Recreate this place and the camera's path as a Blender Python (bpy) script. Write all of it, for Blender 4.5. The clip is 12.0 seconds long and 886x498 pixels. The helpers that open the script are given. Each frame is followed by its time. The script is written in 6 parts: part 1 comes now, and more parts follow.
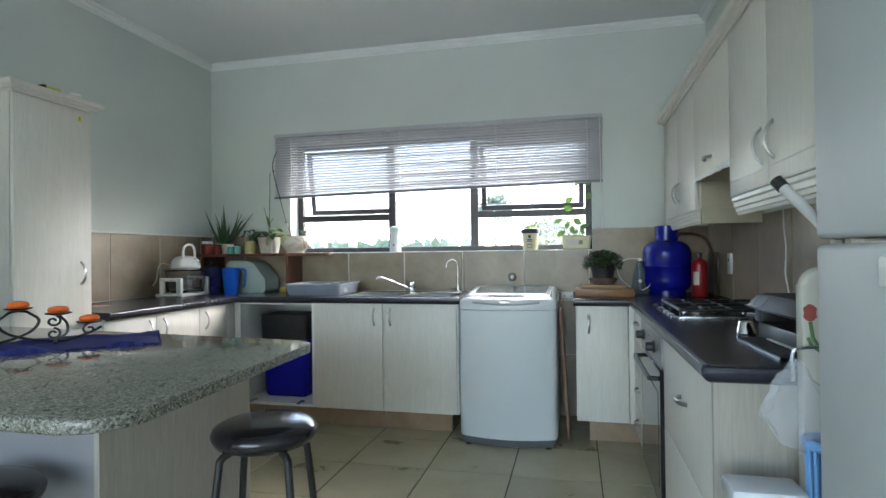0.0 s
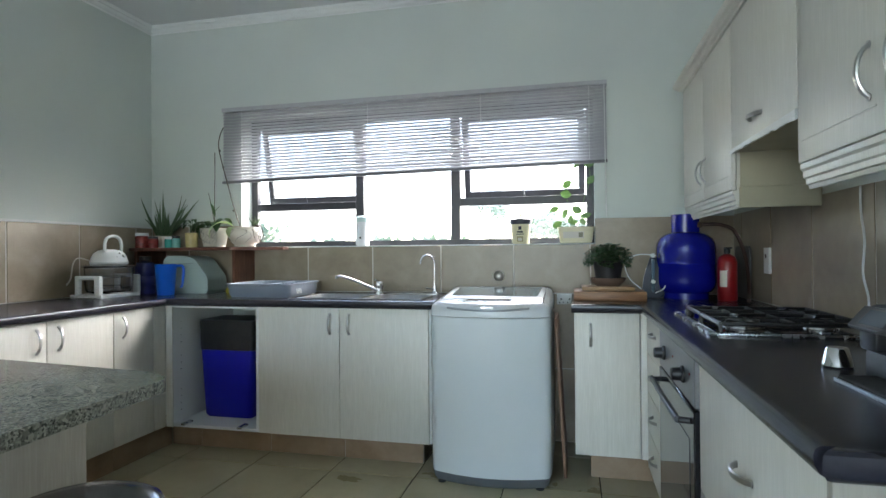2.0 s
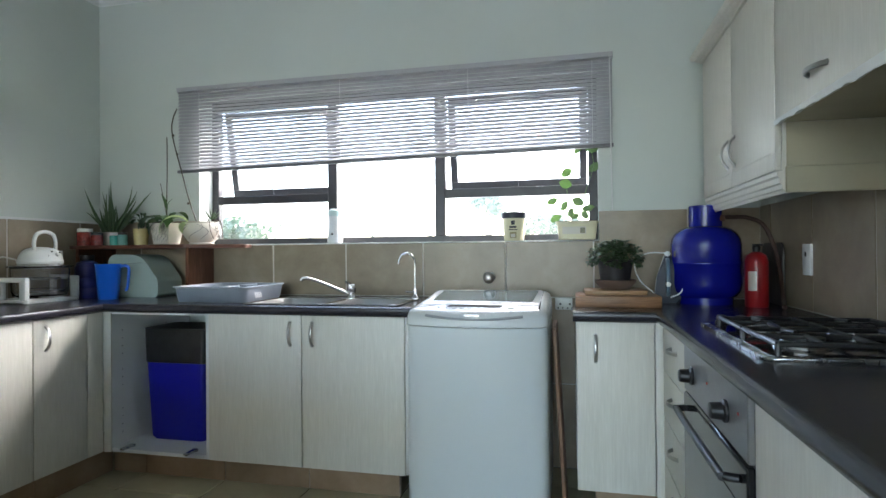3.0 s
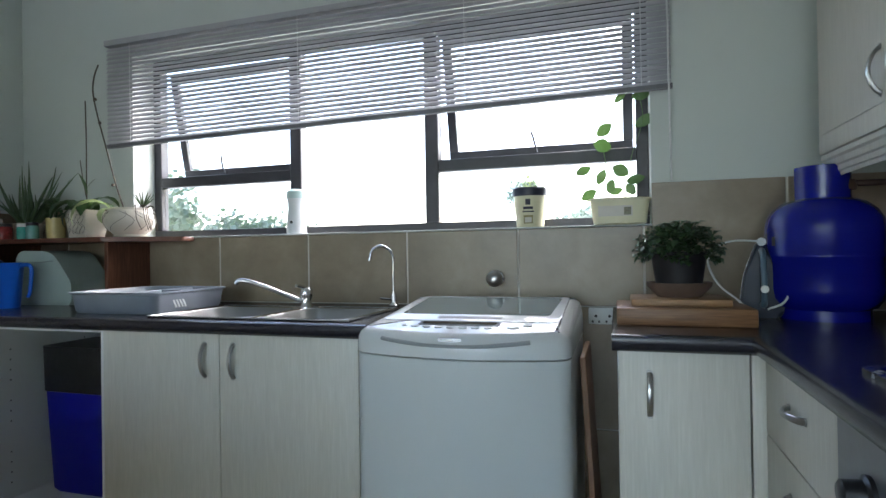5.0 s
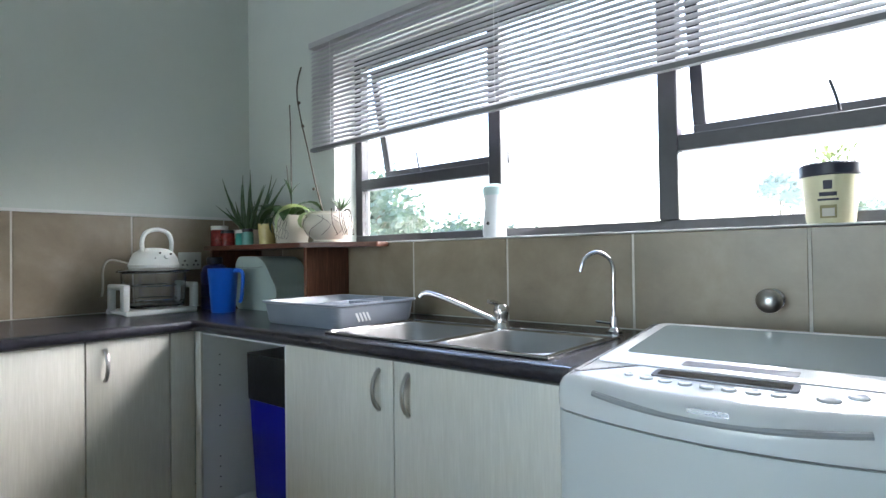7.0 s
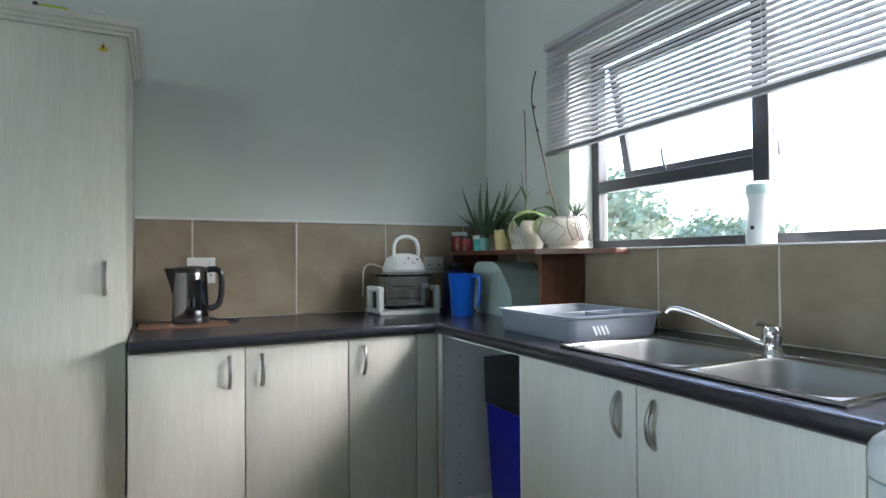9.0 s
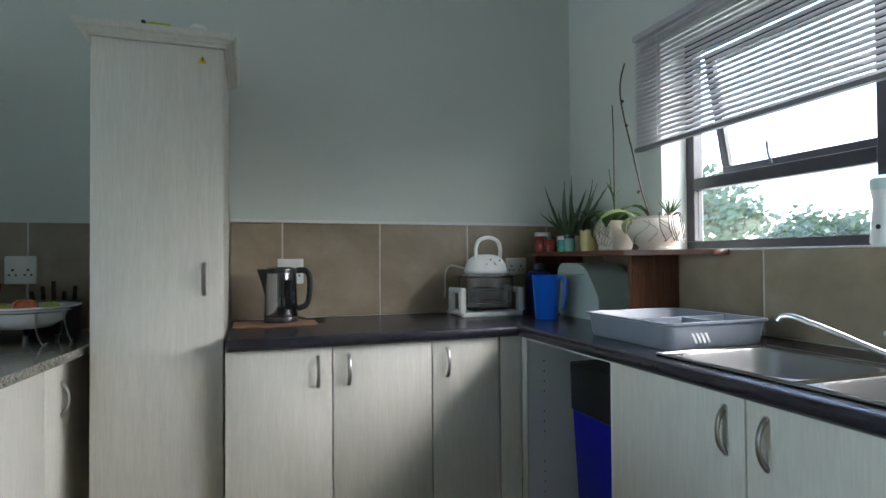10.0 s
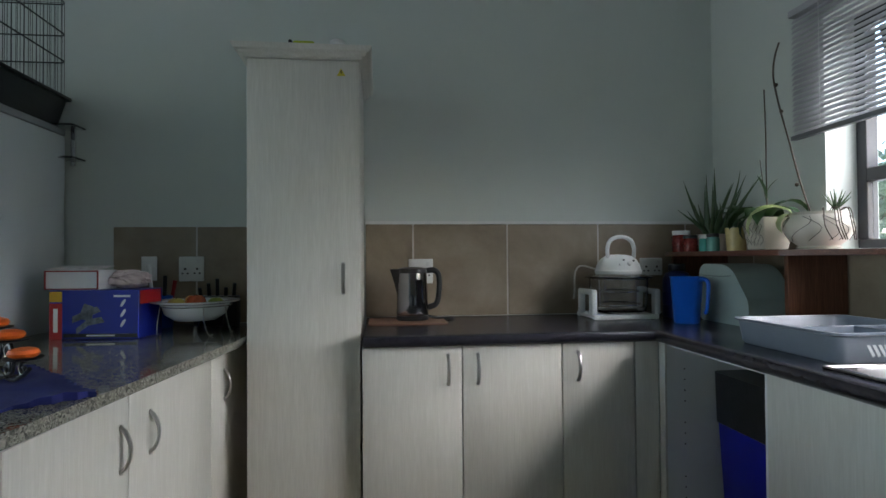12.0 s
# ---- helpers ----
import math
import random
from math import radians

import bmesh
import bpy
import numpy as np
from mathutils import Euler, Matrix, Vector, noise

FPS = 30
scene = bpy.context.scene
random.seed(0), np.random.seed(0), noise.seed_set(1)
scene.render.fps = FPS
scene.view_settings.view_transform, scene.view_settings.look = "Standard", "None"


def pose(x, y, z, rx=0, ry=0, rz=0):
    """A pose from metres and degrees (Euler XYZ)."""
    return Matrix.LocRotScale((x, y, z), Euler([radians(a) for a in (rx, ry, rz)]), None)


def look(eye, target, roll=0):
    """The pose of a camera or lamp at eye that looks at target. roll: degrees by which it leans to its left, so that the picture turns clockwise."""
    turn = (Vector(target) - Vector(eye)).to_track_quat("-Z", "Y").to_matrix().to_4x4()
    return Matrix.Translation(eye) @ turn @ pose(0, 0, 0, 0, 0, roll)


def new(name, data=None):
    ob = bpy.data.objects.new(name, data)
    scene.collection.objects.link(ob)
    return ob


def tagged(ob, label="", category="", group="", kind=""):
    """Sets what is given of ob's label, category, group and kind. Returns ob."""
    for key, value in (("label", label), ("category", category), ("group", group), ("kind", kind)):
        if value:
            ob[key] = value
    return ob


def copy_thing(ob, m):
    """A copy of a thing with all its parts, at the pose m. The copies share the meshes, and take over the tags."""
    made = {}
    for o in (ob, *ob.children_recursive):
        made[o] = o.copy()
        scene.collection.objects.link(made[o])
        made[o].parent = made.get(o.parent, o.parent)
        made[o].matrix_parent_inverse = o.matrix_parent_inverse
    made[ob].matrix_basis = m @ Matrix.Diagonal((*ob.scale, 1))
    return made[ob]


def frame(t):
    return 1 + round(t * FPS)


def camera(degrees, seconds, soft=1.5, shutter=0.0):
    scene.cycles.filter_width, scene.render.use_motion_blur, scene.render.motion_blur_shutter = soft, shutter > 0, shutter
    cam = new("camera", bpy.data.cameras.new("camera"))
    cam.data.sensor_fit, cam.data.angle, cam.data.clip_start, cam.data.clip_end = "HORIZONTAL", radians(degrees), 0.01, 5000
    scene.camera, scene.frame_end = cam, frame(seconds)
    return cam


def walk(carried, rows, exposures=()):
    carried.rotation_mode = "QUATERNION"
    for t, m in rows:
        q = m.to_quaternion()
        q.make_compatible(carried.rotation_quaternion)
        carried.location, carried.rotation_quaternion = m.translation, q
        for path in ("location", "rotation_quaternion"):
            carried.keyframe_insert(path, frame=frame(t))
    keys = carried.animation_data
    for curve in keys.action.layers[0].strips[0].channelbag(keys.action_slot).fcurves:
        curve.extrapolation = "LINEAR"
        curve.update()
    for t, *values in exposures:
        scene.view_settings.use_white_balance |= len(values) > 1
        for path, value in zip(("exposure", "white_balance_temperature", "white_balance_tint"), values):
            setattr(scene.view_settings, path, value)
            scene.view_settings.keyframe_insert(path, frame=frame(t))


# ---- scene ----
cam = camera(76.6, 12.0)
PATH = [
    (0, (-0.073, -0.092, 1.159), (-0.531, 1.855, 1.178), -0.7),
    (0.5, (-0.101, 0.031, 1.152), (-0.554, 1.979, 1.169), -0.5),
    (1, (-0.109, 0.17, 1.152), (-0.564, 2.118, 1.164), -0.6),
    (1.5, (-0.107, 0.375, 1.141), (-0.558, 2.323, 1.157), -0.5),
    (2, (-0.074, 0.576, 1.136), (-0.528, 2.524, 1.148), -0.5),
    (2.5, (-0.099, 0.791, 1.135), (-0.545, 2.741, 1.148), -0.4),
    (3, (-0.092, 1.016, 1.125), (-0.537, 2.966, 1.137), -0.5),
    (5, (-0.072, 1.868, 1.095), (-0.664, 3.779, 1.105), -0.9),
    (5.5, (-0.079, 2.04, 1.089), (-0.793, 3.908, 1.113), -0.8),
    (6, (-0.119, 2.164, 1.092), (-1.029, 3.945, 1.112), -0.9),
    (6.5, (-0.195, 2.28, 1.1), (-1.305, 3.944, 1.126), -0.9),
    (7, (-0.242, 2.317, 1.114), (-1.517, 3.858, 1.142), -0.8),
    (7.5, (-0.256, 2.346, 1.14), (-1.719, 3.71, 1.159), -0.6),
    (9.5, (-0.325, 2.361, 1.15), (-2.167, 3.138, 1.186), -0.4),
    (10, (-0.342, 2.348, 1.155), (-2.232, 3.0, 1.188), -0.4),
    (10.5, (-0.341, 2.353, 1.154), (-2.269, 2.882, 1.192), -0.4),
    (11, (-0.346, 2.347, 1.158), (-2.301, 2.767, 1.193), -0.4),
    (11.5, (-0.35, 2.341, 1.155), (-2.323, 2.662, 1.192), -0.4),
    (12, (-0.353, 2.332, 1.16), (-2.34, 2.557, 1.193), -0.4),
]
EXPOSURES = [(0.0, 3.50, 6430, 10), (3.0, 3.56, 6430, 10), (5.0, 3.02, 6320, 11), (5.5, 2.88, 6300, 11), (7.0, 3.52, 6260, 11), (7.5, 3.68, 6260, 11), (9.5, 3.28, 6220, 10), (12.0, 2.60, 6220, 10)]
walk(cam, [(t, look(eye, target, roll)) for t, eye, target, roll in PATH], EXPOSURES)

# ---- world and light: a bright overcast day ----
world = bpy.data.worlds.new("overcast_sky")
scene.world = world
world.use_nodes = True
wn = world.node_tree.nodes
sky = wn.new("ShaderNodeTexSky")
sky.sky_type, sky.sun_disc = "NISHITA", False
sky.sun_elevation, sky.sun_rotation = radians(42), radians(32)
sky.air_density, sky.dust_density, sky.ozone_density = 1.0, 1.5, 1.0
wn["Background"].inputs["Strength"].default_value = 0.15
world.node_tree.links.new(sky.outputs[0], wn["Background"].inputs["Color"])
sun = new("sun", bpy.data.lights.new("sun", "SUN"))
sun.data.energy, sun.data.angle, sun.data.color = 1.5, radians(70), (1.0, 0.97, 0.94)
sun.matrix_world = look((10.6, 21, 18), (0, 4, 0))

# daylight of the wide glazed doors at the far end of the room, behind the walk
day = new("garden_window_daylight", bpy.data.lights.new("garden_window_daylight", "AREA"))
day.data.shape, day.data.size, day.data.size_y, day.data.energy = "RECTANGLE", 3.3, 2.1, 2.3
day.data.color = (0.93, 0.98, 1.0)
day.matrix_world = look((-1.1, -3.26, 1.3), (-1.1, 3, 1.3))

# ---- plan, in metres ----
XW, XE, YN, YS, ZC = -3.0, 0.80, 4.0, -3.2, 2.752
ZT = 0.885          # laminate worktop
ZG = 0.872          # granite worktop
WX0, WX1, WZ0, WZ1 = -2.29, 0.05, 1.185, 2.07   # window opening


# ---- helpers for meshes ----
def finish(bm, name, mat, parent=None, label="", sharp=40):
    bmesh.ops.recalc_face_normals(bm, faces=bm.faces)
    lim = radians(sharp)
    for f in bm.faces:
        f.smooth = True
    for e in bm.edges:
        if len(e.link_faces) != 2 or e.calc_face_angle(0) > lim:
            e.smooth = False
    me = bpy.data.meshes.new(name)
    bm.to_mesh(me)
    bm.free()
    me.materials.append(mat)
    ob = new(name, me)
    if parent is not None:
        ob.parent = parent
    if label:
        tagged(ob, label)
    return ob


def part(name, bm, material, parent, label=""):
    return finish(bm, name, material, parent, label)


def thing(name, label, category, group="", at=(0, 0, 0), rz=0):
    ob = new(name)
    ob.empty_display_size = 0.05
    ob.matrix_world = pose(*at, 0, 0, rz)
    return tagged(ob, label, category, group)


def box(lo, hi, bev=0.0, seg=2, bm=None):
    """A box between two corners, with its edges rounded."""
    out = bm or bmesh.new()
    b = bmesh.new()
    m = Matrix.Translation([(a + c) / 2 for a, c in zip(lo, hi)]) @ Matrix.Diagonal([c - a for a, c in zip(lo, hi)] + [1])
    bmesh.ops.create_cube(b, size=1, matrix=m)
    if bev:
        bmesh.ops.bevel(b, geom=b.edges[:], offset=bev, segments=seg, affect="EDGES", profile=0.5)
    merge(out, b)
    return out


def merge(out, b, m=None):
    if m is not None:
        bmesh.ops.transform(b, matrix=m, verts=b.verts)
    table = {v: out.verts.new(v.co) for v in b.verts}
    for f in b.faces:
        out.faces.new([table[v] for v in f.verts])
    b.free()
    return out


def lathe(profile, at=(0, 0, 0), n=32, bm=None, m=None):
    """A surface of revolution about z from (radius, height) pairs."""
    out = bm or bmesh.new()
    b = bmesh.new()
    rings = []
    for r, z in profile:
        if r < 1e-5:
            rings.append([b.verts.new((0, 0, z))])
        else:
            rings.append([b.verts.new((r * math.cos(2 * math.pi * i / n), r * math.sin(2 * math.pi * i / n), z)) for i in range(n)])
    for p, q in zip(rings, rings[1:]):
        for i in range(n):
            j = (i + 1) % n
            if len(p) == 1 and len(q) == 1:
                break
            if len(p) == 1:
                b.faces.new((p[0], q[j], q[i]))
            elif len(q) == 1:
                b.faces.new((p[i], p[j], q[0]))
            else:
                b.faces.new((p[i], p[j], q[j], q[i]))
    return merge(out, b, Matrix.Translation(at) @ (m or Matrix()))


def tube(pts, r, n=10, bm=None, end=None):
    """A round bar along points; end: its radius at the last point."""
    out = bm or bmesh.new()
    pts = [Vector(p) for p in pts]
    b, rings, up = bmesh.new(), [], None
    for i, p in enumerate(pts):
        d = (pts[min(i + 1, len(pts) - 1)] - pts[max(i - 1, 0)]).normalized()
        if up is None:
            up = d.orthogonal().normalized()
        up = (up - d * up.dot(d)).normalized()
        side = d.cross(up)
        rr = r if end is None else r + (end - r) * i / (len(pts) - 1)
        rings.append([b.verts.new(p + rr * (math.cos(2 * math.pi * k / n) * up + math.sin(2 * math.pi * k / n) * side)) for k in range(n)])
    for p, q in zip(rings, rings[1:]):
        for k in range(n):
            b.faces.new((p[k], p[(k + 1) % n], q[(k + 1) % n], q[k]))
    b.faces.new(rings[0][::-1])
    b.faces.new(rings[-1])
    return merge(out, b)


def smooth_path(pts, steps=6):
    """Catmull-Rom through the points."""
    p = [Vector(q) for q in pts]
    p = [2 * p[0] - p[1]] + p + [2 * p[-1] - p[-2]]
    out = []
    for i in range(1, len(p) - 2):
        for k in range(steps):
            t = k / steps
            out.append(0.5 * (2 * p[i] + (p[i + 1] - p[i - 1]) * t + (2 * p[i - 1] - 5 * p[i] + 4 * p[i + 1] - p[i + 2]) * t * t
                              + (3 * p[i] - p[i - 1] - 3 * p[i + 1] + p[i + 2]) * t ** 3))
    return out + [p[-2]]


def round_poly(pts, radii, seg=6):
    """A polygon in the plane with rounded corners."""
    out, n = [], len(pts)
    for i in range(n):
        p, a, c = Vector(pts[i]), Vector(pts[i - 1]), Vector(pts[(i + 1) % n])
        r = radii[i] if isinstance(radii, (list, tuple)) else radii
        if r <= 0:
            out.append(p)
            continue
        u, v = (a - p).normalized(), (c - p).normalized()
        h = math.acos(max(-1, min(1, u.dot(v)))) / 2
        d = r / math.tan(h)
        s, e, o = p + u * d, p + v * d, p + (u + v).normalized() * (r / math.sin(h))
        a0, a1 = math.atan2(*(s - o).yx), math.atan2(*(e - o).yx)
        while a1 - a0 > math.pi:
            a1 -= 2 * math.pi
        while a1 - a0 < -math.pi:
            a1 += 2 * math.pi
        for k in range(seg + 1):
            w = a0 + (a1 - a0) * k / seg
            out.append(o + r * Vector((math.cos(w), math.sin(w))))
    return out


def prism(poly, z0, z1, bev=0.0, seg=2, bm=None, m=None):
    """A polygon of the plane drawn up from z0 to z1, with its rims rounded."""
    out = bm or bmesh.new()
    b = bmesh.new()
    lo = [b.verts.new((p[0], p[1], z0)) for p in poly]
    hi = [b.verts.new((p[0], p[1], z1)) for p in poly]
    n = len(poly)
    f0, f1 = b.faces.new(lo[::-1]), b.faces.new(hi)
    for i in range(n):
        b.faces.new((lo[i], lo[(i + 1) % n], hi[(i + 1) % n], hi[i]))
    if bev:
        bmesh.ops.bevel(b, geom=list(f0.edges) + list(f1.edges), offset=bev, segments=seg, affect="EDGES", profile=0.5)
    return merge(out, b, m)


def profile_run(prof, p0, p1, out_dir, bm=None, m0=0.0, m1=0.0):
    """A moulding: (out, up) pairs carried from p0 to p1; m0 and m1 lengthen the outer edge at the ends for mitres."""
    out = bm or bmesh.new()
    p0, p1, o = Vector(p0), Vector(p1), Vector(out_dir).normalized()
    d = (p1 - p0).normalized()
    a = [out.verts.new(p0 + o * x + Vector((0, 0, z)) - d * (m0 * x)) for x, z in prof]
    b = [out.verts.new(p1 + o * x + Vector((0, 0, z)) + d * (m1 * x)) for x, z in prof]
    n = len(prof)
    for i in range(n):
        out.faces.new((a[i], a[(i + 1) % n], b[(i + 1) % n], b[i]))
    out.faces.new(a[::-1])
    out.faces.new(b)
    return out


# ---- materials ----
def material(name, color, rough=0.5, metal=0.0, **more):
    mat = bpy.data.materials.new(name)
    mat.use_nodes = True
    b = mat.node_tree.nodes["Principled BSDF"]
    b.inputs["Base Color"].default_value = (*color, 1)
    b.inputs["Roughness"].default_value = rough
    b.inputs["Metallic"].default_value = metal
    for key, value in more.items():
        b.inputs[key.replace("_", " ")].default_value = value
    return mat


def node(mat, kind, **values):
    n = mat.node_tree.nodes.new(kind)
    for key, value in values.items():
        n.inputs[key.replace("_", " ")].default_value = value
    return n


def link(mat, a, b):
    mat.node_tree.links.new(a, b)


def coords(mat, scale=(1, 1, 1)):
    g = node(mat, "ShaderNodeNewGeometry")
    m = node(mat, "ShaderNodeMapping", Scale=scale)
    link(mat, g.outputs["Position"], m.inputs["Vector"])
    return m.outputs[0]


def ramp(mat, fac, stops):
    r = node(mat, "ShaderNodeValToRGB")
    els = r.color_ramp.elements
    while len(els) < len(stops):
        els.new(0.5)
    for e, (p, c) in zip(els, stops):
        e.position, e.color = p, (*c, 1)
    link(mat, fac, r.inputs[0])
    return r.outputs[0]


def grain(mat, scale, stretch=(1, 1, 1), detail=4.0, rough=0.6):
    n = node(mat, "ShaderNodeTexNoise", Scale=scale, Detail=detail, Roughness=rough)
    link(mat, coords(mat, stretch), n.inputs["Vector"])
    return n.outputs["Fac"]


def bump(mat, fac, strength=0.2, distance=0.002):
    b = node(mat, "ShaderNodeBump", Strength=strength, Distance=distance)
    link(mat, fac, b.inputs["Height"])
    link(mat, b.outputs[0], mat.node_tree.nodes["Principled BSDF"].inputs["Normal"])


def base(mat, socket):
    link(mat, socket, mat.node_tree.nodes["Principled BSDF"].inputs["Base Color"])


def roughen(mat, fac, lo, hi):
    r = node(mat, "ShaderNodeMapRange")
    r.inputs["To Min"].default_value, r.inputs["To Max"].default_value = lo, hi
    link(mat, fac, r.inputs["Value"])
    link(mat, r.outputs[0], mat.node_tree.nodes["Principled BSDF"].inputs["Roughness"])


def mix(mat, fac, a, b, mode="MIX"):
    n = mat.node_tree.nodes.new("ShaderNodeMix")
    n.data_type, n.blend_type = "RGBA", mode
    for sock, value in ((n.inputs["Factor"], fac), (n.inputs["A"], a), (n.inputs["B"], b)):
        if isinstance(value, (int, float)):
            sock.default_value = value
        elif isinstance(value, tuple):
            sock.default_value = (*value, 1)
        else:
            link(mat, value, sock)
    return n.outputs["Result"]


def mottled(name, color, spread=0.06, scale=3.0, rough=0.5, bump_scale=250.0, bump_strength=0.05, **more):
    """Paint or plastic with faint two-scale unevenness."""
    mat = material(name, color, rough, **more)
    lo = tuple(c * (1 - spread) for c in color)
    hi = tuple(min(1, c * (1 + spread)) for c in color)
    base(mat, ramp(mat, grain(mat, scale), [(0.3, lo), (0.7, hi)]))
    fine = grain(mat, bump_scale, detail=2)
    bump(mat, fine, bump_strength, 0.001)
    roughen(mat, grain(mat, scale * 3), rough * 0.85, min(1, rough * 1.15))
    return mat


def tile_material(name, stops, rough, vary, joint_scale=5.0):
    """Glazed ceramic with clouds that differ from tile to tile."""
    mat = material(name, stops[0][1], rough)
    info = node(mat, "ShaderNodeObjectInfo")
    shift = node(mat, "ShaderNodeVectorMath")
    shift.operation = "MULTIPLY_ADD"
    comb = node(mat, "ShaderNodeCombineXYZ")
    for k in range(3):
        link(mat, info.outputs["Random"], comb.inputs[k])
    link(mat, comb.outputs[0], shift.inputs[0])
    shift.inputs[1].default_value = (37.0, 53.0, 71.0)
    link(mat, coords(mat), shift.inputs[2])
    n = node(mat, "ShaderNodeTexNoise", Scale=joint_scale, Detail=6.0, Roughness=0.62)
    n.inputs["Distortion"].default_value = 0.25
    link(mat, shift.outputs[0], n.inputs["Vector"])
    col = ramp(mat, n.outputs["Fac"], stops)
    hsv = node(mat, "ShaderNodeHueSaturation")
    val = node(mat, "ShaderNodeMapRange")
    val.inputs["To Min"].default_value, val.inputs["To Max"].default_value = 1 - vary, 1 + vary
    link(mat, info.outputs["Random"], val.inputs["Value"])
    link(mat, val.outputs[0], hsv.inputs["Value"])
    link(mat, col, hsv.inputs["Color"])
    base(mat, hsv.outputs[0])
    roughen(mat, n.outputs["Fac"], rough * 0.7, rough * 1.3)
    bump(mat, n.outputs["Fac"], 0.12, 0.002)
    return mat


def wood_foil(name, lo, hi, rough=0.42, axis="z", scale=9.0):
    """Foil or board with long grain."""
    mat = material(name, lo, rough)
    st = {"z": (6, 6, 0.35), "x": (0.35, 6, 6), "y": (6, 0.35, 6)}[axis]
    g = grain(mat, scale, st, 6, 0.65)
    g2 = grain(mat, scale * 4, st, 3, 0.5)
    both = node(mat, "ShaderNodeMath")
    both.operation = "ADD"
    half = node(mat, "ShaderNodeMath")
    half.operation = "MULTIPLY"
    half.inputs[1].default_value = 0.5
    link(mat, g, both.inputs[0])
    link(mat, g2, both.inputs[1])
    link(mat, both.outputs[0], half.inputs[0])
    base(mat, ramp(mat, half.outputs[0], [(0.36, lo), (0.52, tuple((a + b) / 2 for a, b in zip(lo, hi))), (0.64, hi)]))
    bump(mat, g2, 0.08, 0.001)
    return mat


def granite_material():
    mat = material("granite", (0.3, 0.3, 0.28), 0.14)
    v = node(mat, "ShaderNodeTexVoronoi", Scale=360.0)
    link(mat, coords(mat), v.inputs["Vector"])
    w = node(mat, "ShaderNodeTexVoronoi", Scale=190.0)
    link(mat, coords(mat), w.inputs["Vector"])
    a = ramp(mat, v.outputs["Color"], [(0.15, (0.035, 0.034, 0.028)), (0.4, (0.15, 0.148, 0.12)), (0.62, (0.255, 0.245, 0.20)), (0.88, (0.40, 0.385, 0.33))])
    b = ramp(mat, w.outputs["Color"], [(0.2, (0.05, 0.052, 0.042)), (0.5, (0.19, 0.185, 0.15)), (0.85, (0.34, 0.325, 0.27))])
    n = ramp(mat, grain(mat, 22), [(0.42, (0, 0, 0)), (0.58, (1, 1, 1))])
    base(mat, mix(mat, n, a, b))
    roughen(mat, grain(mat, 30), 0.04, 0.12)
    return mat


def glass_material(name="glass", color=(1, 1, 1), rough=0.0):
    return material(name, color, rough, 0.0, Transmission_Weight=1.0, IOR=1.45)


def leaf_material(name, lo, hi, rough=0.4):
    mat = material(name, lo, rough)
    base(mat, ramp(mat, grain(mat, 30), [(0.3, lo), (0.7, hi)]))
    b = mat.node_tree.nodes["Principled BSDF"]
    b.inputs["Transmission Weight"].default_value = 0.0
    tr = node(mat, "ShaderNodeBsdfTranslucent", Color=(hi[0] * 1.5, hi[1] * 1.7, hi[2], 1))
    mx = node(mat, "ShaderNodeMixShader", Fac=0.22)
    outp = mat.node_tree.nodes["Material Output"]
    link(mat, b.outputs[0], mx.inputs[1])
    link(mat, tr.outputs[0], mx.inputs[2])
    link(mat, mx.outputs[0], outp.inputs["Surface"])
    return mat


WALL = mottled("sage_wall_paint", (0.585, 0.63, 0.592), 0.03, 1.2, 0.55, 180, 0.10)
CEIL = mottled("ceiling_paint", (0.73, 0.75, 0.75), 0.02, 1.0, 0.8, 120, 0.05)
CORNICE = mottled("cornice_paint", (0.78, 0.80, 0.79), 0.02, 2.0, 0.55)
WTILE = tile_material("wall_tile", [(0.3, (0.225, 0.18, 0.125)), (0.5, (0.29, 0.235, 0.165)), (0.72, (0.37, 0.31, 0.23))], 0.33, 0.07, 4.0)
KTILE = tile_material("kick_tile", [(0.3, (0.25, 0.17, 0.10)), (0.5, (0.32, 0.22, 0.14)), (0.72, (0.38, 0.28, 0.19))], 0.4, 0.07, 5.0)
FTILE = tile_material("floor_tile", [(0.25, (0.35, 0.305, 0.19)), (0.5, (0.43, 0.385, 0.25)), (0.76, (0.50, 0.455, 0.315))], 0.3, 0.06, 3.2)
GROUT = mottled("pale_grout", (0.62, 0.58, 0.52), 0.1, 12, 0.9)
FGROUT = mottled("dark_grout", (0.06, 0.05, 0.035), 0.2, 12, 0.9)
FOIL = wood_foil("pale_wood_foil", (0.585, 0.565, 0.505), (0.66, 0.64, 0.58))
CARCASS = mottled("white_melamine", (0.72, 0.73, 0.72), 0.02, 4, 0.5)
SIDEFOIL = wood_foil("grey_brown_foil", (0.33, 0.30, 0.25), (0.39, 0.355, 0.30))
# cabinet foil with the shade of the hood recess mixed into its colour
SHADED_FOIL = mottled("shaded_beige_foil", (0.42, 0.38, 0.27), 0.08, 5, 0.5)
TOP = mottled("charcoal_laminate", (0.022, 0.021, 0.029), 0.2, 40, 0.25, 400, 0.06)
GRANITE = granite_material()
STEEL = mottled("brushed_steel", (0.48, 0.48, 0.48), 0.05, 6, 0.27, bump_strength=0.0, metal=1.0)
SINKSTEEL = mottled("polished_sink_steel", (0.42, 0.42, 0.43), 0.05, 6, 0.13, bump_strength=0.0, metal=1.0)
CHROME = material("chrome", (0.72, 0.72, 0.73), 0.09, 1.0)
NICKEL = material("satin_nickel", (0.45, 0.44, 0.42), 0.28, 1.0)
BLACK = mottled("black_plastic", (0.015, 0.015, 0.017), 0.2, 30, 0.35)
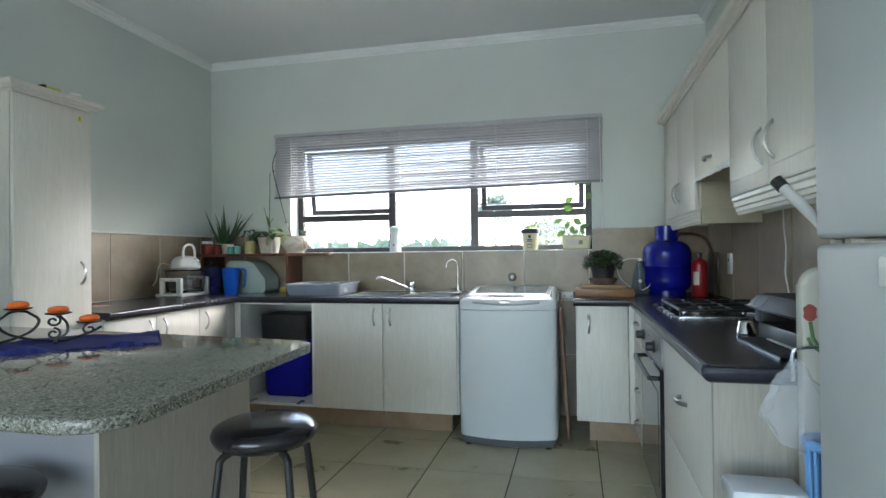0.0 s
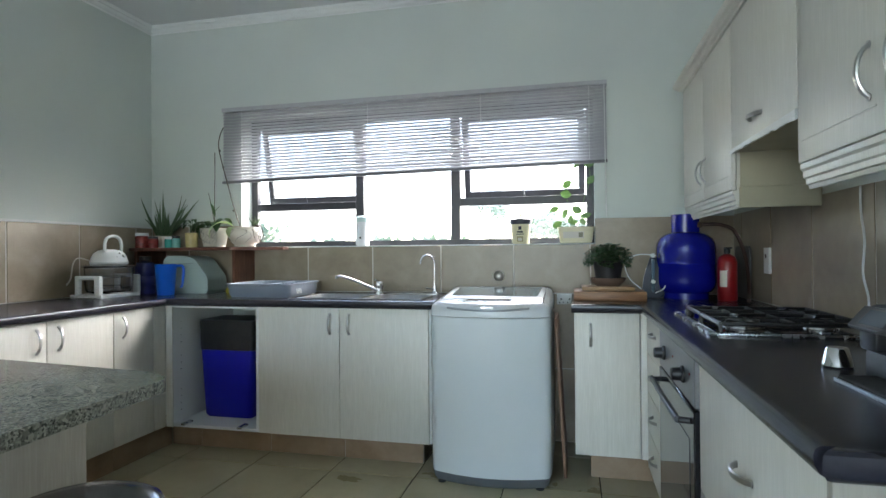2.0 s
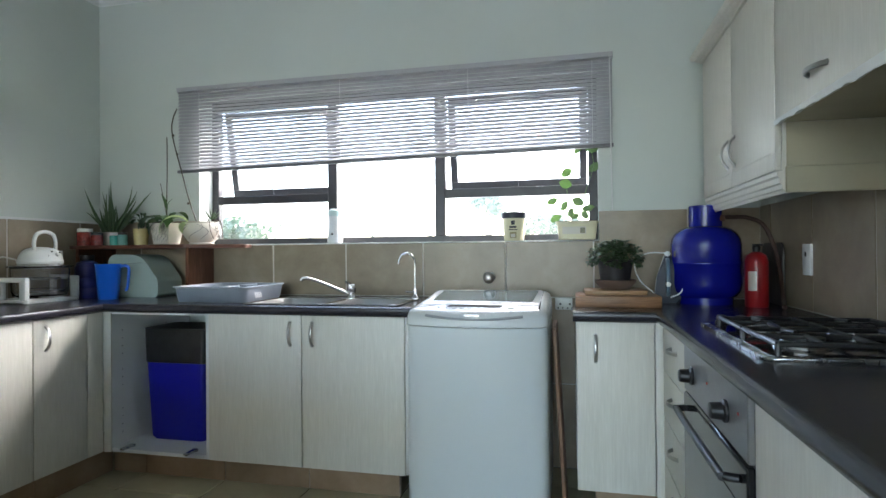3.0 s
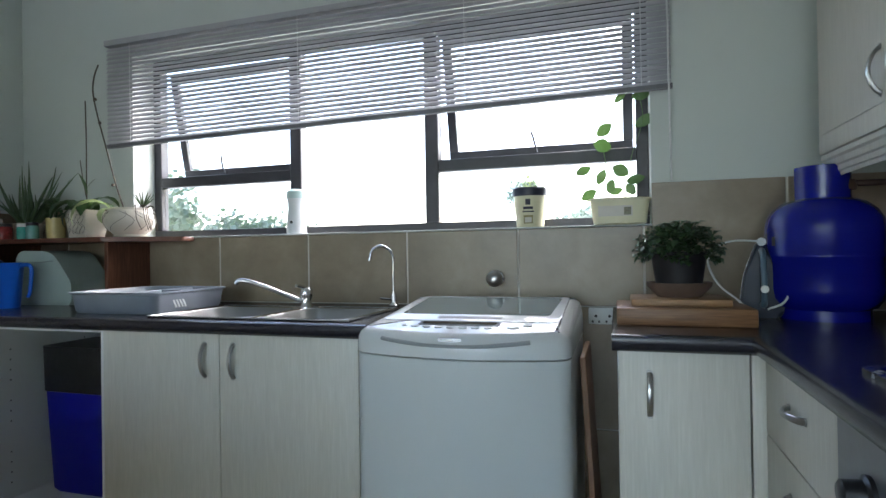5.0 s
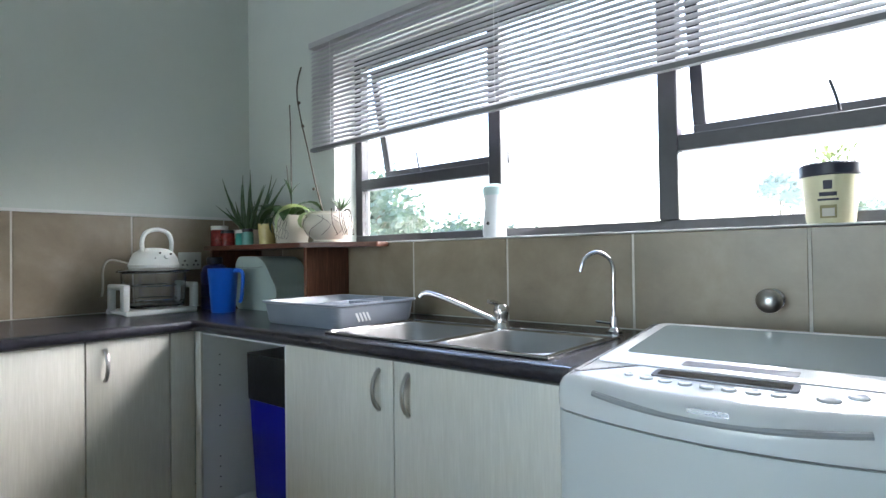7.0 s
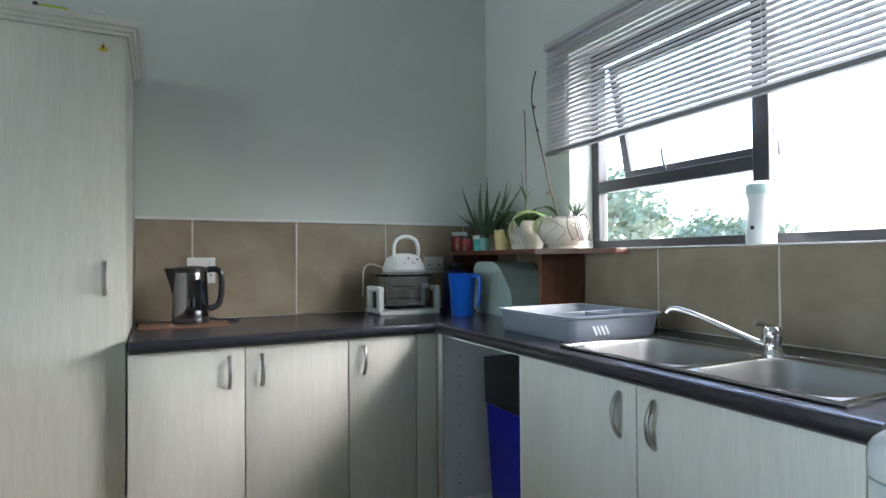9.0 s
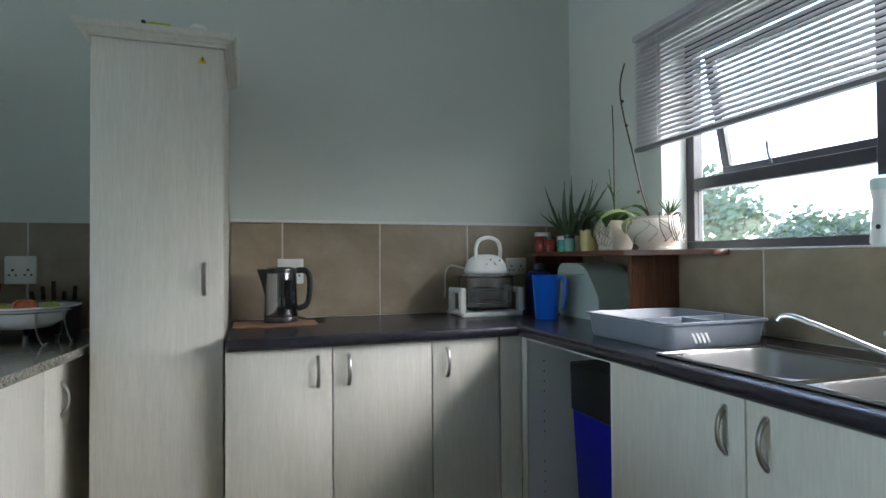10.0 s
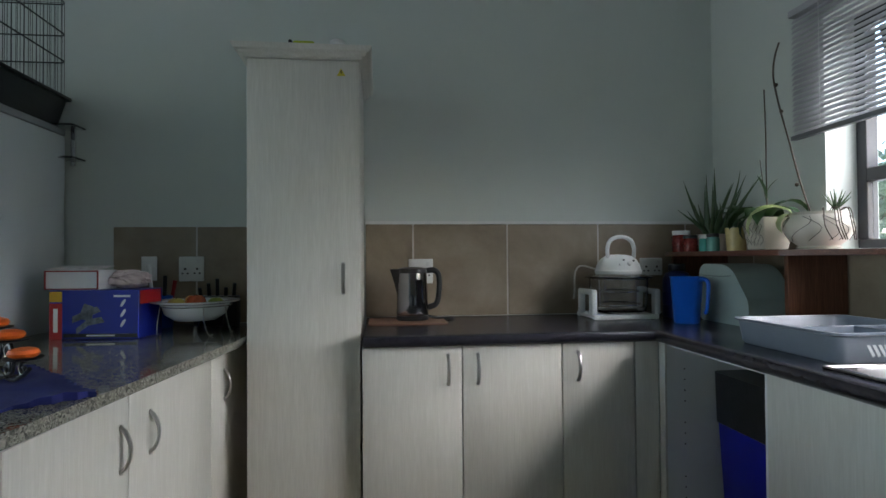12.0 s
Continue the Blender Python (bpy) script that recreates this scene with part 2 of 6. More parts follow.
BLACKGLOSS = material("gloss_black", (0.012, 0.012, 0.014), 0.08)
IRONBLK = mottled("black_enamel_iron", (0.012, 0.012, 0.012), 0.3, 50, 0.4)
VINYL = mottled("black_vinyl", (0.018, 0.016, 0.018), 0.2, 12, 0.17, 90, 0.02)
BRONZE = mottled("dark_bronze_aluminium", (0.028, 0.028, 0.034), 0.15, 20, 0.4)
ENAMEL = mottled("white_enamel", (0.62, 0.66, 0.675), 0.015, 3, 0.3)
LIDGREY = mottled("silver_grey_plastic", (0.66, 0.69, 0.71), 0.02, 6, 0.14, bump_strength=0.0)
WHITE = mottled("white_plastic", (0.75, 0.76, 0.74), 0.02, 8, 0.35)
GREYRACK = mottled("grey_plastic", (0.22, 0.25, 0.30), 0.05, 10, 0.32)
BLUEBIN = mottled("deep_blue_plastic", (0.004, 0.006, 0.36), 0.08, 6, 0.4)
BLUEJUG = mottled("bright_blue_plastic", (0.01, 0.12, 0.62), 0.05, 10, 0.35)
BLUEGAS = mottled("blue_gas_paint", (0.005, 0.009, 0.23), 0.1, 8, 0.24)
RED = mottled("red_paint", (0.29, 0.010, 0.012), 0.1, 10, 0.3)
NAVY = mottled("navy_plastic", (0.01, 0.014, 0.10), 0.1, 10, 0.3)
REDWOOD = wood_foil("red_brown_wood", (0.10, 0.035, 0.018), (0.21, 0.085, 0.045), 0.38, "z")
REDWOODX = wood_foil("red_brown_wood_flat", (0.09, 0.03, 0.018), (0.18, 0.07, 0.04), 0.38, "x")
BOARD = wood_foil("warm_wood_board", (0.17, 0.075, 0.03), (0.30, 0.15, 0.065), 0.45, "x")
GLASS = glass_material()
PANE = glass_material("window_glass")
BLIND = mottled("blind_slat_aluminium", (0.43, 0.43, 0.455), 0.05, 20, 0.35)

# ---- setting ----
TH = 0.22
bm = bmesh.new()
yw = YN + 0.008
box((XW - TH, yw, 0), (WX0, yw + TH, ZC + 0.1), bm=bm)
box((WX1, yw, 0), (XE + TH, yw + TH, ZC + 0.1), bm=bm)
box((WX0, yw, 0), (WX1, yw + TH, WZ0 - 0.0095), bm=bm)
box((WX0, yw, WZ1), (WX1, yw + TH, ZC + 0.1), bm=bm)
wall_north = tagged(finish(bm, "wall_north", WALL), "sage green painted kitchen wall with a wide window", "wall", kind="structure")
wall_west = tagged(finish(box((XW - TH, YS, 0), (XW - 0.008, yw, ZC + 0.1)), "wall_west", WALL), "sage green painted plaster wall", "wall", kind="structure")
wall_east = tagged(finish(box((XE + 0.008, YS, 0), (XE + TH, yw, ZC + 0.1)), "wall_east", WALL), "sage green wall behind the wall cabinets", "wall", kind="structure")
bm = bmesh.new()
box((XW - TH, YS - TH, 0), (-2.8, YS, ZC + 0.1), bm=bm)
box((0.6, YS - TH, 0), (XE + TH, YS, ZC + 0.1), bm=bm)
box((-2.8, YS - TH, 2.4), (0.6, YS, ZC + 0.1), bm=bm)
box((-2.8, YS - TH, 0), (0.6, YS, 0.2), bm=bm)
wall_south = tagged(finish(bm, "wall_south", WALL), "plain painted wall closing the room", "wall", kind="structure")
ceiling = tagged(finish(box((XW - TH, YS, ZC), (XE + TH, yw, ZC + 0.08)), "ceiling", CEIL), "plain pale grey plastered ceiling", "ceiling", kind="structure")
COVE = [(0, 0), (0.012, 0), (0.014, 0.012), (0.03, 0.018), (0.046, 0.034), (0.055, 0.052), (0.075, 0.058), (0.078, 0.072), (0.09, 0.074), (0.09, 0.085), (0, 0.085)]
COVE = [(p * 0.6, q * 0.56) for p, q in COVE]
cz = ZC - 0.0476
bm = bmesh.new()
profile_run(COVE, (XW - 0.008, yw, cz), (XE + 0.008, yw, cz), (0, -1, 0), bm, -1, -1)
profile_run(COVE, (XW - 0.008, YS, cz), (XW - 0.008, yw, cz), (1, 0, 0), bm, 0, -1)
profile_run(COVE, (XE + 0.008, yw, cz), (XE + 0.008, YS, cz), (-1, 0, 0), bm, -1, 0)
tagged(finish(bm, "cornice", CORNICE), "white moulded plaster cornice", "cornice", kind="structure")

floor = tagged(finish(box((XW - 0.1, YS - 0.1, -0.1), (XE + 0.1, yw + 0.05, -0.004)), "floor", FGROUT), "beige ceramic floor tiles with dark joints", "floor", kind="structure")


def window_frame():
    w = tagged(new("window_1"), "dark bronze aluminium window with two top-hung sashes ajar", "window", kind="structure")
    y0, y1 = 4.135, 4.185
    ml, mr = (-1.506, -1.448), (-0.848, -0.788)
    tz0, tz1 = 1.435, 1.485

    def bar(lo, hi, name="window_frame"):
        part(name, box(lo, hi, 0.003, 1), BRONZE, w)
    bar((WX0, y0, WZ0), (WX1, y1, WZ0 + 0.035))
    bar((WX0, y0, WZ1 - 0.045), (WX1, y1, WZ1))
    bar((WX0, y0, WZ0 + 0.035), (WX0 + 0.045, y1, WZ1 - 0.045))
    bar((WX1 - 0.045, y0, WZ0 + 0.035), (WX1, y1, WZ1 - 0.045))
    for a, b in (ml, mr):
        bar((a, y0 - 0.004, WZ0 + 0.035), (b, y1, WZ1 - 0.045), "mullion")
    spans = ((WX0 + 0.045, ml[0]), (mr[1], WX1 - 0.045))
    for a, b in spans:
        bar((a, y0 - 0.002, tz0), (b, y1, tz1), "transom")
    panes = [(spans[0][0], spans[0][1], WZ0 + 0.035, tz0), (ml[1], mr[0], WZ0 + 0.035, WZ1 - 0.045), (spans[1][0], spans[1][1], WZ0 + 0.035, tz0)]
    for a, b, c, d in panes:
        p = part("pane", box((a, 4.158, c), (b, 4.162, d)), PANE, w)
        p.visible_shadow = False
    # sashes hung at the top, pushed out at the bottom
    for a, b in spans:
        top, h = WZ1 - 0.05, WZ1 - 0.05 - tz1 - 0.004
        m = Matrix.Translation((0, y1 + 0.005, top)) @ Matrix.Rotation(radians(11), 4, "X")
        s = bmesh.new()
        for lo, hi in (((a + 0.005, 0, -h), (b - 0.005, 0.028, -h + 0.042)), ((a + 0.005, 0, -0.04), (b - 0.005, 0.028, 0)),
                       ((a + 0.005, 0, -h + 0.042), (a + 0.045, 0.028, -0.04)), ((b - 0.045, 0, -h + 0.042), (b - 0.005, 0.028, -0.04))):
            box(lo, hi, 0.003, 1, s)
        bmesh.ops.transform(s, matrix=m, verts=s.verts)
        sash = part("sash", s, BRONZE, w)
        g = box((a + 0.045, 0.012, -h + 0.042), (b - 0.045, 0.016, -0.04))
        bmesh.ops.transform(g, matrix=m, verts=g.verts)
        part("pane", g, PANE, sash).visible_shadow = False
        xm = (a + b) / 2 + 0.02
        st = tube(smooth_path([(xm, y0 - 0.012, tz1 + 0.002), (xm - 0.006, y0 - 0.022, tz1 + 0.035), (xm - 0.02, y0 - 0.014, tz1 + 0.085)]), 0.0045, 8)
        part("window_stay", st, BRONZE, sash)
    return w


window_frame()
bm = bmesh.new()
box((WX0 - 0.0, YN - 0.004, WZ0 - 0.006), (WX1, 4.135, WZ0 - 0.001), 0.002, 2, bm)
tagged(finish(bm, "window_sill", CARCASS), "pale tiled inner window sill", "window sill", kind="structure")


def splash(wall, axis, fixed, a0, a1, first, pitch, spans):
    """One row of wall tiles as single pieces along a wall; spans: (from, to, bottom, top)."""
    for s0, s1, zb, zt in spans:
        g = bmesh.new()
        if axis == "x":
            box((s0, fixed + 0.003, zb), (s1, fixed + 0.009, zt - 0.002), bm=g)
        elif fixed < -1:
            box((fixed - 0.009, s0, zb), (fixed - 0.003, s1, zt - 0.002), bm=g)
        else:
            box((fixed + 0.003, s0, zb), (fixed + 0.009, s1, zt - 0.002), bm=g)
        part("grout", g, GROUT, wall)
        k = math.floor((s0 - first) / pitch)
        while first + k * pitch < s1:
            p, q = max(s0, first + k * pitch + 0.004), min(s1, first + (k + 1) * pitch - 0.004)
            if q - p > 0.012:
                if axis == "x":
                    t = box((p, fixed, zb + 0.003), (q, fixed + 0.006, zt - 0.001), 0.0015, 1)
                elif fixed < -1:
                    t = box((fixed - 0.006, p, zb + 0.003), (fixed, q, zt - 0.001), 0.0015, 1)
                else:
                    t = box((fixed, p, zb + 0.003), (fixed + 0.006, q, zt - 0.001), 0.0015, 1)
                part("tile", t, WTILE, wall)
            k += 1


# ---- handles and doors ----
def bow_handle(parent, at, m, length=0.105, out=0.03):
    """An arched bow handle; m turns local (along, out) into the door's own axes."""
    pts = []
    for k in range(13):
        w = -1 + 2 * k / 12
        pts.append((w * length / 2, 0, out * (1 - w * w) ** 0.75 if abs(w) < 1 else 0))
    b = bmesh.new()
    d = tube(pts, 0.0058, 8)
    bmesh.ops.transform(d, matrix=Matrix.Diagonal((1, 1.25, 0.8, 1)), verts=d.verts)
    merge(b, d)
    for s in (-1, 1):
        c = lathe([(0, 0), (0.008, 0), (0.008, 0.003), (0, 0.003)], (s * length / 2, 0, 0), 12)
        merge(b, c)
    bmesh.ops.transform(b, matrix=Matrix.Translation(at) @ m, verts=b.verts)
    return part("handle", b, NICKEL, parent, "satin nickel bow handle")


# along z, out to -y
UPRIGHT = Matrix(((0, 1, 0, 0), (0, 0, -1, 0), (1, 0, 0, 0), (0, 0, 0, 1)))
# along x, out to -y
LEVEL = Matrix(((1, 0, 0, 0), (0, 0, -1, 0), (0, 1, 0, 0), (0, 0, 0, 1)))


def slab_door(parent, x0, x1, z0, z1, handle=None, level=False, name="door", groove=False):
    b = box((x0 + 0.0015, 0, z0 + 0.0015), (x1 - 0.0015, 0.018, z1 - 0.0015), 0.0035, 2)
    if groove:
        for lo, hi in (((x0 + 0.03, -0.0022, z0 + 0.055), (x1 - 0.03, 0.001, z0 + 0.058)),):
            box(lo, hi, bm=b)
    d = part(name, b, FOIL, parent)
    if handle:
        bow_handle(d, (handle[0], -0.001, handle[1]), LEVEL if level else UPRIGHT)
    return d


def base_unit(label, at, rz, width, depth, doors, z0=0.14, z1=0.846, group="base cabinets", level=False):
    """A floor cabinet, its front at local y = 0; doors: (x0, x1, z0, z1, handle x, handle z)."""
    u = thing("base_cabinet", label, "cabinet", group, at, rz)
    b = bmesh.new()
    box((0, 0.0195, z0), (0.016, depth, z1), bm=b)
    box((width - 0.016, 0.0195, z0), (width, depth, z1), bm=b)
    box((0.016, 0.0195, z0), (width - 0.016, depth, z0 + 0.016), bm=b)
    box((0.016, depth - 0.008, z0 + 0.016), (width - 0.016, depth, z1), bm=b)
    box((0.016, 0.0195, z1 - 0.016), (width - 0.016, 0.1, z1), bm=b)
    part("body", b, CARCASS, u)
    for d in doors:
        slab_door(u, d[0], d[1], d[2], d[3], (d[4], d[5]) if d[4] is not None else None, level)
    return u


D0, D1 = 0.14, 0.842
FB, FW, FE = 3.385, -2.385, 0.255      # cabinet fronts: back run, west run, east run
HZ = 0.755
# back run, sink unit
base_unit("pale wood-foil sink cabinet with two doors", (-1.79, FB, 0), 0, 0.99, 0.6,
          [(0, 0.485, D0, D1, 0.43, HZ), (0.485, 0.98, D0, D1, 0.54, HZ)])
# open bay for the bin
nb = thing("open_cabinet", "doorless white cabinet bay with bare hinges", "cabinet", "base cabinets", (-2.365, FB, 0))
part("side_panel", box((0, 0.01, D0), (0.018, 0.6, 0.846), 0.001, 1), CARCASS, nb)
part("side_panel", box((0.555, 0.01, D0), (0.573, 0.6, 0.846), 0.001, 1), CARCASS, nb)
part("floor_panel", box((0.0185, 0.01, D0), (0.5545, 0.6, D0 + 0.018), 0.001, 1), CARCASS, nb)
part("back_panel", box((0.0185, 0.59, D0 + 0.0185), (0.5545, 0.6, 0.72)), CARCASS, nb)
part("top_rail", box((0.0185, 0.01, 0.83), (0.5545, 0.6, 0.846)), CARCASS, nb)
part("post", box((-0.0205, 0.0, D0), (0.022, 0.009, 0.846), 0.001, 1), FOIL, nb)
for hx in (0.1, 0.46):
    h = lathe([(0, 0), (0.017, 0), (0.017, 0.008), (0, 0.009)], (hx, 0.05, D0 + 0.0185), 14)
    box((hx - 0.012, -0.02, D0 + 0.0185), (hx + 0.012, 0.06, D0 + 0.03), 0.003, 1, h)
    part("hinge", h, STEEL, nb)
hb = bmesh.new()
for k in range(14):
    if k not in (4, 5, 9):
        for yy in (0.08, 0.4):
            lathe([(0, 0), (0.003, 0), (0.003, 0.0008), (0, 0.0008)], (0.0181, yy, 0.22 + 0.04 * k), 8, hb, Matrix.Rotation(radians(90), 4, "Y"))
tagged(part("shelf_pin_hole", hb, BLACK, nb), kind="stuff")
# narrow unit right of the washing machine
base_unit("narrow pale wood-foil cabinet with one door", (-0.075, 3.345, 0), 0, 0.355, 0.64, [(0, 0.30, 0.16, D1, 0.075, 0.735), (0.3005, 0.354, 0.155, D1, None, 0)], z0=0.155)
# west run
base_unit("pale wood-foil cabinet with two doors under the kettle", (FW, 2.268, 0), 90, 0.738, 0.6,
          [(0, 0.362, D0, D1, 0.31, HZ), (0.362, 0.738, D0, D1, 0.42, HZ)])
base_unit("pale wood-foil corner cabinet with one door", (FW, 3.007, 0), 90, 0.37, 0.6,
          [(0, 0.282, D0, D1, 0.06, HZ), (0.283, 0.377, D0, D1, None, 0)])
# east run: drawers, oven housing, pan drawers
dr = thing("drawer_cabinet", "pale wood-foil unit with four drawers", "cabinet", "base cabinets", (FE, 3.34, 0), -90)
b = box((0, 0.0195, D0), (0.477, 0.54, 0.846))
part("body", b, CARCASS, dr)
zz = [0.13, 0.305, 0.48, 0.66, 0.842]
for k in range(4):
    d = part("drawer", box((0.0, 0, zz[k] + 0.0015), (0.477, 0.018, zz[k + 1] - 0.0015), 0.0035, 2), FOIL, dr)
    bow_handle(d, (0.24, -0.001, (zz[k] + zz[k + 1]) / 2 + 0.02), LEVEL)
pd = thing("pan_drawer_cabinet", "wide pale wood-foil unit with two deep drawers", "cabinet", "base cabinets", (FE, 2.224, 0), -90)
part("body", box((0, 0.0195, D0), (0.796, 0.54, 0.846)), CARCASS, pd)
for z0, z1 in ((0.13, 0.485), (0.485, 0.842)):
    d = part("drawer", box((0.0015, 0, z0 + 0.0015), (0.796, 0.018, z1 - 0.0015), 0.0035, 2), FOIL, pd)
    bow_handle(d, (0.414, -0.001, z1 - 0.155), LEVEL)
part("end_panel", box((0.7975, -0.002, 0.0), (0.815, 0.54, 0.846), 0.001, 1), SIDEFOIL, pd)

# plinths faced with tile strips
def plinth(name, runs):
    p = tagged(finish(box(runs[0][0], runs[0][1]), name, GROUT), "brown tile-faced plinth under the cabinets", "plinth", kind="structure")
    for lo, hi in runs[1:]:
        part("tile", box(lo, hi, 0.0015, 1), KTILE, p)


kx = [-2.434, -2.235, -1.78, -1.325, -0.872]
plinth("plinth_back", [((-2.434, 3.506, 0), (-0.872, 3.52, 0.136))] + [((a + 0.002, 3.498, 0.001), (b_ - 0.002, 3.506, 0.135)) for a, b_ in zip(kx, kx[1:])])
plinth("plinth_narrow", [((0.0, 3.506, 0), (0.33, 3.52, 0.15)), ((0.0, 3.498, 0.001), (0.33, 3.506, 0.149))])
ky = [2.275, 2.6, 3.055, 3.496]
plinth("plinth_west", [((-2.458, 2.275, 0), (-2.444, 3.498, 0.136))] + [((-2.444, a + 0.002, 0.001), (-2.436, b_ - 0.002, 0.135)) for a, b_ in zip(ky, ky[1:])])
ky = [1.425, 1.8, 2.25, 2.7, 3.15, 3.496]
plinth("plinth_east", [((0.34, 1.425, 0), (0.354, 3.498, 0.126))] + [((0.332, a + 0.002, 0.001), (0.34, b_ - 0.002, 0.125)) for a, b_ in zip(ky, ky[1:])])

# ---- worktops ----
NOSE = [(0.0, -0.036), (0.008, -0.036), (0.017, -0.031), (0.022, -0.022), (0.0235, -0.012), (0.021, -0.004), (0.015, -0.0005), (0.006, 0.0), (0.0, 0.0)]


NOSE = [(p * 1.15, q * 1.2) for p, q in NOSE]


def worktop(name, boxes, noses, label):
    w = thing(name, label, "worktop")
    for x0, x1, y0, y1 in boxes:
        part("slab", box((x0, y0, ZT - 0.038), (x1, y1, ZT)), TOP, w)
    for p0, p1, o, m0, m1 in noses:
        part("rounded_edge", profile_run(NOSE, (*p0, ZT), (*p1, ZT), (*o, 0), None, m0, m1), TOP, w)
    return w


SX0, SX1, SY0, SY1 = -1.61, -0.85, 3.405, 3.80
worktop("worktop", [(-2.998, -2.379, 2.272, 3.3785), (-2.998, SX0 + 0.02, 3.3785, 3.997), (SX0 + 0.02, SX1 - 0.02, 3.3785, SY0 + 0.02),
                    (SX0 + 0.02, SX1 - 0.02, SY1 - 0.02, 3.997), (SX1 - 0.02, -0.775, 3.3785, 3.997)],
        [((-2.379, 3.3785), (-0.775, 3.3785), (0, -1), -1, 0), ((-2.379, 2.272), (-2.379, 3.3785), (1, 0), 0, -1)],
        "charcoal laminate worktop with a rounded front edge")
worktop("worktop", [(-0.088, XE - 0.002, 3.3385, 3.997), (0.249, XE - 0.002, 1.385, 3.3385)],
        [((-0.088, 3.3385), (0.249, 3.3385), (0, -1), 0, -1), ((0.249, 3.3385), (0.249, 1.385), (-1, 0), -1, 0.0), ((0.249, 1.385), (XE - 0.002, 1.385), (0, -1), 1, 0)],
        "charcoal laminate worktop around the gas hob")

# ---- tall cabinet ----
tc = thing("tall_cabinet", "tall pale wood-foil cupboard with a moulded cornice", "cabinet", at=(-2.45, 1.853, 0), rz=90)
b = bmesh.new()
TW, TZ = 0.408, 1.897
box((0, 0.0195, 0.1), (0.018, 0.545, TZ), bm=b)
box((TW - 0.018, 0.0195, 0.1), (TW, 0.545, TZ), bm=b)
box((0.018, 0.0195, 0.1), (TW - 0.018, 0.545, 0.118), bm=b)
box((0.018, 0.0195, TZ - 0.018), (TW - 0.018, 0.545, TZ), bm=b)
part("body", b, FOIL, tc)
part("back_panel", box((0.018, 0.535, 0.118), (TW - 0.018, 0.543, TZ - 0.018)), CARCASS, tc)
slab_door(tc, 0, TW, 0.1, TZ, (0.346, 1.088))
CORN = [(0, 0), (0.008, 0), (0.01, 0.008), (0.022, 0.012), (0.026, 0.02), (0.038, 0.024), (0.044, 0.034), (0.046, 0.042), (0.0, 0.042)]
b = bmesh.new()
profile_run(CORN, (0, 0, TZ), (TW, 0, TZ), (0, -1, 0), b, 1, 1)
profile_run(CORN, (TW, 0, TZ), (TW, 0.54, TZ), (1, 0, 0), b, 1, 0)
profile_run(CORN, (0, 0.54, TZ), (0, 0, TZ), (-1, 0, 0), b, 0, 1)
box((0, 0, TZ), (TW, 0.54, TZ + 0.02), bm=b)
part("cornice", b, FOIL, tc)
part("plinth", box((0.0, 0.05, 0), (TW, 0.066, 0.1)), KTILE, tc)
warn = bmesh.new()
wx, wz = 0.341, 1.851
prism([(wx - 0.016, -0.013), (wx + 0.016, -0.013), (wx, 0.015)], 0, 0.001, bm=warn, m=Matrix.Translation((0, 0, wz)) @ Matrix(((1, 0, 0, 0), (0, 0, -1, 0), (0, 1, 0, 0), (0, 0, 0, 1))))
sticker = part("warning_sticker", warn, material("sticker_yellow", (0.62, 0.52, 0.03), 0.4), tc, "yellow triangular warning sticker")
bolt = bmesh.new()
prism([(wx - 0.001, 0.009), (wx + 0.003, 0.009), (wx + 0.001, 0.001), (wx + 0.004, 0.001), (wx - 0.001, -0.010), (wx, -0.002), (wx - 0.004, -0.002)], 0.0012, 0.0016, bm=bolt, m=Matrix.Translation((0, 0, wz)) @ Matrix(((1, 0, 0, 0), (0, 0, -1, 0), (0, 1, 0, 0), (0, 0, 0, 1))))
part("symbol", bolt, BLACK, sticker)

# ---- wall cabinets ----
UX, UZ0, UZ1 = 0.50, 1.358, 1.975


def wall_unit(label, y_hi, width, doors, rail=True, z0=UZ0, groove=True, side=True):
    u = thing("wall_cabinet", label, "cabinet", "wall cabinets", (UX, y_hi, 0), -90)
    dep = XE - UX - 0.003
    b = bmesh.new()
    box((0, 0.0195, z0), (0.016, dep, UZ1), bm=b)
    box((width - 0.016, 0.0195, z0), (width, dep, UZ1), bm=b)
    box((0.016, 0.0195, z0), (width - 0.016, dep, z0 + 0.016), bm=b)
    box((0.016, 0.0195, UZ1 - 0.016), (width - 0.016, dep, UZ1), bm=b)
    box((0.016, dep - 0.008, z0 + 0.016), (width - 0.016, dep, UZ1 - 0.016), bm=b)
    part("body", b, FOIL, u)
    for x0, x1, hx in doors:
        slab_door(u, x0, x1, z0, UZ1, (hx, z0 + 0.13), groove=groove)
    if rail:
        prof = [(0, -0.066), (0.004, -0.066), (0.006, -0.056), (0.011, -0.053), (0.012, -0.04), (0.018, -0.036), (0.019, -0.02), (0.025, -0.014), (0.025, -0.001), (0, -0.001)]
        r = profile_run(prof, (0, 0.03, z0), (width, 0.03, z0), (0, -1, 0), None, 0, 1 if side else 0)
        if side:
            profile_run(prof, (width, 0.03, z0), (width, dep, z0), (1, 0, 0), r, 1, 0)
        part("light_rail", r, FOIL, u)
    if not side:
        # thin darker facing that puts the recess shade on the cabinet end
        part("shaded_side", box((width + 0.0005, 0.03, z0 - 0.066), (width + 0.004, dep, 1.499), 0.001, 1), SHADED_FOIL, u, "cabinet end beside the recess, in a beige that carries its shade")
        part("lower_lip", box((width + 0.0045, 0.025, z0 - 0.066), (width + 0.012, dep, z0 + 0.012), 0.003, 1), SHADED_FOIL, u)
    return u


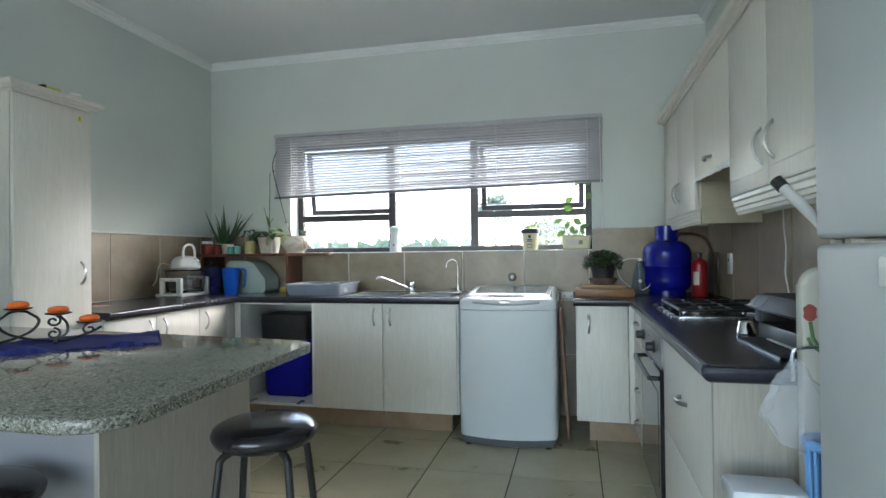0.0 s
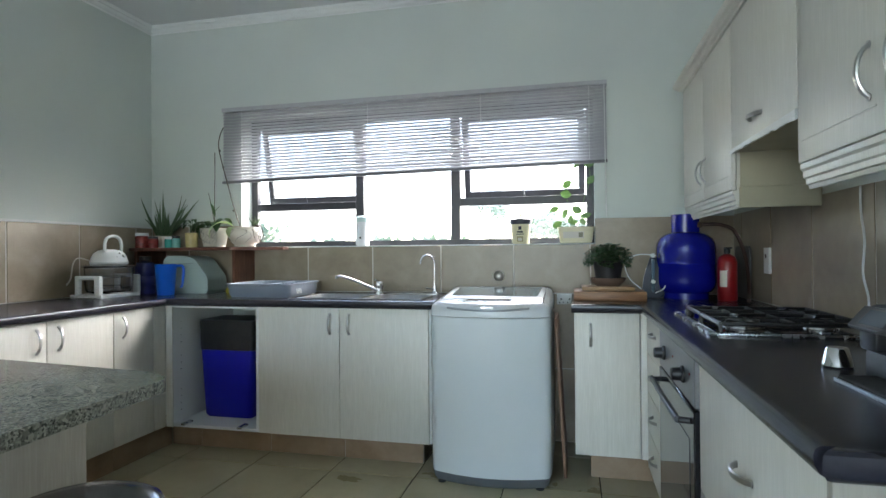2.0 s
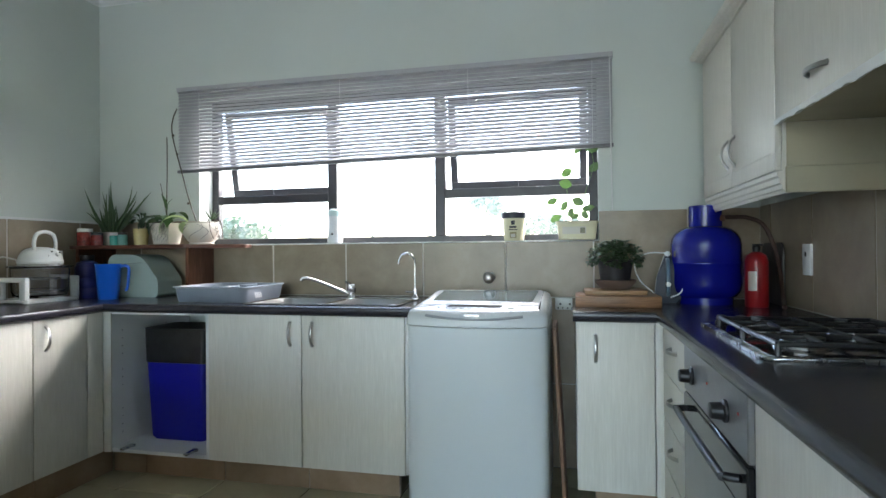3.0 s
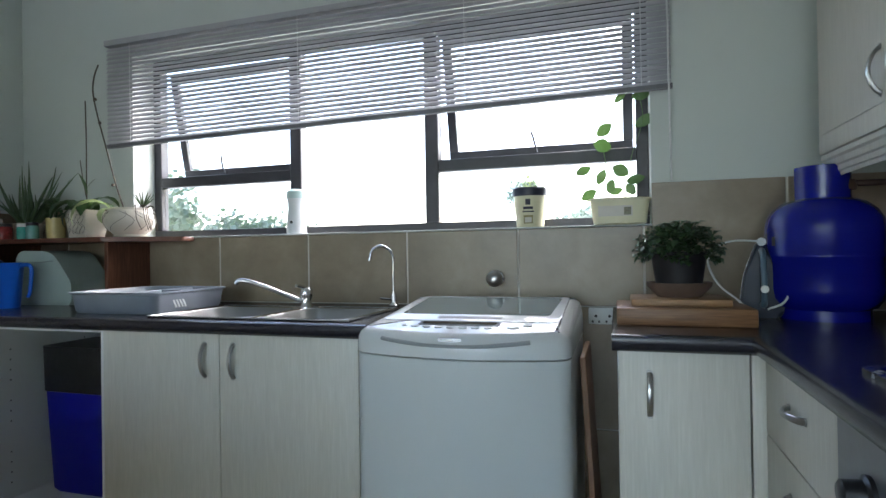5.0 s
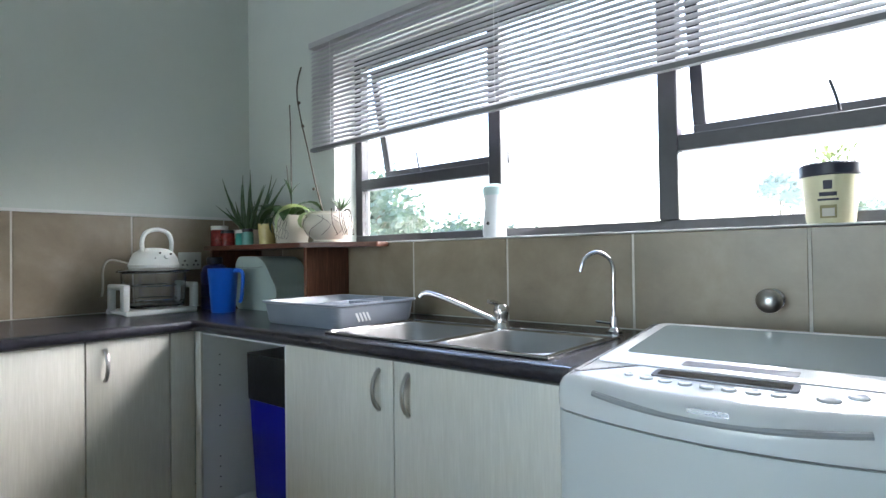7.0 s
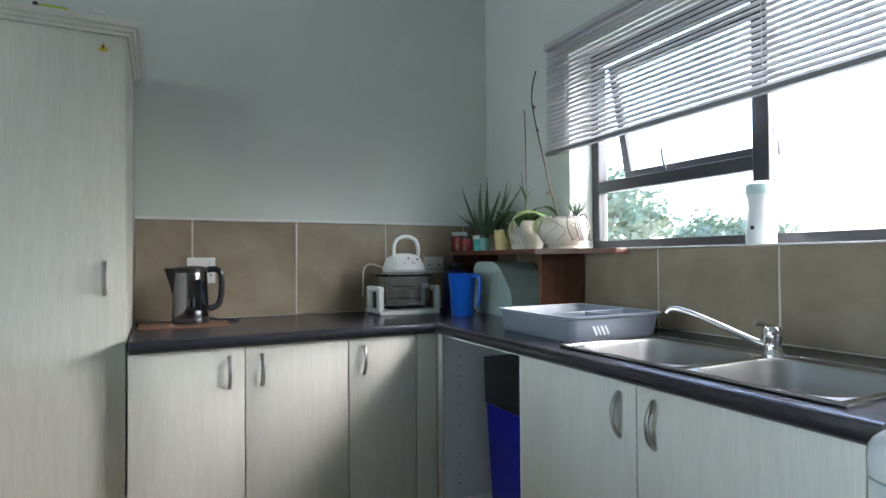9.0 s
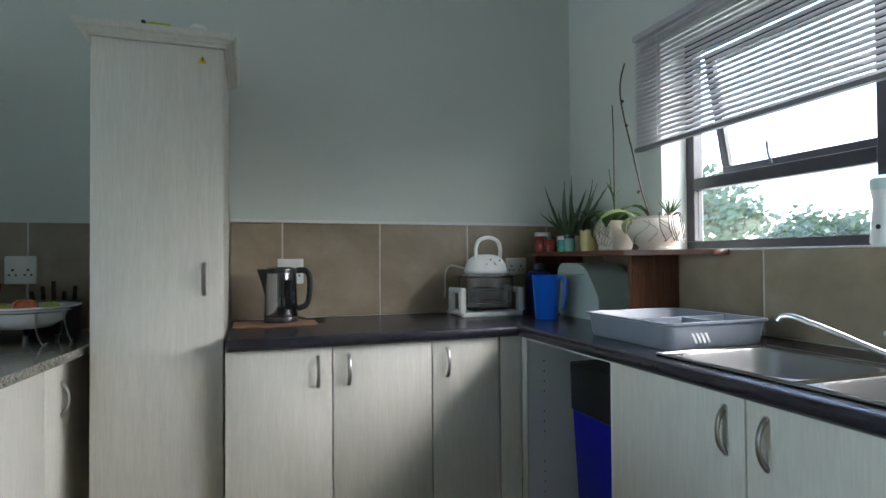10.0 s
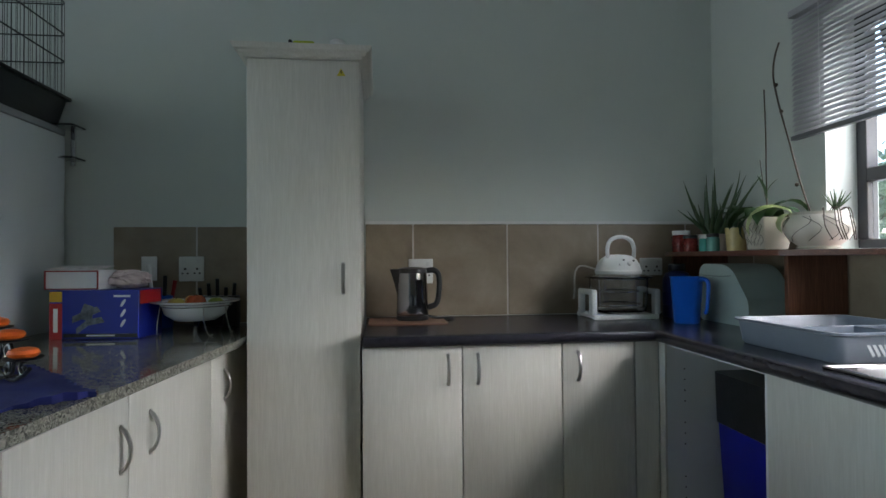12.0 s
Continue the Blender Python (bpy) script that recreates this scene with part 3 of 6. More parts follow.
wall_unit("pale wood-foil wall cabinet with two doors", 3.77, 0.915, [(0, 0.455, 0.41), (0.455, 0.915, 0.505)], side=False)
wall_unit("pale wood-foil wall cabinet with two doors and a light rail", 2.217, 0.85, [(0, 0.425, 0.37), (0.425, 0.85, 0.48)])
hc = thing("hood_cabinet", "hood cabinet with a worn lift-up flap over an empty recess", "cabinet", "wall cabinets", (UX, 2.853, 0), -90)
HW = 0.634
b = bmesh.new()
box((0, 0.0195, 1.50), (HW, 0.296, 1.516), bm=b)
box((0, 0.0195, 1.959), (HW, 0.296, 1.975), bm=b)
box((0, 0.0195, 1.516), (0.016, 0.296, 1.958), bm=b)
box((HW - 0.016, 0.0195, 1.516), (HW, 0.296, 1.958), bm=b)
# body takes the shade-toned beige, since its underside reads dim
part("body", b, SHADED_FOIL, hc)
fl = slab_door(hc, 0, HW, 1.506, 1.975, (0.30, 1.565), level=True, name="flap")
b = bmesh.new()
rag, prev = random.Random(5), None
for k in range(41):
    x, hgt = 0.003 + (HW - 0.006) * k / 40, 0.012 + 0.006 * noise.noise(Vector((k * 0.37, 0, 0))) + 0.014 * k / 40 + rag.uniform(-0.0015, 0.0015)
    row = [b.verts.new(c) for c in ((x, -0.004, 1.505), (x, -0.004, 1.505 - hgt), (x, 0.012, 1.505 - hgt * 0.7), (x, 0.012, 1.505))]
    if prev:
        for i in range(4):
            b.faces.new((prev[i], prev[(i + 1) % 4], row[(i + 1) % 4], row[i]))
    else:
        b.faces.new(row)
    prev = row
b.faces.new(prev[::-1])
part("chipped_edge", b, CARCASS, fl, "white worn lower edge")
part("extractor_duct", lathe([(0, 0), (0.06, 0), (0.06, 0.02), (0, 0.02)], (0.34, 0.2, 1.479), 24), BLACK, hc)
b = profile_run(CORN, (UX, 3.77, UZ1), (UX, 1.367, UZ1), (-1, 0, 0), None, 1, 1)
box((UX, 1.367, UZ1), (XE - 0.003, 3.77, UZ1 + 0.018), bm=b)
tagged(finish(b, "cabinet_cornice", FOIL), "moulded cornice along the wall cabinets", "cornice", kind="structure")

# ---- granite peninsula ----
GX1, GY0, GY1 = -0.872, 0.725, 1.66
poly = round_poly([(-2.998, 0.985), (-2.24, 0.985), (-2.24, GY0), (GX1, GY0), (GX1 - 0.05, GY1 - 0.045), (-1.0, GY1), (-2.40, GY1 + 0.165), (-2.998, GY1 + 0.20)], [0, 0, 0, 0.09, 0.05, 0.05, 0, 0])
tagged(finish(prism(poly, ZG - 0.028, ZG, 0.008, 3), "granite_top", GRANITE), "speckled grey granite peninsula top with rounded corners", "worktop")
isl = thing("peninsula_cabinet", "pale wood-foil cabinets under the granite top", "cabinet", at=(-1.187, 1.665, 0), rz=175.5)
L = 1.78
b = bmesh.new()
box((0.02, 0.0195, 0.1), (L, 0.57, ZG - 0.030), bm=b)
part("body", b, CARCASS, isl)
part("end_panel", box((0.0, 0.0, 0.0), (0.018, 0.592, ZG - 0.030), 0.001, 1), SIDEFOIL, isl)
# back panel colour is lowered to grey to stand for its dim side
part("back_panel", box((0.019, 0.574, 0.0), (1.10, 0.59, ZG - 0.030), 0.001, 1), mottled("lilac_board_shaded", (0.245, 0.235, 0.245), 0.04, 3, 0.5), isl)
for x0, x1, hx in ((0.02, 0.22, None), (0.22, 0.64, 0.57), (0.64, 1.18, 0.715), (1.18, 1.62, 1.27)):
    slab_door(isl, x0, x1, 0.1, ZG - 0.04, (hx + 0.03, 0.705) if hx else None)
part("plinth", box((0.02, 0.06, 0), (L, 0.075, 0.099)), KTILE, isl)

# ---- washing machine ----
def washing_machine():
    w = thing("washing_machine", "white top-loading washing machine with a glass lid", "washing machine", at=(-0.482, 3.235, 0))
    hw, dep, bow = 0.295, 0.60, 0.05

    def outline(inset=0.0):
        pts = []
        n = 16
        for k in range(n + 1):
            u = -1 + 2 * k / n
            pts.append((u * (hw - 0.03), bow * u * u + inset))
        side = [(hw - 0.014 - inset * 0.6, bow + 0.012 + inset * 0.6), (hw - 0.004 - inset * 0.9, bow + 0.028), (hw - inset, bow + 0.05)]
        front = [(-x, y) for x, y in reversed(side)] + pts + side
        return front + [(hw - inset, dep - 0.02), (hw - 0.02, dep - inset), (-hw + 0.02, dep - inset), (-hw + inset, dep - 0.02)]

    def rings(levels):
        out = bmesh.new()
        rows = []
        for inset, zf in levels:
            rows.append([out.verts.new((x, y, zf(y))) for x, y in outline(inset)])
        for p, q in zip(rows, rows[1:]):
            for i in range(len(p)):
                j = (i + 1) % len(p)
                out.faces.new((p[i], p[j], q[j], q[i]))
        out.faces.new(rows[0][::-1])
        out.faces.new(rows[-1])
        return out

    def top(y):
        return 0.883 + 0.085 * y
    part("body", rings([(0.004, lambda y: 0.052), (0.0, lambda y: 0.06), (0.0, lambda y: 0.817)]), ENAMEL, w)
    part("base", rings([(0.03, lambda y: 0.0), (0.012, lambda y: 0.02), (0.004, lambda y: 0.05)]), mottled("grey_skirt", (0.12, 0.13, 0.14), 0.1, 9, 0.5), w, "dark grey plastic base")
    part("top_deck", rings([(0.004, lambda y: 0.8185), (-0.002, lambda y: 0.822), (-0.003, lambda y: 0.843 + 0.02 * y), (0.0, lambda y: 0.859 + 0.06 * y), (0.008, lambda y: top(y) - 0.014), (0.022, lambda y: top(y) - 0.004), (0.038, lambda y: top(y))]), LIDGREY, w)
    # grip groove drawn as a grey bar, its colour standing for the crescent shadow
    part("grip_groove", tube([(x, 0.003 + bow * (x / (hw - 0.03)) ** 2, 0.853 + 0.012 * (x / 0.2) ** 2) for x in np.linspace(-0.2, 0.2, 21)], 0.0062, 8), mottled("groove_shadow_grey", (0.3, 0.32, 0.34), 0.05, 9, 0.4), w)
    tilt = Matrix.Translation((0, 0, 0.883)) @ Matrix.Rotation(math.atan(0.085), 4, "X")

    def on_top(b):
        bmesh.ops.transform(b, matrix=tilt, verts=b.verts)
        return b
    lid = part("lid", on_top(prism(round_poly([(-0.255, 0.165), (0.255, 0.165), (0.258, 0.575), (-0.258, 0.575)], 0.02), 0.0004, 0.0028, 0.0014, 2)), LIDGREY, w)
    part("glass", on_top(prism(round_poly([(-0.225, 0.25), (0.225, 0.25), (0.235, 0.55), (-0.235, 0.55)], 0.016), 0.0030, 0.0036, 0.0002, 1)), material("smoked_glass", (0.15, 0.19, 0.20), 0.05), lid, "smoked glass lid window")
    part("lid_grip", on_top(prism(round_poly([(-0.095, 0.192), (0.095, 0.192), (0.095, 0.226), (-0.095, 0.226)], 0.005), 0.0030, 0.0034)), material("grip_recess", (0.09, 0.09, 0.10), 0.3), lid)
    part("display", on_top(prism(round_poly([(-0.125, 0.110), (0.105, 0.110), (0.105, 0.152), (-0.125, 0.152)], 0.004), 0.0004, 0.003, 0.0008, 1)), material("display_glass", (0.22, 0.23, 0.27), 0.1), w)
    part("screen", on_top(prism(round_poly([(-0.115, 0.116), (0.095, 0.116), (0.095, 0.146), (-0.115, 0.146)], 0.002), 0.0031, 0.0036)), BLACKGLOSS, w)
    for k in range(10):
        x = -0.16 + 0.0345 * k + (0.03 if k > 7 else 0)
        y = 0.082 + 0.10 * (x / 0.4) ** 2 + (0.022 if k == 9 else 0)
        r = (0.013, 0.011)[k - 8] if k > 7 else (0.005 if k == 0 else 0.0085)
        part("button", on_top(lathe([(r + 0.003, 0.0004), (r + 0.003, 0.002), (r + 0.001, 0.004), (r * 0.85, 0.0025), (r * 0.6, 0.0024), (0, 0.0034)], (x, y, 0), 16)), LIDGREY, w)
    part("brand_plate", prism(round_poly([(-0.03, 0.0), (0.03, 0.0), (0.03, 0.008), (-0.03, 0.008)], 0.002), -0.0015, 0.0005,
                              m=Matrix.Translation((0.0, 0.0, 0.866)) @ Matrix(((1, 0, 0, 0), (0, 0, 1, 0), (0, 1, 0, 0), (0, 0, 0, 1)))), STEEL, w)
    for sx in (-0.24, 0.24):
        for sy in (0.06, 0.5):
            part("foot", lathe([(0, 0), (0.02, 0), (0.02, 0.004), (0, 0.004)], (sx, sy, -0.0005), 12), BLACK, w)


washing_machine()


# ---- sink, taps ----
def sink():
    s = thing("sink", "stainless steel double-bowl inset sink", "sink")
    bowls = [(-1.585, -1.225), (-1.195, -0.872)]
    y0, y1 = SY0 + 0.024, SY1 - 0.05
    b = bmesh.new()
    xs = [SX0, bowls[0][0], bowls[0][1], bowls[1][0], bowls[1][1], SX1]
    ys = [SY0, y0, y1, SY1]
    grid = [[b.verts.new((x, y, ZT + 0.005)) for y in ys] for x in xs]
    for i in range(5):
        for j in range(3):
            if j != 1 or i not in (1, 3):
                b.faces.new((grid[i][j], grid[i + 1][j], grid[i + 1][j + 1], grid[i][j + 1]))
    part("deck", b, SINKSTEEL, s)
    part("rim", tube([(SX0, SY0, ZT + 0.004), (SX1, SY0, ZT + 0.004), (SX1, SY1, ZT + 0.004), (SX0, SY1, ZT + 0.004), (SX0, SY0, ZT + 0.004)], 0.004, 8), SINKSTEEL, s)
    for a, c in bowls:
        b = bmesh.new()
        rows = []
        for ins, z in ((0, ZT + 0.005), (0.004, ZT - 0.002), (0.012, ZT - 0.11), (0.03, ZT - 0.135), (0.06, ZT - 0.14)):
            r = 0.07 - ins * 0.5
            rows.append([b.verts.new((p[0], p[1], z)) for p in round_poly([(a + ins, y0 + ins), (c - ins, y0 + ins), (c - ins, y1 - ins), (a + ins, y1 - ins)], r)])
        for p, q in zip(rows, rows[1:]):
            for i in range(len(p)):
                j = (i + 1) % len(p)
                b.faces.new((p[i], p[j], q[j], q[i]))
        b.faces.new(rows[-1])
        # fillets that close the corners between the round bowl and the deck
        cs = [(a, y0), (c, y0), (c, y1), (a, y1)]
        k = len(rows[0]) // 4
        for ci, (x, y) in enumerate(cs):
            v = b.verts.new((x, y, ZT + 0.005))
            seg = rows[0][ci * k:(ci + 1) * k]
            for p, q in zip(seg, seg[1:]):
                b.faces.new((v, p, q))
        part("bowl", b, mottled("satin_steel", (0.32, 0.32, 0.32), 0.05, 6, 0.4, bump_strength=0.0, metal=1.0), s)
        part("drain", lathe([(0.035, 0.0005), (0.033, 0.003), (0.02, 0.002), (0, -0.001)], ((a + c) / 2, (y0 + y1) / 2, ZT - 0.14), 20), CHROME, s)


sink()
mt = thing("mixer_tap", "chrome single-lever sink mixer with a long swivel spout", "tap", at=(-1.21, 3.765, ZT + 0.005))
part("body", lathe([(0, 0), (0.026, 0), (0.026, 0.006), (0.021, 0.012), (0.021, 0.042), (0.024, 0.046), (0.024, 0.066), (0.017, 0.076), (0, 0.078)], n=24), CHROME, mt)
part("spout", tube(smooth_path([(-0.012, -0.01, 0.026), (-0.06, -0.035, 0.048), (-0.14, -0.08, 0.088), (-0.19, -0.108, 0.108), (-0.215, -0.12, 0.109), (-0.225, -0.126, 0.097)]), 0.0088, 12, end=0.0075), CHROME, mt)
part("lever", tube(smooth_path([(0, 0, 0.07), (-0.004, -0.03, 0.082), (-0.006, -0.06, 0.088)]), 0.008, 10, end=0.006), CHROME, mt)
ft = thing("filter_tap", "slim chrome swan-neck water filter tap", "tap", at=(-0.90, 3.885, ZT))
part("base", lathe([(0, 0), (0.022, 0), (0.022, 0.008), (0.012, 0.018), (0.012, 0.05), (0, 0.052)], n=20), CHROME, ft)
part("neck", tube(smooth_path([(0, 0, 0.045), (0, 0, 0.12), (0, 0, 0.19), (-0.01, -0.015, 0.222), (-0.035, -0.035, 0.236), (-0.062, -0.055, 0.218), (-0.072, -0.062, 0.18)]), 0.0058, 10), CHROME, ft)
part("lever", tube([(-0.01, 0, 0.03), (-0.05, -0.01, 0.034)], 0.005, 8), CHROME, ft)
va = thing("stop_valve", "chrome water stop valve on the tiled wall", "valve", at=(-0.515, 4.0, 0.99))
part("rosette", lathe([(0, 0), (0.03, 0), (0.028, 0.008), (0.016, 0.012), (0.014, 0.04), (0, 0.04)], n=24, m=Matrix.Rotation(radians(90), 4, "X")), CHROME, va)
part("handle", lathe([(0, 0.038), (0.02, 0.038), (0.027, 0.044), (0.031, 0.056), (0.027, 0.068), (0.015, 0.076), (0, 0.078)], n=24, m=Matrix.Rotation(radians(90), 4, "X")), NICKEL, va)

# ---- venetian blind ----
def blind():
    v = thing("venetian_blind", "grey aluminium venetian blind partly lowered over the window", "blind")
    x0, x1, zt = -2.402, 0.122, 2.13
    y = 3.968
    part("head_rail", box((x0, y - 0.018, zt - 0.028), (x1, y + 0.018, zt), 0.002, 1), BLIND, v)
    n = 23
    zl, zr = 1.632, 1.668
    for k in range(n):
        f = (k + 0.7) / n
        za, zb = zt - 0.028 - (zt - 0.028 - zl) * f, zt - 0.028 - (zt - 0.028 - zr) * f
        b = bmesh.new()
        tilt = radians(54.5 + 1.4 * math.sin(k * 2.3))
        prof = []
        for j in range(5):
            w = -1 + j / 2
            a, c = w * 0.0125, 0.0018 * (1 - w * w)
            prof.append((a * math.cos(tilt) + c * math.sin(tilt), -a * math.sin(tilt) + c * math.cos(tilt)))
        rows = []
        for xx, zz_ in ((x0 + 0.004, za), ((x0 + x1) / 2, (za + zb) / 2 - 0.0006 * math.sin(k * 1.7)), (x1 - 0.004, zb)):
            up = [b.verts.new((xx, y - p, zz_ + q)) for p, q in prof]
            dn = [b.verts.new((xx, y - p, zz_ + q - 0.0006)) for p, q in reversed(prof)]
            rows.append(up + dn)
        for p, q in zip(rows, rows[1:]):
            for i in range(len(p)):
                j = (i + 1) % len(p)
                b.faces.new((p[i], p[j], q[j], q[i]))
        b.faces.new(rows[0])
        b.faces.new(rows[-1])
        part("slat", b, BLIND, v)
    b = bmesh.new()
    lo = [b.verts.new(c) for c in ((x0, y - 0.012, zl - 0.016), (x1, y - 0.012, zr - 0.016), (x1, y + 0.012, zr - 0.016), (x0, y + 0.012, zl - 0.016))]
    hi = [b.verts.new(c) for c in ((x0, y - 0.012, zl), (x1, y - 0.012, zr), (x1, y + 0.012, zr), (x0, y + 0.012, zl))]
    for i in range(4):
        b.faces.new((lo[i], lo[(i + 1) % 4], hi[(i + 1) % 4], hi[i]))
    b.faces.new(lo[::-1])
    b.faces.new(hi)
    part("bottom_rail", b, mottled("blind_rail", (0.16, 0.16, 0.17), 0.05, 20, 0.4), v)
    for xx in (-2.25, -1.35, -0.62, 0.02):
        f = (xx - x0) / (x1 - x0)
        for dy in (-0.0135, 0.0135):
            part("ladder_cord", tube([(xx, y + dy, zt - 0.028), (xx, y + dy, zl + (zr - zl) * f)], 0.0012, 5), CARCASS, v)
    part("wand", tube([(0.105, y - 0.024, 2.10), (0.108, y - 0.026, 1.7), (0.112, y - 0.022, 1.33)], 0.0032, 8), CARCASS, v)


blind()

# ---- bin ----
bn = thing("waste_bin", "deep blue plastic bin with a black liner", "bin", at=(-2.10, 3.67, D0 + 0.018))
def tapered(w0, d0, w1, d1, z0, z1, r, bm=None):
    out = bm or bmesh.new()
    b = bmesh.new()
    rows = []
    for f in (0.0, 0.04, 1.0):
        w, d = w0 + (w1 - w0) * f, d0 + (d1 - d0) * f
        if f == 0.0:
            w, d = w - 0.01, d - 0.01
        rows.append([b.verts.new((p[0], p[1], z0 + (z1 - z0) * f)) for p in round_poly([(-w, -d), (w, -d), (w, d), (-w, d)], r)])
    for p, q in zip(rows, rows[1:]):
        for i in range(len(p)):
            j = (i + 1) % len(p)
            b.faces.new((p[i], p[j], q[j], q[i]))
    b.faces.new(rows[0][::-1])
    b.faces.new(rows[-1])
    return merge(out, b)


part("body", tapered(0.16, 0.115, 0.18, 0.13, 0, 0.43, 0.03), BLUEBIN, bn)
part("liner", tapered(0.183, 0.133, 0.186, 0.136, 0.40, 0.585, 0.03), mottled("black_bin_liner", (0.012, 0.012, 0.013), 0.4, 25, 0.35, 40, 0.6), bn, "black liner folded over the rim")

# ---- oven and hob ----
ov = thing("oven", "built-in oven with a grey glass door and black knobs", "oven", at=(FE, 2.8605, 0), rz=-90)
OW = 0.634
part("body", box((0.0, 0.004, 0.10), (OW, 0.5, 0.846)), BLACK, ov)
part("control_panel", box((0.0, -0.012, 0.70), (OW, 0.004, 0.842), 0.003, 1), mottled("oven_steel", (0.22, 0.22, 0.23), 0.05, 30, 0.35, metal=0.6), ov)
for x in (0.12, 0.48):
    part("knob", lathe([(0.026, 0), (0.026, 0.006), (0.02, 0.01), (0.018, 0.034), (0.014, 0.037), (0, 0.037)], (x, -0.0125, 0.765), 20, m=Matrix.Rotation(radians(90), 4, "X")), BLACK, ov)
for x in (0.30, 0.575):
    part("lamp", lathe([(0.0035, 0), (0.0035, 0.002), (0, 0.003)], (x, -0.0125, 0.785), 10, m=Matrix.Rotation(radians(90), 4, "X")), RED, ov)
door = part("door", box((0.0, -0.014, 0.14), (OW, 0.003, 0.695), 0.004, 1), BLACKGLOSS, ov)
part("window", box((0.06, -0.0155, 0.22), (OW - 0.06, -0.0142, 0.60), 0.0004, 1), material("oven_glass", (0.05, 0.05, 0.052), 0.05), door)
part("handle", tube(smooth_path([(0.05, -0.015, 0.655), (0.06, -0.042, 0.655), (0.10, -0.047, 0.655), (OW - 0.10, -0.047, 0.655), (OW - 0.06, -0.042, 0.655), (OW - 0.05, -0.015, 0.655)], 5), 0.0095, 10), BLACK, door)


def gas_hob():
    h = thing("gas_hob", "steel gas hob with black cast pan supports", "hob", at=(0.545, 2.66, ZT))
    w, l = 0.235, 0.32     # half depth (x), half length (y)
    part("plate", prism(round_poly([(-w, -l), (w, -l), (w, l), (-w, l)], 0.03), 0.0002, 0.009, 0.004, 2), STEEL, h)
    part("tray", prism(round_poly([(-w + 0.02, -l + 0.02), (w - 0.02, -l + 0.02), (w - 0.02, l - 0.02), (-w + 0.02, l - 0.02)], 0.03), 0.0092, 0.0105), BLACKGLOSS, h)
    for i, (x, y, r) in enumerate(((-0.11, 0.10, 0.03), (0.11, 0.10, 0.045), (-0.11, -0.165, 0.045), (0.11, -0.165, 0.03))):
        bb = part("burner", lathe([(r + 0.018, 0.0107), (r + 0.016, 0.016), (r, 0.02), (r, 0.028), (0, 0.028)], (x, y, 0), 20), STEEL, h)
        part("cap", lathe([(r + 0.004, 0.0282), (r + 0.004, 0.034), (r - 0.004, 0.037), (0, 0.037)], (x, y, 0), 20), IRONBLK, bb)
    for y0, y1 in ((-0.03, 0.20), (-0.29, -0.04)):
        b = bmesh.new()
        z = 0.034
        ring = [(-0.2, y0, z), (0.2, y0, z), (0.2, y1, z), (-0.2, y1, z)]
        for p, q in zip(ring, ring[1:] + ring[:1]):
            tube([p, q], 0.0065, 7, b)
        ym = (y0 + y1) / 2
        tube([(-0.2, ym, z), (0.2, ym, z)], 0.0065, 7, b)
        for x in (-0.11, 0.11):
            tube([(x, y0, z), (x, ym - 0.03, z + 0.004)], 0.0065, 7, b)
            tube([(x, y1, z), (x, ym + 0.03, z + 0.004)], 0.0065, 7, b)
        tube([(0, y0, z), (0, y1, z)], 0.0065, 7, b)
        for x in (-0.2, 0.2):
            for y in (y0, y1):
                tube([(x, y, z), (x, y, 0.0092)], 0.0065, 7, b)
        part("pan_support", b, IRONBLK, h)
    for k in range(4):
        part("knob", lathe([(0.019, 0.0107), (0.019, 0.016), (0.015, 0.019), (0.013, 0.036), (0, 0.038)], (-0.18 + 0.052 * k, 0.265 - 0.012 * k, 0), 16), BLACK, h)


gas_hob()

# ---- fridges ----
fr = thing("refrigerator", "tall glossy white refrigerator", "refrigerator", at=(0.40, 1.185, 0), rz=-90)
part("body", box((0, 0.06, 0.03), (0.62, 0.40, 1.82), 0.01, 2), ENAMEL, fr)
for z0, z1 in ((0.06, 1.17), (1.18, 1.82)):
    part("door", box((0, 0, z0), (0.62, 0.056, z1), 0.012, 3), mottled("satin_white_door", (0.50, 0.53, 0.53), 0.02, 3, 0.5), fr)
part("handle", box((0.30, -0.03, 1.10), (0.56, -0.001, 1.15), 0.008, 2), WHITE, fr)
for x in (0.05, 0.57):
    part("foot", lathe([(0, 0), (0.02, 0), (0.02, 0.03), (0, 0.03)], (x, 0.1, 0), 12), BLACK, fr)
f2 = thing("refrigerator", "white upright fridge with a wire cage on top", "refrigerator", at=(-2.31, 0.35, 0), rz=90)
part("body", box((0, 0.05, 0.03), (0.62, 0.66, 1.705), 0.01, 2), ENAMEL, f2)
part("door", box((0, 0, 0.06), (0.62, 0.047, 1.70), 0.012, 3), ENAMEL, f2)
part("top_panel", box((0.0, 0.0, 1.7055), (0.62, 0.66, 1.735), 0.004, 1), mottled("grey_fridge_top", (0.30, 0.31, 0.32), 0.05, 8, 0.5), f2)
for x in (0.05, 0.57):
    part("foot", lathe([(0, 0), (0.02, 0), (0.02, 0.03), (0, 0.03)], (x, 0.2, 0), 12), BLACK, f2)

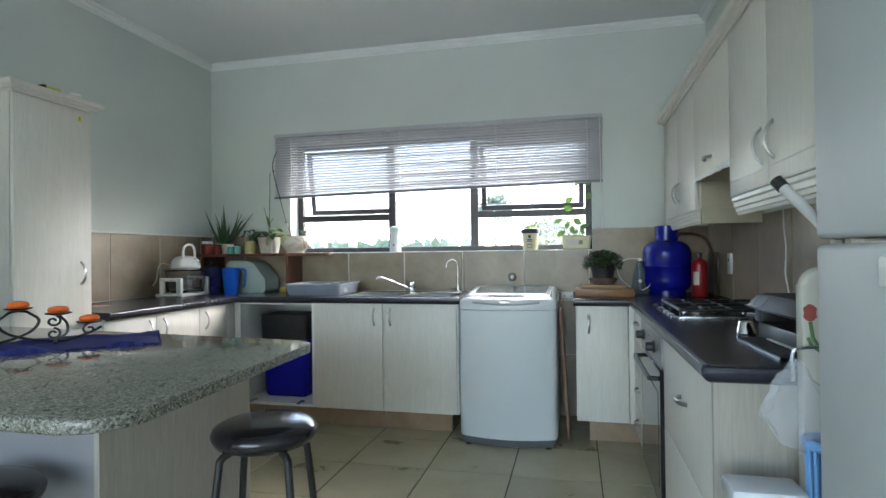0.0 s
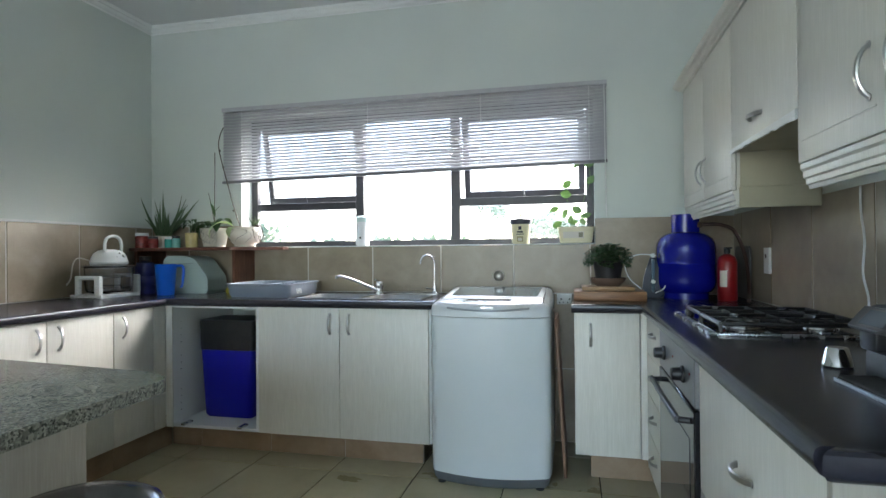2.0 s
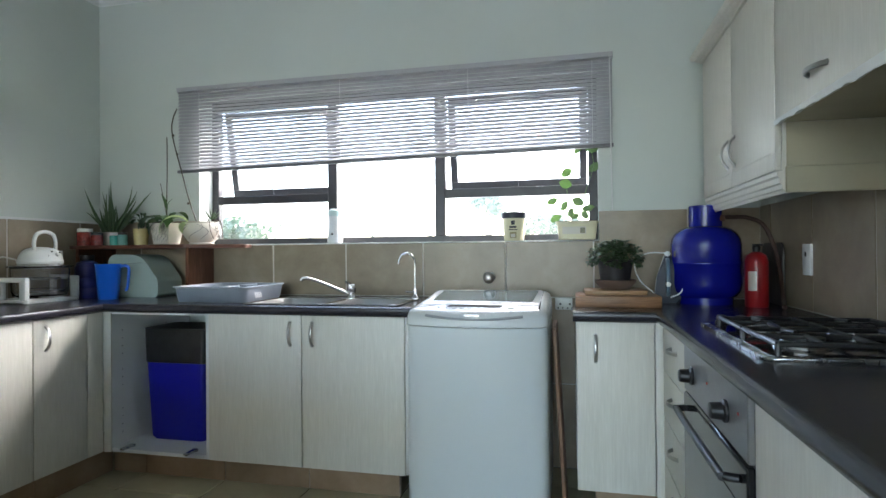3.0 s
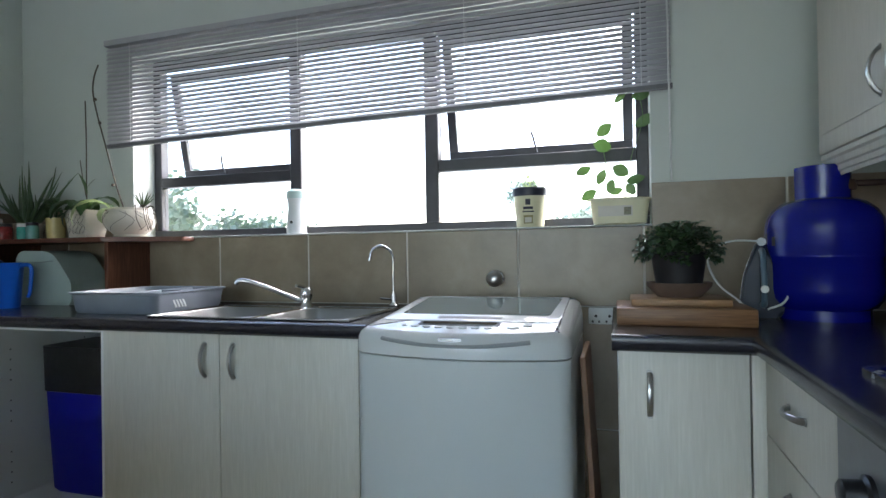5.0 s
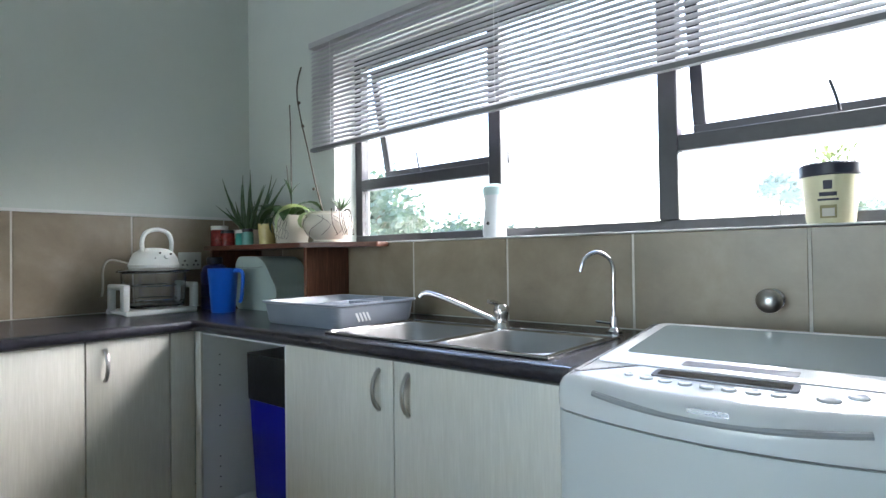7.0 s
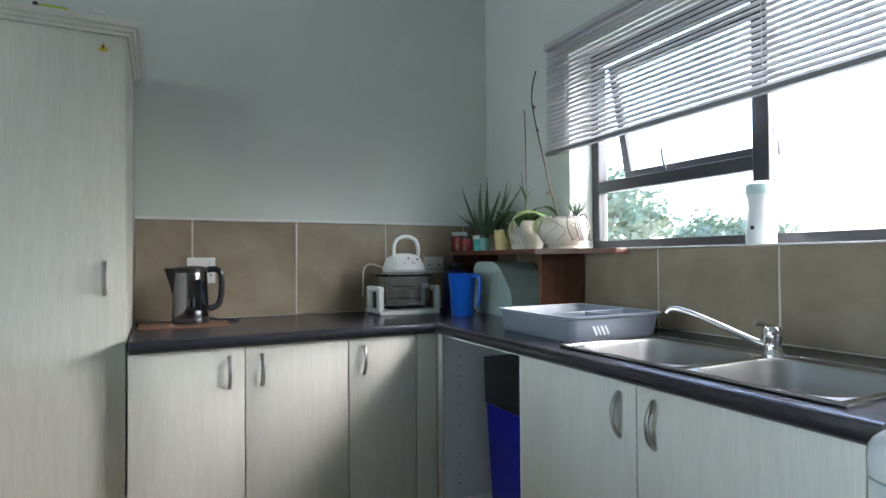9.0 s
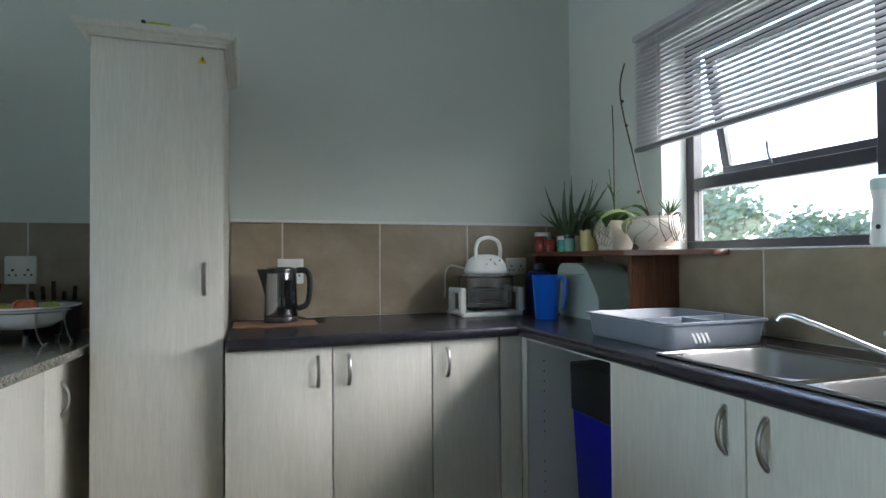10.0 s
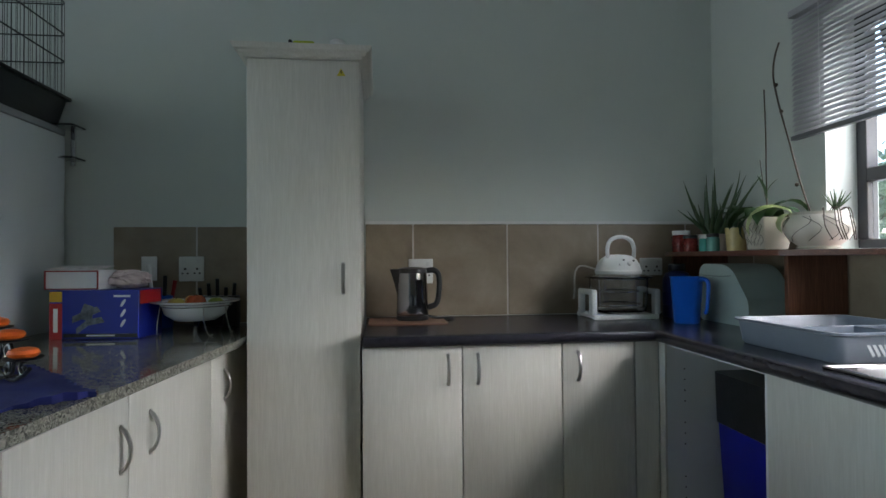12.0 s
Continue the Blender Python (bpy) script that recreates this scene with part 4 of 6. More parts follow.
# ---- stools ----
st = thing("bar_stool", "round black vinyl stool on four black tubular legs", "stool", "bar stools", at=(-1.008, 1.465, 0))
SZ = 0.655
part("seat", lathe([(0, SZ - 0.065), (0.13, SZ - 0.065), (0.145, SZ - 0.058), (0.156, SZ - 0.04), (0.158, SZ - 0.028), (0.15, SZ - 0.012), (0.13, SZ - 0.002), (0.09, SZ + 0.004), (0, SZ + 0.006)], n=48), VINYL, st)
for k in range(4):
    a = radians(45 + 90 * k + 12)
    c, s = math.cos(a), math.sin(a)
    part("leg", tube(smooth_path([(0.09 * c, 0.09 * s, SZ - 0.067), (0.135 * c, 0.135 * s, SZ - 0.085), (0.146 * c, 0.146 * s, SZ - 0.13), (0.172 * c, 0.172 * s, 0.3), (0.192 * c, 0.192 * s, 0.0)]), 0.0115, 12), IRONBLK, st)
for z, r in ((0.18, 0.180),):
    part("foot_ring", tube([(r * math.cos(2 * math.pi * k / 40), r * math.sin(2 * math.pi * k / 40), z) for k in range(41)], 0.008, 8), IRONBLK, st)
copy_thing(st, pose(-1.415, 0.885, 0, 0, 0, 30))

# ---- leaves and pots ----
LEAF = leaf_material("dark_leaf", (0.022, 0.05, 0.022), (0.05, 0.095, 0.04))
LEAFL = leaf_material("pale_leaf", (0.30, 0.36, 0.20), (0.42, 0.48, 0.30))
LEAFG = leaf_material("fresh_leaf", (0.05, 0.10, 0.035), (0.09, 0.16, 0.06))
ALOE = leaf_material("aloe_leaf", (0.045, 0.085, 0.04), (0.09, 0.14, 0.07))
STEM = mottled("brown_stem", (0.06, 0.045, 0.03), 0.2, 40, 0.7)
SOIL = mottled("potting_soil", (0.03, 0.02, 0.013), 0.5, 60, 0.95, 80, 0.9)
CREAM = mottled("cream_ceramic", (0.62, 0.58, 0.50), 0.05, 10, 0.35)
TERRA = mottled("terracotta_dark", (0.12, 0.075, 0.055), 0.15, 20, 0.7)
rng = random.Random(7)


def leaf(b, base_at, heading, length, width, rise=0.3, droop=0.6, fold=0.25, seg=6):
    """A bent, folded leaf blade."""
    p, d = Vector(base_at), Vector((math.cos(heading), math.sin(heading), 0))
    side = Vector((-d.y, d.x, 0))
    a, rows = rise, []
    for k in range(seg + 1):
        t = k / seg
        w = width * math.sin(math.pi * min(1, 0.06 + 0.94 * t)) ** 0.8 * 0.5 + 0.0006
        up = Vector((0, 0, 1)) * math.cos(a) - d * math.sin(a)
        rows.append([b.verts.new(p + side * w + up * w * fold), b.verts.new(p), b.verts.new(p - side * w + up * w * fold)])
        p = p + (d * math.cos(a) + Vector((0, 0, 1)) * math.sin(a)) * (length / seg)
        a -= droop / seg * 1.6
    for r, s in zip(rows, rows[1:]):
        b.faces.new((r[0], r[1], s[1], s[0]))
        b.faces.new((r[1], r[2], s[2], s[1]))


def spike(b, base_at, heading, length, r, lean, curl):
    """A thick tapered succulent leaf."""
    p, a, pts = Vector(base_at), lean, []
    for k in range(7):
        pts.append(p.copy())
        p = p + Vector((math.cos(heading) * math.cos(a), math.sin(heading) * math.cos(a), math.sin(a))) * length / 6
        a += curl / 6
    tube(pts, r, 6, b, 0.0008)


def pot(parent, profile, mat, at=(0, 0, 0), name="pot", n=28):
    return part(name, lathe(profile, at, n), mat, parent)


# ---- corner shelf and what stands on it ----
SH = 1.182
cs = thing("corner_shelf", "red-brown wooden corner shelf on the worktop", "shelf")
poly = round_poly([(-2.93, 3.70), (-2.19, 3.735), (-1.93, 3.93), (-1.93, 3.997), (-2.93, 3.997)], [0.01, 0.03, 0.02, 0, 0])
part("top", prism(poly, SH - 0.02, SH, 0.003, 1), REDWOODX, cs)
part("support", box((-2.205, 3.765, ZT), (-2.185, 3.997, SH - 0.02), 0.002, 1), REDWOOD, cs)
part("support", box((-2.90, 3.72, ZT), (-2.88, 3.997, SH - 0.02), 0.002, 1), REDWOOD, cs)

al = thing("aloe_plant", "spiky green aloe in a small cream pot", "plant", at=(-2.80, 3.87, SH))
pot(al, [(0, 0), (0.055, 0), (0.07, 0.075), (0.073, 0.08), (0.066, 0.08), (0.06, 0.07), (0, 0.068)], CREAM)
b = bmesh.new()
for k in range(34):
    h = rng.uniform(0, 6.28)
    r = rng.uniform(0.0, 0.035)
    spike(b, (r * math.cos(h), r * math.sin(h), 0.068), h + rng.uniform(-0.4, 0.4), rng.uniform(0.13, 0.33), rng.uniform(0.010, 0.015), rng.uniform(0.7, 1.5), rng.uniform(-0.35, 0.5))
part("leaves", b, ALOE, al)

s2 = thing("seedling_glass", "yellow glass holding a leafy young plant", "plant", at=(-2.525, 3.80, SH))
pot(s2, [(0, 0), (0.036, 0), (0.042, 0.095), (0.039, 0.095), (0.034, 0.006), (0, 0.006)], mottled("amber_glass", (0.58, 0.47, 0.20), 0.1, 30, 0.2), name="glass")
pot(s2, [(0, 0.06), (0.031, 0.062), (0, 0.07)], SOIL, name="soil")
b = bmesh.new()
for k in range(7):
    h = k * 0.9 + 0.3
    tube([(0, 0, 0.065), (0.012 * math.cos(h), 0.012 * math.sin(h), 0.10 + 0.012 * k)], 0.002, 5, b)
    leaf(b, (0.012 * math.cos(h), 0.012 * math.sin(h), 0.10 + 0.012 * k), h, rng.uniform(0.06, 0.10), 0.026, 0.7, 1.4)
part("leaves", b, LEAF, s2)

sq = thing("orchid_square_pot", "orchid with dark leaves in a square cream pot", "plant", at=(-2.375, 3.83, SH))
part("pot", tapered(0.05, 0.05, 0.068, 0.068, 0, 0.125, 0.008), CREAM, sq)
b = bmesh.new()
for k in range(6):
    px_ = -0.045 + 0.018 * k
    tube([(px_ + 0.012 * math.sin(j * 1.9 + k), -0.0502 - 0.018 * (0.02 + 0.0145 * j) / 0.125 - 0.0012, 0.02 + 0.0145 * j) for j in range(7)], 0.0011, 5, b)
part("vein", b, mottled("square_pot_vein", (0.16, 0.15, 0.13), 0.1, 20, 0.6), sq, "dark veins of the mosaic glaze")
part("soil", box((-0.06, -0.06, 0.12), (0.06, 0.06, 0.128), 0.004, 1), SOIL, sq)
b = bmesh.new()
for h, ln, wd, ri in ((3.6, 0.16, 0.065, 0.75), (4.3, 0.15, 0.065, 0.8), (4.0, 0.12, 0.055, 0.2), (5.4, 0.14, 0.05, 0.8), (0.5, 0.12, 0.05, 0.9), (2.2, 0.13, 0.05, 0.8), (4.9, 0.10, 0.05, 1.1), (3.0, 0.16, 0.05, 0.6), (1.4, 0.16, 0.045, 1.2)):
    leaf(b, (0.012 * math.cos(h), 0.012 * math.sin(h), 0.127), h, ln * 1.2, wd * 1.25, ri, 1.6)
part("leaves", b, LEAF, sq)
b = bmesh.new()
tube(smooth_path([(0, 0, 0.125), (0.005, -0.005, 0.28), (0.012, -0.01, 0.45), (0.02, -0.02, 0.62)]), 0.0026, 6, b)
tube(smooth_path([(0, 0.01, 0.125), (-0.02, 0.0, 0.26), (-0.05, 0.01, 0.36)]), 0.002, 6, b)
part("stem", b, STEM, sq)
b = bmesh.new()
leaf(b, (0.004, -0.004, 0.20), 4.4, 0.10, 0.03, 1.35, 0.2)
leaf(b, (0.004, -0.004, 0.22), 0.9, 0.07, 0.022, 1.2, 0.4)
part("sprout", b, LEAF, sq)

rp = thing("orchid_round_pot", "orchid in a round cracked-mosaic cream pot", "plant", at=(-2.185, 3.885, SH))
pot(rp, [(0, 0), (0.066, 0), (0.07, 0.008), (0.062, 0.012), (0.09, 0.035), (0.108, 0.07), (0.106, 0.10), (0.09, 0.122), (0.092, 0.132), (0.084, 0.132), (0.08, 0.118), (0, 0.112)], CREAM, n=40)
b = bmesh.new()
for k in range(14):
    a0 = k * 0.449 + rng.uniform(-0.1, 0.1)
    pts = []
    for j in range(7):
        f = j / 6
        z = 0.03 + 0.085 * f
        r = (0.0875 + (z - 0.03) * 0.55 if z < 0.07 else 0.1085 - max(0, z - 0.095) * 0.55) + 0.0006
        a = a0 + 0.35 * math.sin(f * 4 + k) + (0.25 if k % 2 else -0.25) * f
        pts.append((r * math.cos(a), r * math.sin(a), z))
    tube(pts, 0.0012, 5, b)
part("vein", b, mottled("pot_vein_grey", (0.16, 0.15, 0.13), 0.1, 20, 0.6), rp, "dark veins of the mosaic glaze")
pot(rp, [(0, 0.115), (0.078, 0.116), (0.05, 0.124), (0, 0.126)], SOIL, name="soil")
b = bmesh.new()
leaf(b, (-0.045, -0.06, 0.128), 3.9, 0.23, 0.085, 0.75, 1.75, 0.2, 10)
leaf(b, (-0.03, -0.05, 0.12), 4.5, 0.12, 0.05, 0.4, 1.8)
part("pale_leaf", b, LEAFL, rp)
b = bmesh.new()
tube(smooth_path([(-0.03, 0, 0.12), (-0.075, -0.01, 0.26), (-0.115, -0.02, 0.42), (-0.15, -0.03, 0.56), (-0.17, -0.035, 0.67), (-0.155, -0.04, 0.74), (-0.13, -0.04, 0.79)]), 0.0034, 7, b)
for z, x in ((0.24, -0.066), (0.53, -0.14), (0.64, -0.166)):
    lathe([(0, -0.009), (0.007, -0.004), (0.007, 0.004), (0, 0.009)], (x - 0.003, -0.025, z), 8, b)
for k in range(7):
    h = rng.uniform(-1.2, 0.8)
    z0 = 0.122
    tube(smooth_path([(0.06 * math.cos(h), 0.06 * math.sin(h), z0), (0.10 * math.cos(h), 0.10 * math.sin(h), z0 + 0.02), (0.116 * math.cos(h), 0.116 * math.sin(h), z0 - 0.04), (0.112 * math.cos(h + 0.2), 0.112 * math.sin(h + 0.2), z0 - 0.09)]), 0.0018, 5, b)
part("stem", b, STEM, rp)
b = bmesh.new()
for k in range(12):
    h = k * 0.6
    spike(b, (0.055, 0.02, 0.12 + 0.02), h, rng.uniform(0.05, 0.085), 0.005, rng.uniform(0.4, 1.2), 0.2)
part("succulent", b, ALOE, rp)


def jar(name, label, at, r, h, mat, lid_mat):
    j = thing(name, label, "jar", at=at)
    part("body", lathe([(0, 0), (r * 0.96, 0), (r, 0.005), (r, h * 0.72), (r * 0.86, h * 0.8), (0, h * 0.8)], n=24), mat, j)
    part("lid", lathe([(r * 0.93, h * 0.802), (r * 0.95, h * 0.81), (r * 0.95, h * 0.99), (r * 0.9, h), (0, h)], n=24), lid_mat, j)
    return j


REDJAR = mottled("red_contents", (0.21, 0.028, 0.022), 0.5, 70, 0.15)
jar("spice_jar", "jar of red spice with a white lid", (-2.87, 3.755, SH), 0.042, 0.10, REDJAR, WHITE)
jar("spice_jar", "small jar of red and brown spice", (-2.775, 3.745, SH), 0.032, 0.075, REDJAR, BLACK)
jar("spice_jar", "pale jar with a cream lid", (-2.70, 3.79, SH), 0.034, 0.07, CREAM, CREAM)
jar("spice_jar", "teal green jar with a white lid", (-2.655, 3.745, SH), 0.026, 0.07, mottled("teal_glass", (0.06, 0.35, 0.30), 0.1, 30, 0.2), WHITE)
jar("spice_jar", "teal green jar with a dark lid", (-2.60, 3.745, SH), 0.026, 0.075, mottled("teal_glass_pale", (0.16, 0.40, 0.36), 0.1, 30, 0.2), BLACK)

# ---- under the shelf ----
bb = thing("bread_bin", "pale mint green rounded plastic bread bin", "bread bin", at=(-2.525, 3.835, ZT))
MINT = mottled("pale_mint_plastic", (0.42, 0.51, 0.47), 0.03, 10, 0.35)
sec = round_poly([(-0.165, 0.0), (0.165, 0.0), (0.165, 0.10), (0.055, 0.24), (-0.165, 0.245)], [0.03, 0.03, 0.06, 0.12, 0.05], 10)
part("body", prism(sec, -0.10, 0.10, 0.012, 3, m=Matrix(((1, 0, 0, 0), (0, 0, -1, 0), (0, 1, 0, 0), (0, 0, 0, 1)))), MINT, bb)
part("lid_seam", tube(smooth_path([(-0.163, -0.1005, 0.195), (-0.08, -0.1015, 0.192), (0.0, -0.1015, 0.192), (0.06, -0.1005, 0.196)]), 0.002, 6), mottled("seam_grey", (0.25, 0.3, 0.28), 0.1, 10, 0.5), bb)
part("foot", box((-0.12, -0.07, -0.0005), (0.12, 0.07, 0.002)), BLACK, bb)
jg = thing("jug", "bright blue plastic measuring jug", "jug", at=(-2.56, 3.60, ZT), rz=20)
part("body", lathe([(0, 0), (0.047, 0), (0.05, 0.004), (0.064, 0.188), (0.067, 0.192), (0.063, 0.192), (0.049, 0.012), (0, 0.01)], n=32), BLUEJUG, jg)
part("handle", tube(smooth_path([(0.06, 0, 0.178), (0.09, 0, 0.182), (0.105, 0, 0.165), (0.103, 0, 0.11), (0.097, 0, 0.06), (0.088, 0, 0.045)]), 0.0095, 10, end=0.007), BLUEJUG, jg)
wb = thing("water_bottle", "large navy translucent water bottle", "bottle", at=(-2.78, 3.68, ZT))
part("body", lathe([(0, 0), (0.058, 0), (0.062, 0.006), (0.062, 0.05), (0.058, 0.055), (0.062, 0.06), (0.062, 0.11), (0.058, 0.115), (0.062, 0.12), (0.062, 0.17), (0.05, 0.2), (0.03, 0.21), (0, 0.21)], n=28), NAVY, wb)
part("cap", lathe([(0.034, 0.211), (0.036, 0.214), (0.036, 0.238), (0.03, 0.243), (0, 0.243)], n=24), BLACK, wb)

def halogen_oven():
    o = thing("halogen_oven", "white and glass halogen oven on a stand", "small oven", at=(-2.80, 3.41, ZT))
    b = bmesh.new()
    box((-0.13, -0.15, 0.0), (-0.10, 0.15, 0.022), 0.006, 2, b)
    box((0.06, -0.15, 0.0), (0.09, 0.15, 0.022), 0.006, 2, b)
    box((-0.10, -0.145, 0.004), (0.06, -0.115, 0.02), 0.005, 2, b)
    box((-0.10, 0.115, 0.004), (0.06, 0.145, 0.02), 0.005, 2, b)
    part("base", b, WHITE, o)
    for s in (-1, 1):
        h = bmesh.new()
        box((0.045, s * 0.145 - 0.014, 0.018), (0.085, s * 0.145 + 0.014, 0.13), 0.008, 2, h)
        box((-0.09, s * 0.145 - 0.014, 0.108), (0.085, s * 0.145 + 0.014, 0.132), 0.008, 2, h)
        box((-0.09, s * 0.145 - 0.014, 0.018), (-0.06, s * 0.145 + 0.014, 0.12), 0.008, 2, h)
        part("handle", h, WHITE, o)
    part("bowl", lathe([(0, 0.024), (0.09, 0.024), (0.118, 0.034), (0.126, 0.06), (0.13, 0.175), (0.134, 0.178), (0.127, 0.178), (0.121, 0.06), (0.112, 0.04), (0.085, 0.03), (0, 0.03)], n=40), GLASS, o)
    part("rack", tube([(0.09 * math.cos(2 * math.pi * k / 30), 0.09 * math.sin(2 * math.pi * k / 30), 0.06) for k in range(31)], 0.0025, 6), CHROME, o)
    part("rack", tube([(0.09 * math.cos(2 * math.pi * k / 30), 0.09 * math.sin(2 * math.pi * k / 30), 0.12) for k in range(31)], 0.0025, 6), CHROME, o)
    part("lid_glass", lathe([(0.134, 0.179), (0.146, 0.182), (0.147, 0.187), (0.112, 0.197), (0.09, 0.2), (0.09, 0.197), (0.13, 0.181)], n=40), GLASS, o)
    hd = part("head", lathe([(0.088, 0.197), (0.1, 0.2), (0.103, 0.212), (0.098, 0.222), (0.094, 0.24), (0.08, 0.264), (0.058, 0.279), (0.03, 0.286), (0, 0.287)], n=36), WHITE, o)
    part("element_cover", lathe([(0, 0.19), (0.085, 0.19), (0.088, 0.1965), (0, 0.1965)], n=30), STEEL, hd)
    part("lift_handle", tube(smooth_path([(0.03, -0.06, 0.27), (0.03, -0.062, 0.315), (0.03, -0.045, 0.352), (0.03, 0, 0.366), (0.03, 0.045, 0.352), (0.03, 0.062, 0.315), (0.03, 0.06, 0.27)]), 0.0092, 10), WHITE, hd)
    part("knob", lathe([(0.011, 0), (0.010, 0.010), (0, 0.011)], (0.092, 0.012, 0.246), 14, m=Matrix.Rotation(radians(68), 4, "Y")), WHITE, hd)
    for yy, zz_ in ((-0.012, 0.262), (0.034, 0.258), (-0.03, 0.24)):
        part("lamp", lathe([(0.0045, 0), (0.004, 0.003), (0, 0.0035)], (0.085, yy, zz_), 10, m=Matrix.Rotation(radians(60), 4, "Y")), BLACK, hd)
    part("cord", tube(smooth_path([(-0.05, -0.085, 0.22), (-0.07, -0.15, 0.235), (-0.08, -0.175, 0.2), (-0.1, -0.17, 0.12), (-0.14, -0.16, 0.08)]), 0.004, 8), CREAM, o)


halogen_oven()
mat_ = thing("place_mat", "thin brown wooden mat under the kettle", "mat", at=(-2.80, 2.45, ZT))
part("board", prism(round_poly([(-0.13, -0.165), (0.13, -0.165), (0.13, 0.165), (-0.13, 0.165)], 0.015), 0, 0.006, 0.002, 1), mottled("brown_mat", (0.20, 0.10, 0.06), 0.15, 20, 0.45), mat_)
kt = thing("kettle", "steel electric kettle with black lid and handle", "kettle", at=(-2.83, 2.475, ZT + 0.0062), rz=90)
kt.scale = (1.0, 1.0, 1.05)
part("base", lathe([(0, 0), (0.07, 0), (0.072, 0.006), (0.068, 0.018), (0, 0.02)], n=30), BLACK, kt)
part("body", lathe([(0.0, 0.0205), (0.069, 0.0205), (0.07, 0.024), (0.067, 0.12), (0.063, 0.195), (0.0, 0.195)], n=40), mottled("kettle_steel", (0.24, 0.24, 0.25), 0.05, 6, 0.12, bump_strength=0.0, metal=1.0), kt)
part("lid", lathe([(0.064, 0.1955), (0.065, 0.2), (0.062, 0.213), (0.045, 0.219), (0, 0.221)], n=36), BLACK, kt)
part("gauge", box((0.015, -0.0725, 0.05), (0.038, -0.0655, 0.17), 0.003, 1), BLACKGLOSS, kt)
sp = bmesh.new()
rows = []
for hgt, tip_, wd in ((0.10, 0.066, 0.006), (0.15, 0.078, 0.018), (0.212, 0.098, 0.03)):
    rows.append([sp.verts.new(c) for c in ((-0.058, -wd, hgt), (-tip_, 0, hgt), (-0.058, wd, hgt))])
for p, q in zip(rows, rows[1:]):
    for i in range(3):
        sp.faces.new((p[i], p[(i + 1) % 3], q[(i + 1) % 3], q[i]))
sp.faces.new(rows[0][::-1])
sp.faces.new(rows[-1])
part("spout", sp, BLACK, kt)
part("handle", tube(smooth_path([(0.062, 0, 0.205), (0.1, 0, 0.205), (0.118, 0, 0.18), (0.118, 0, 0.11), (0.105, 0, 0.065), (0.068, 0, 0.05)]), 0.0125, 10), BLACK, kt)
part("cord", tube(smooth_path([(0.07, 0, 0.012), (0.12, 0.02, 0.001), (0.17, 0.01, 0.0), (0.19, 0.05, 0.0), (0.12, 0.07, 0.0), (0.08, 0.11, 0.006)]), 0.0035, 8), BLACK, kt)


def wall_plate(label, at, w, h, out, kind):
    """A white plate on a wall; out turns local -y towards the room."""
    s = thing("wall_socket" if kind != "switch" else "wall_switch", label, "socket" if kind != "switch" else "switch", at=at, rz=out)
    part("plate", box((-w / 2, -0.012, -h / 2), (w / 2, 0.0, h / 2), 0.004, 2), WHITE, s)
    if kind == "sockets":
        for sx in (-1, 1):
            part("rocker", box((sx * w * 0.3 - 0.009, -0.0145, h * 0.22), (sx * w * 0.3 + 0.009, -0.0122, h * 0.38), 0.001, 1), CARCASS, s)
            for dx, dz, r in ((0, 0.008, 0.0052), (-0.011, -0.012, 0.0042), (0.011, -0.012, 0.0042)):
                part("pin_hole", lathe([(0, 0), (r, 0), (r, 0.0006), (0, 0.0006)], (sx * w * 0.24 + dx, -0.0122, dz - 0.008), 10, m=Matrix.Rotation(radians(90), 4, "X")), BLACK, s)
    elif kind == "switch":
        part("rocker", box((-0.012, -0.0145, -0.02), (0.012, -0.0122, 0.02), 0.002, 1), WHITE, s)
    else:
        part("rocker", box((-0.006, -0.0145, 0.012), (0.006, -0.0122, 0.03), 0.001, 1), BLACK, s)
    return s


wall_plate("white blank wall plate on the tiles", (XW, 1.309, 1.123), 0.066, 0.108, 90, "switch")
wall_plate("white double wall socket on the tiles", (XW, 1.49, 1.12), 0.108, 0.112, 90, "sockets")
wall_plate("white double wall socket behind the kettle", (XW, 2.525, 1.10), 0.115, 0.115, 90, "sockets")
wall_plate("white double wall socket behind the oven", (XW, 3.665, 1.112), 0.115, 0.085, 90, "sockets")
wall_plate("white wall socket low behind the washing machine", (-0.125, YN, 0.852), 0.10, 0.06, 0, "sockets")
wall_plate("white stove isolator switch on the tiles", (XE, 3.43, 1.085), 0.075, 0.12, -90, "isolator")

# ---- dish rack ----
dk = thing("dish_rack", "grey plastic dish drainer with a divided tray", "dish rack")
rx0, rx1, ry0, ry1 = -2.05, -1.64, 3.465, 3.85
b = bmesh.new()
rows = []
for ins, z in ((0.016, 0.0005), (0.010, 0.01), (0.002, 0.07), (-0.006, 0.074), (-0.006, 0.08), (0.004, 0.08), (0.01, 0.074), (0.028, 0.014), (0.05, 0.012)):
    rows.append([b.verts.new((p[0], p[1], ZT + z)) for p in round_poly([(rx0 + ins, ry0 + ins), (rx1 - ins, ry0 + ins), (rx1 - ins, ry1 - ins), (rx0 + ins, ry1 - ins)], 0.03)])
for p, q in zip(rows, rows[1:]):
    for i in range(len(p)):
        j = (i + 1) % len(p)
        b.faces.new((p[i], p[j], q[j], q[i]))
b.faces.new(rows[0][::-1])
b.faces.new(rows[-1])
part("tray", b, GREYRACK, dk)
part("cutlery_wall", box((rx0 + 0.25, ry0 + 0.02, ZT + 0.015), (rx0 + 0.256, ry1 - 0.02, ZT + 0.078), 0.002, 1), GREYRACK, dk)
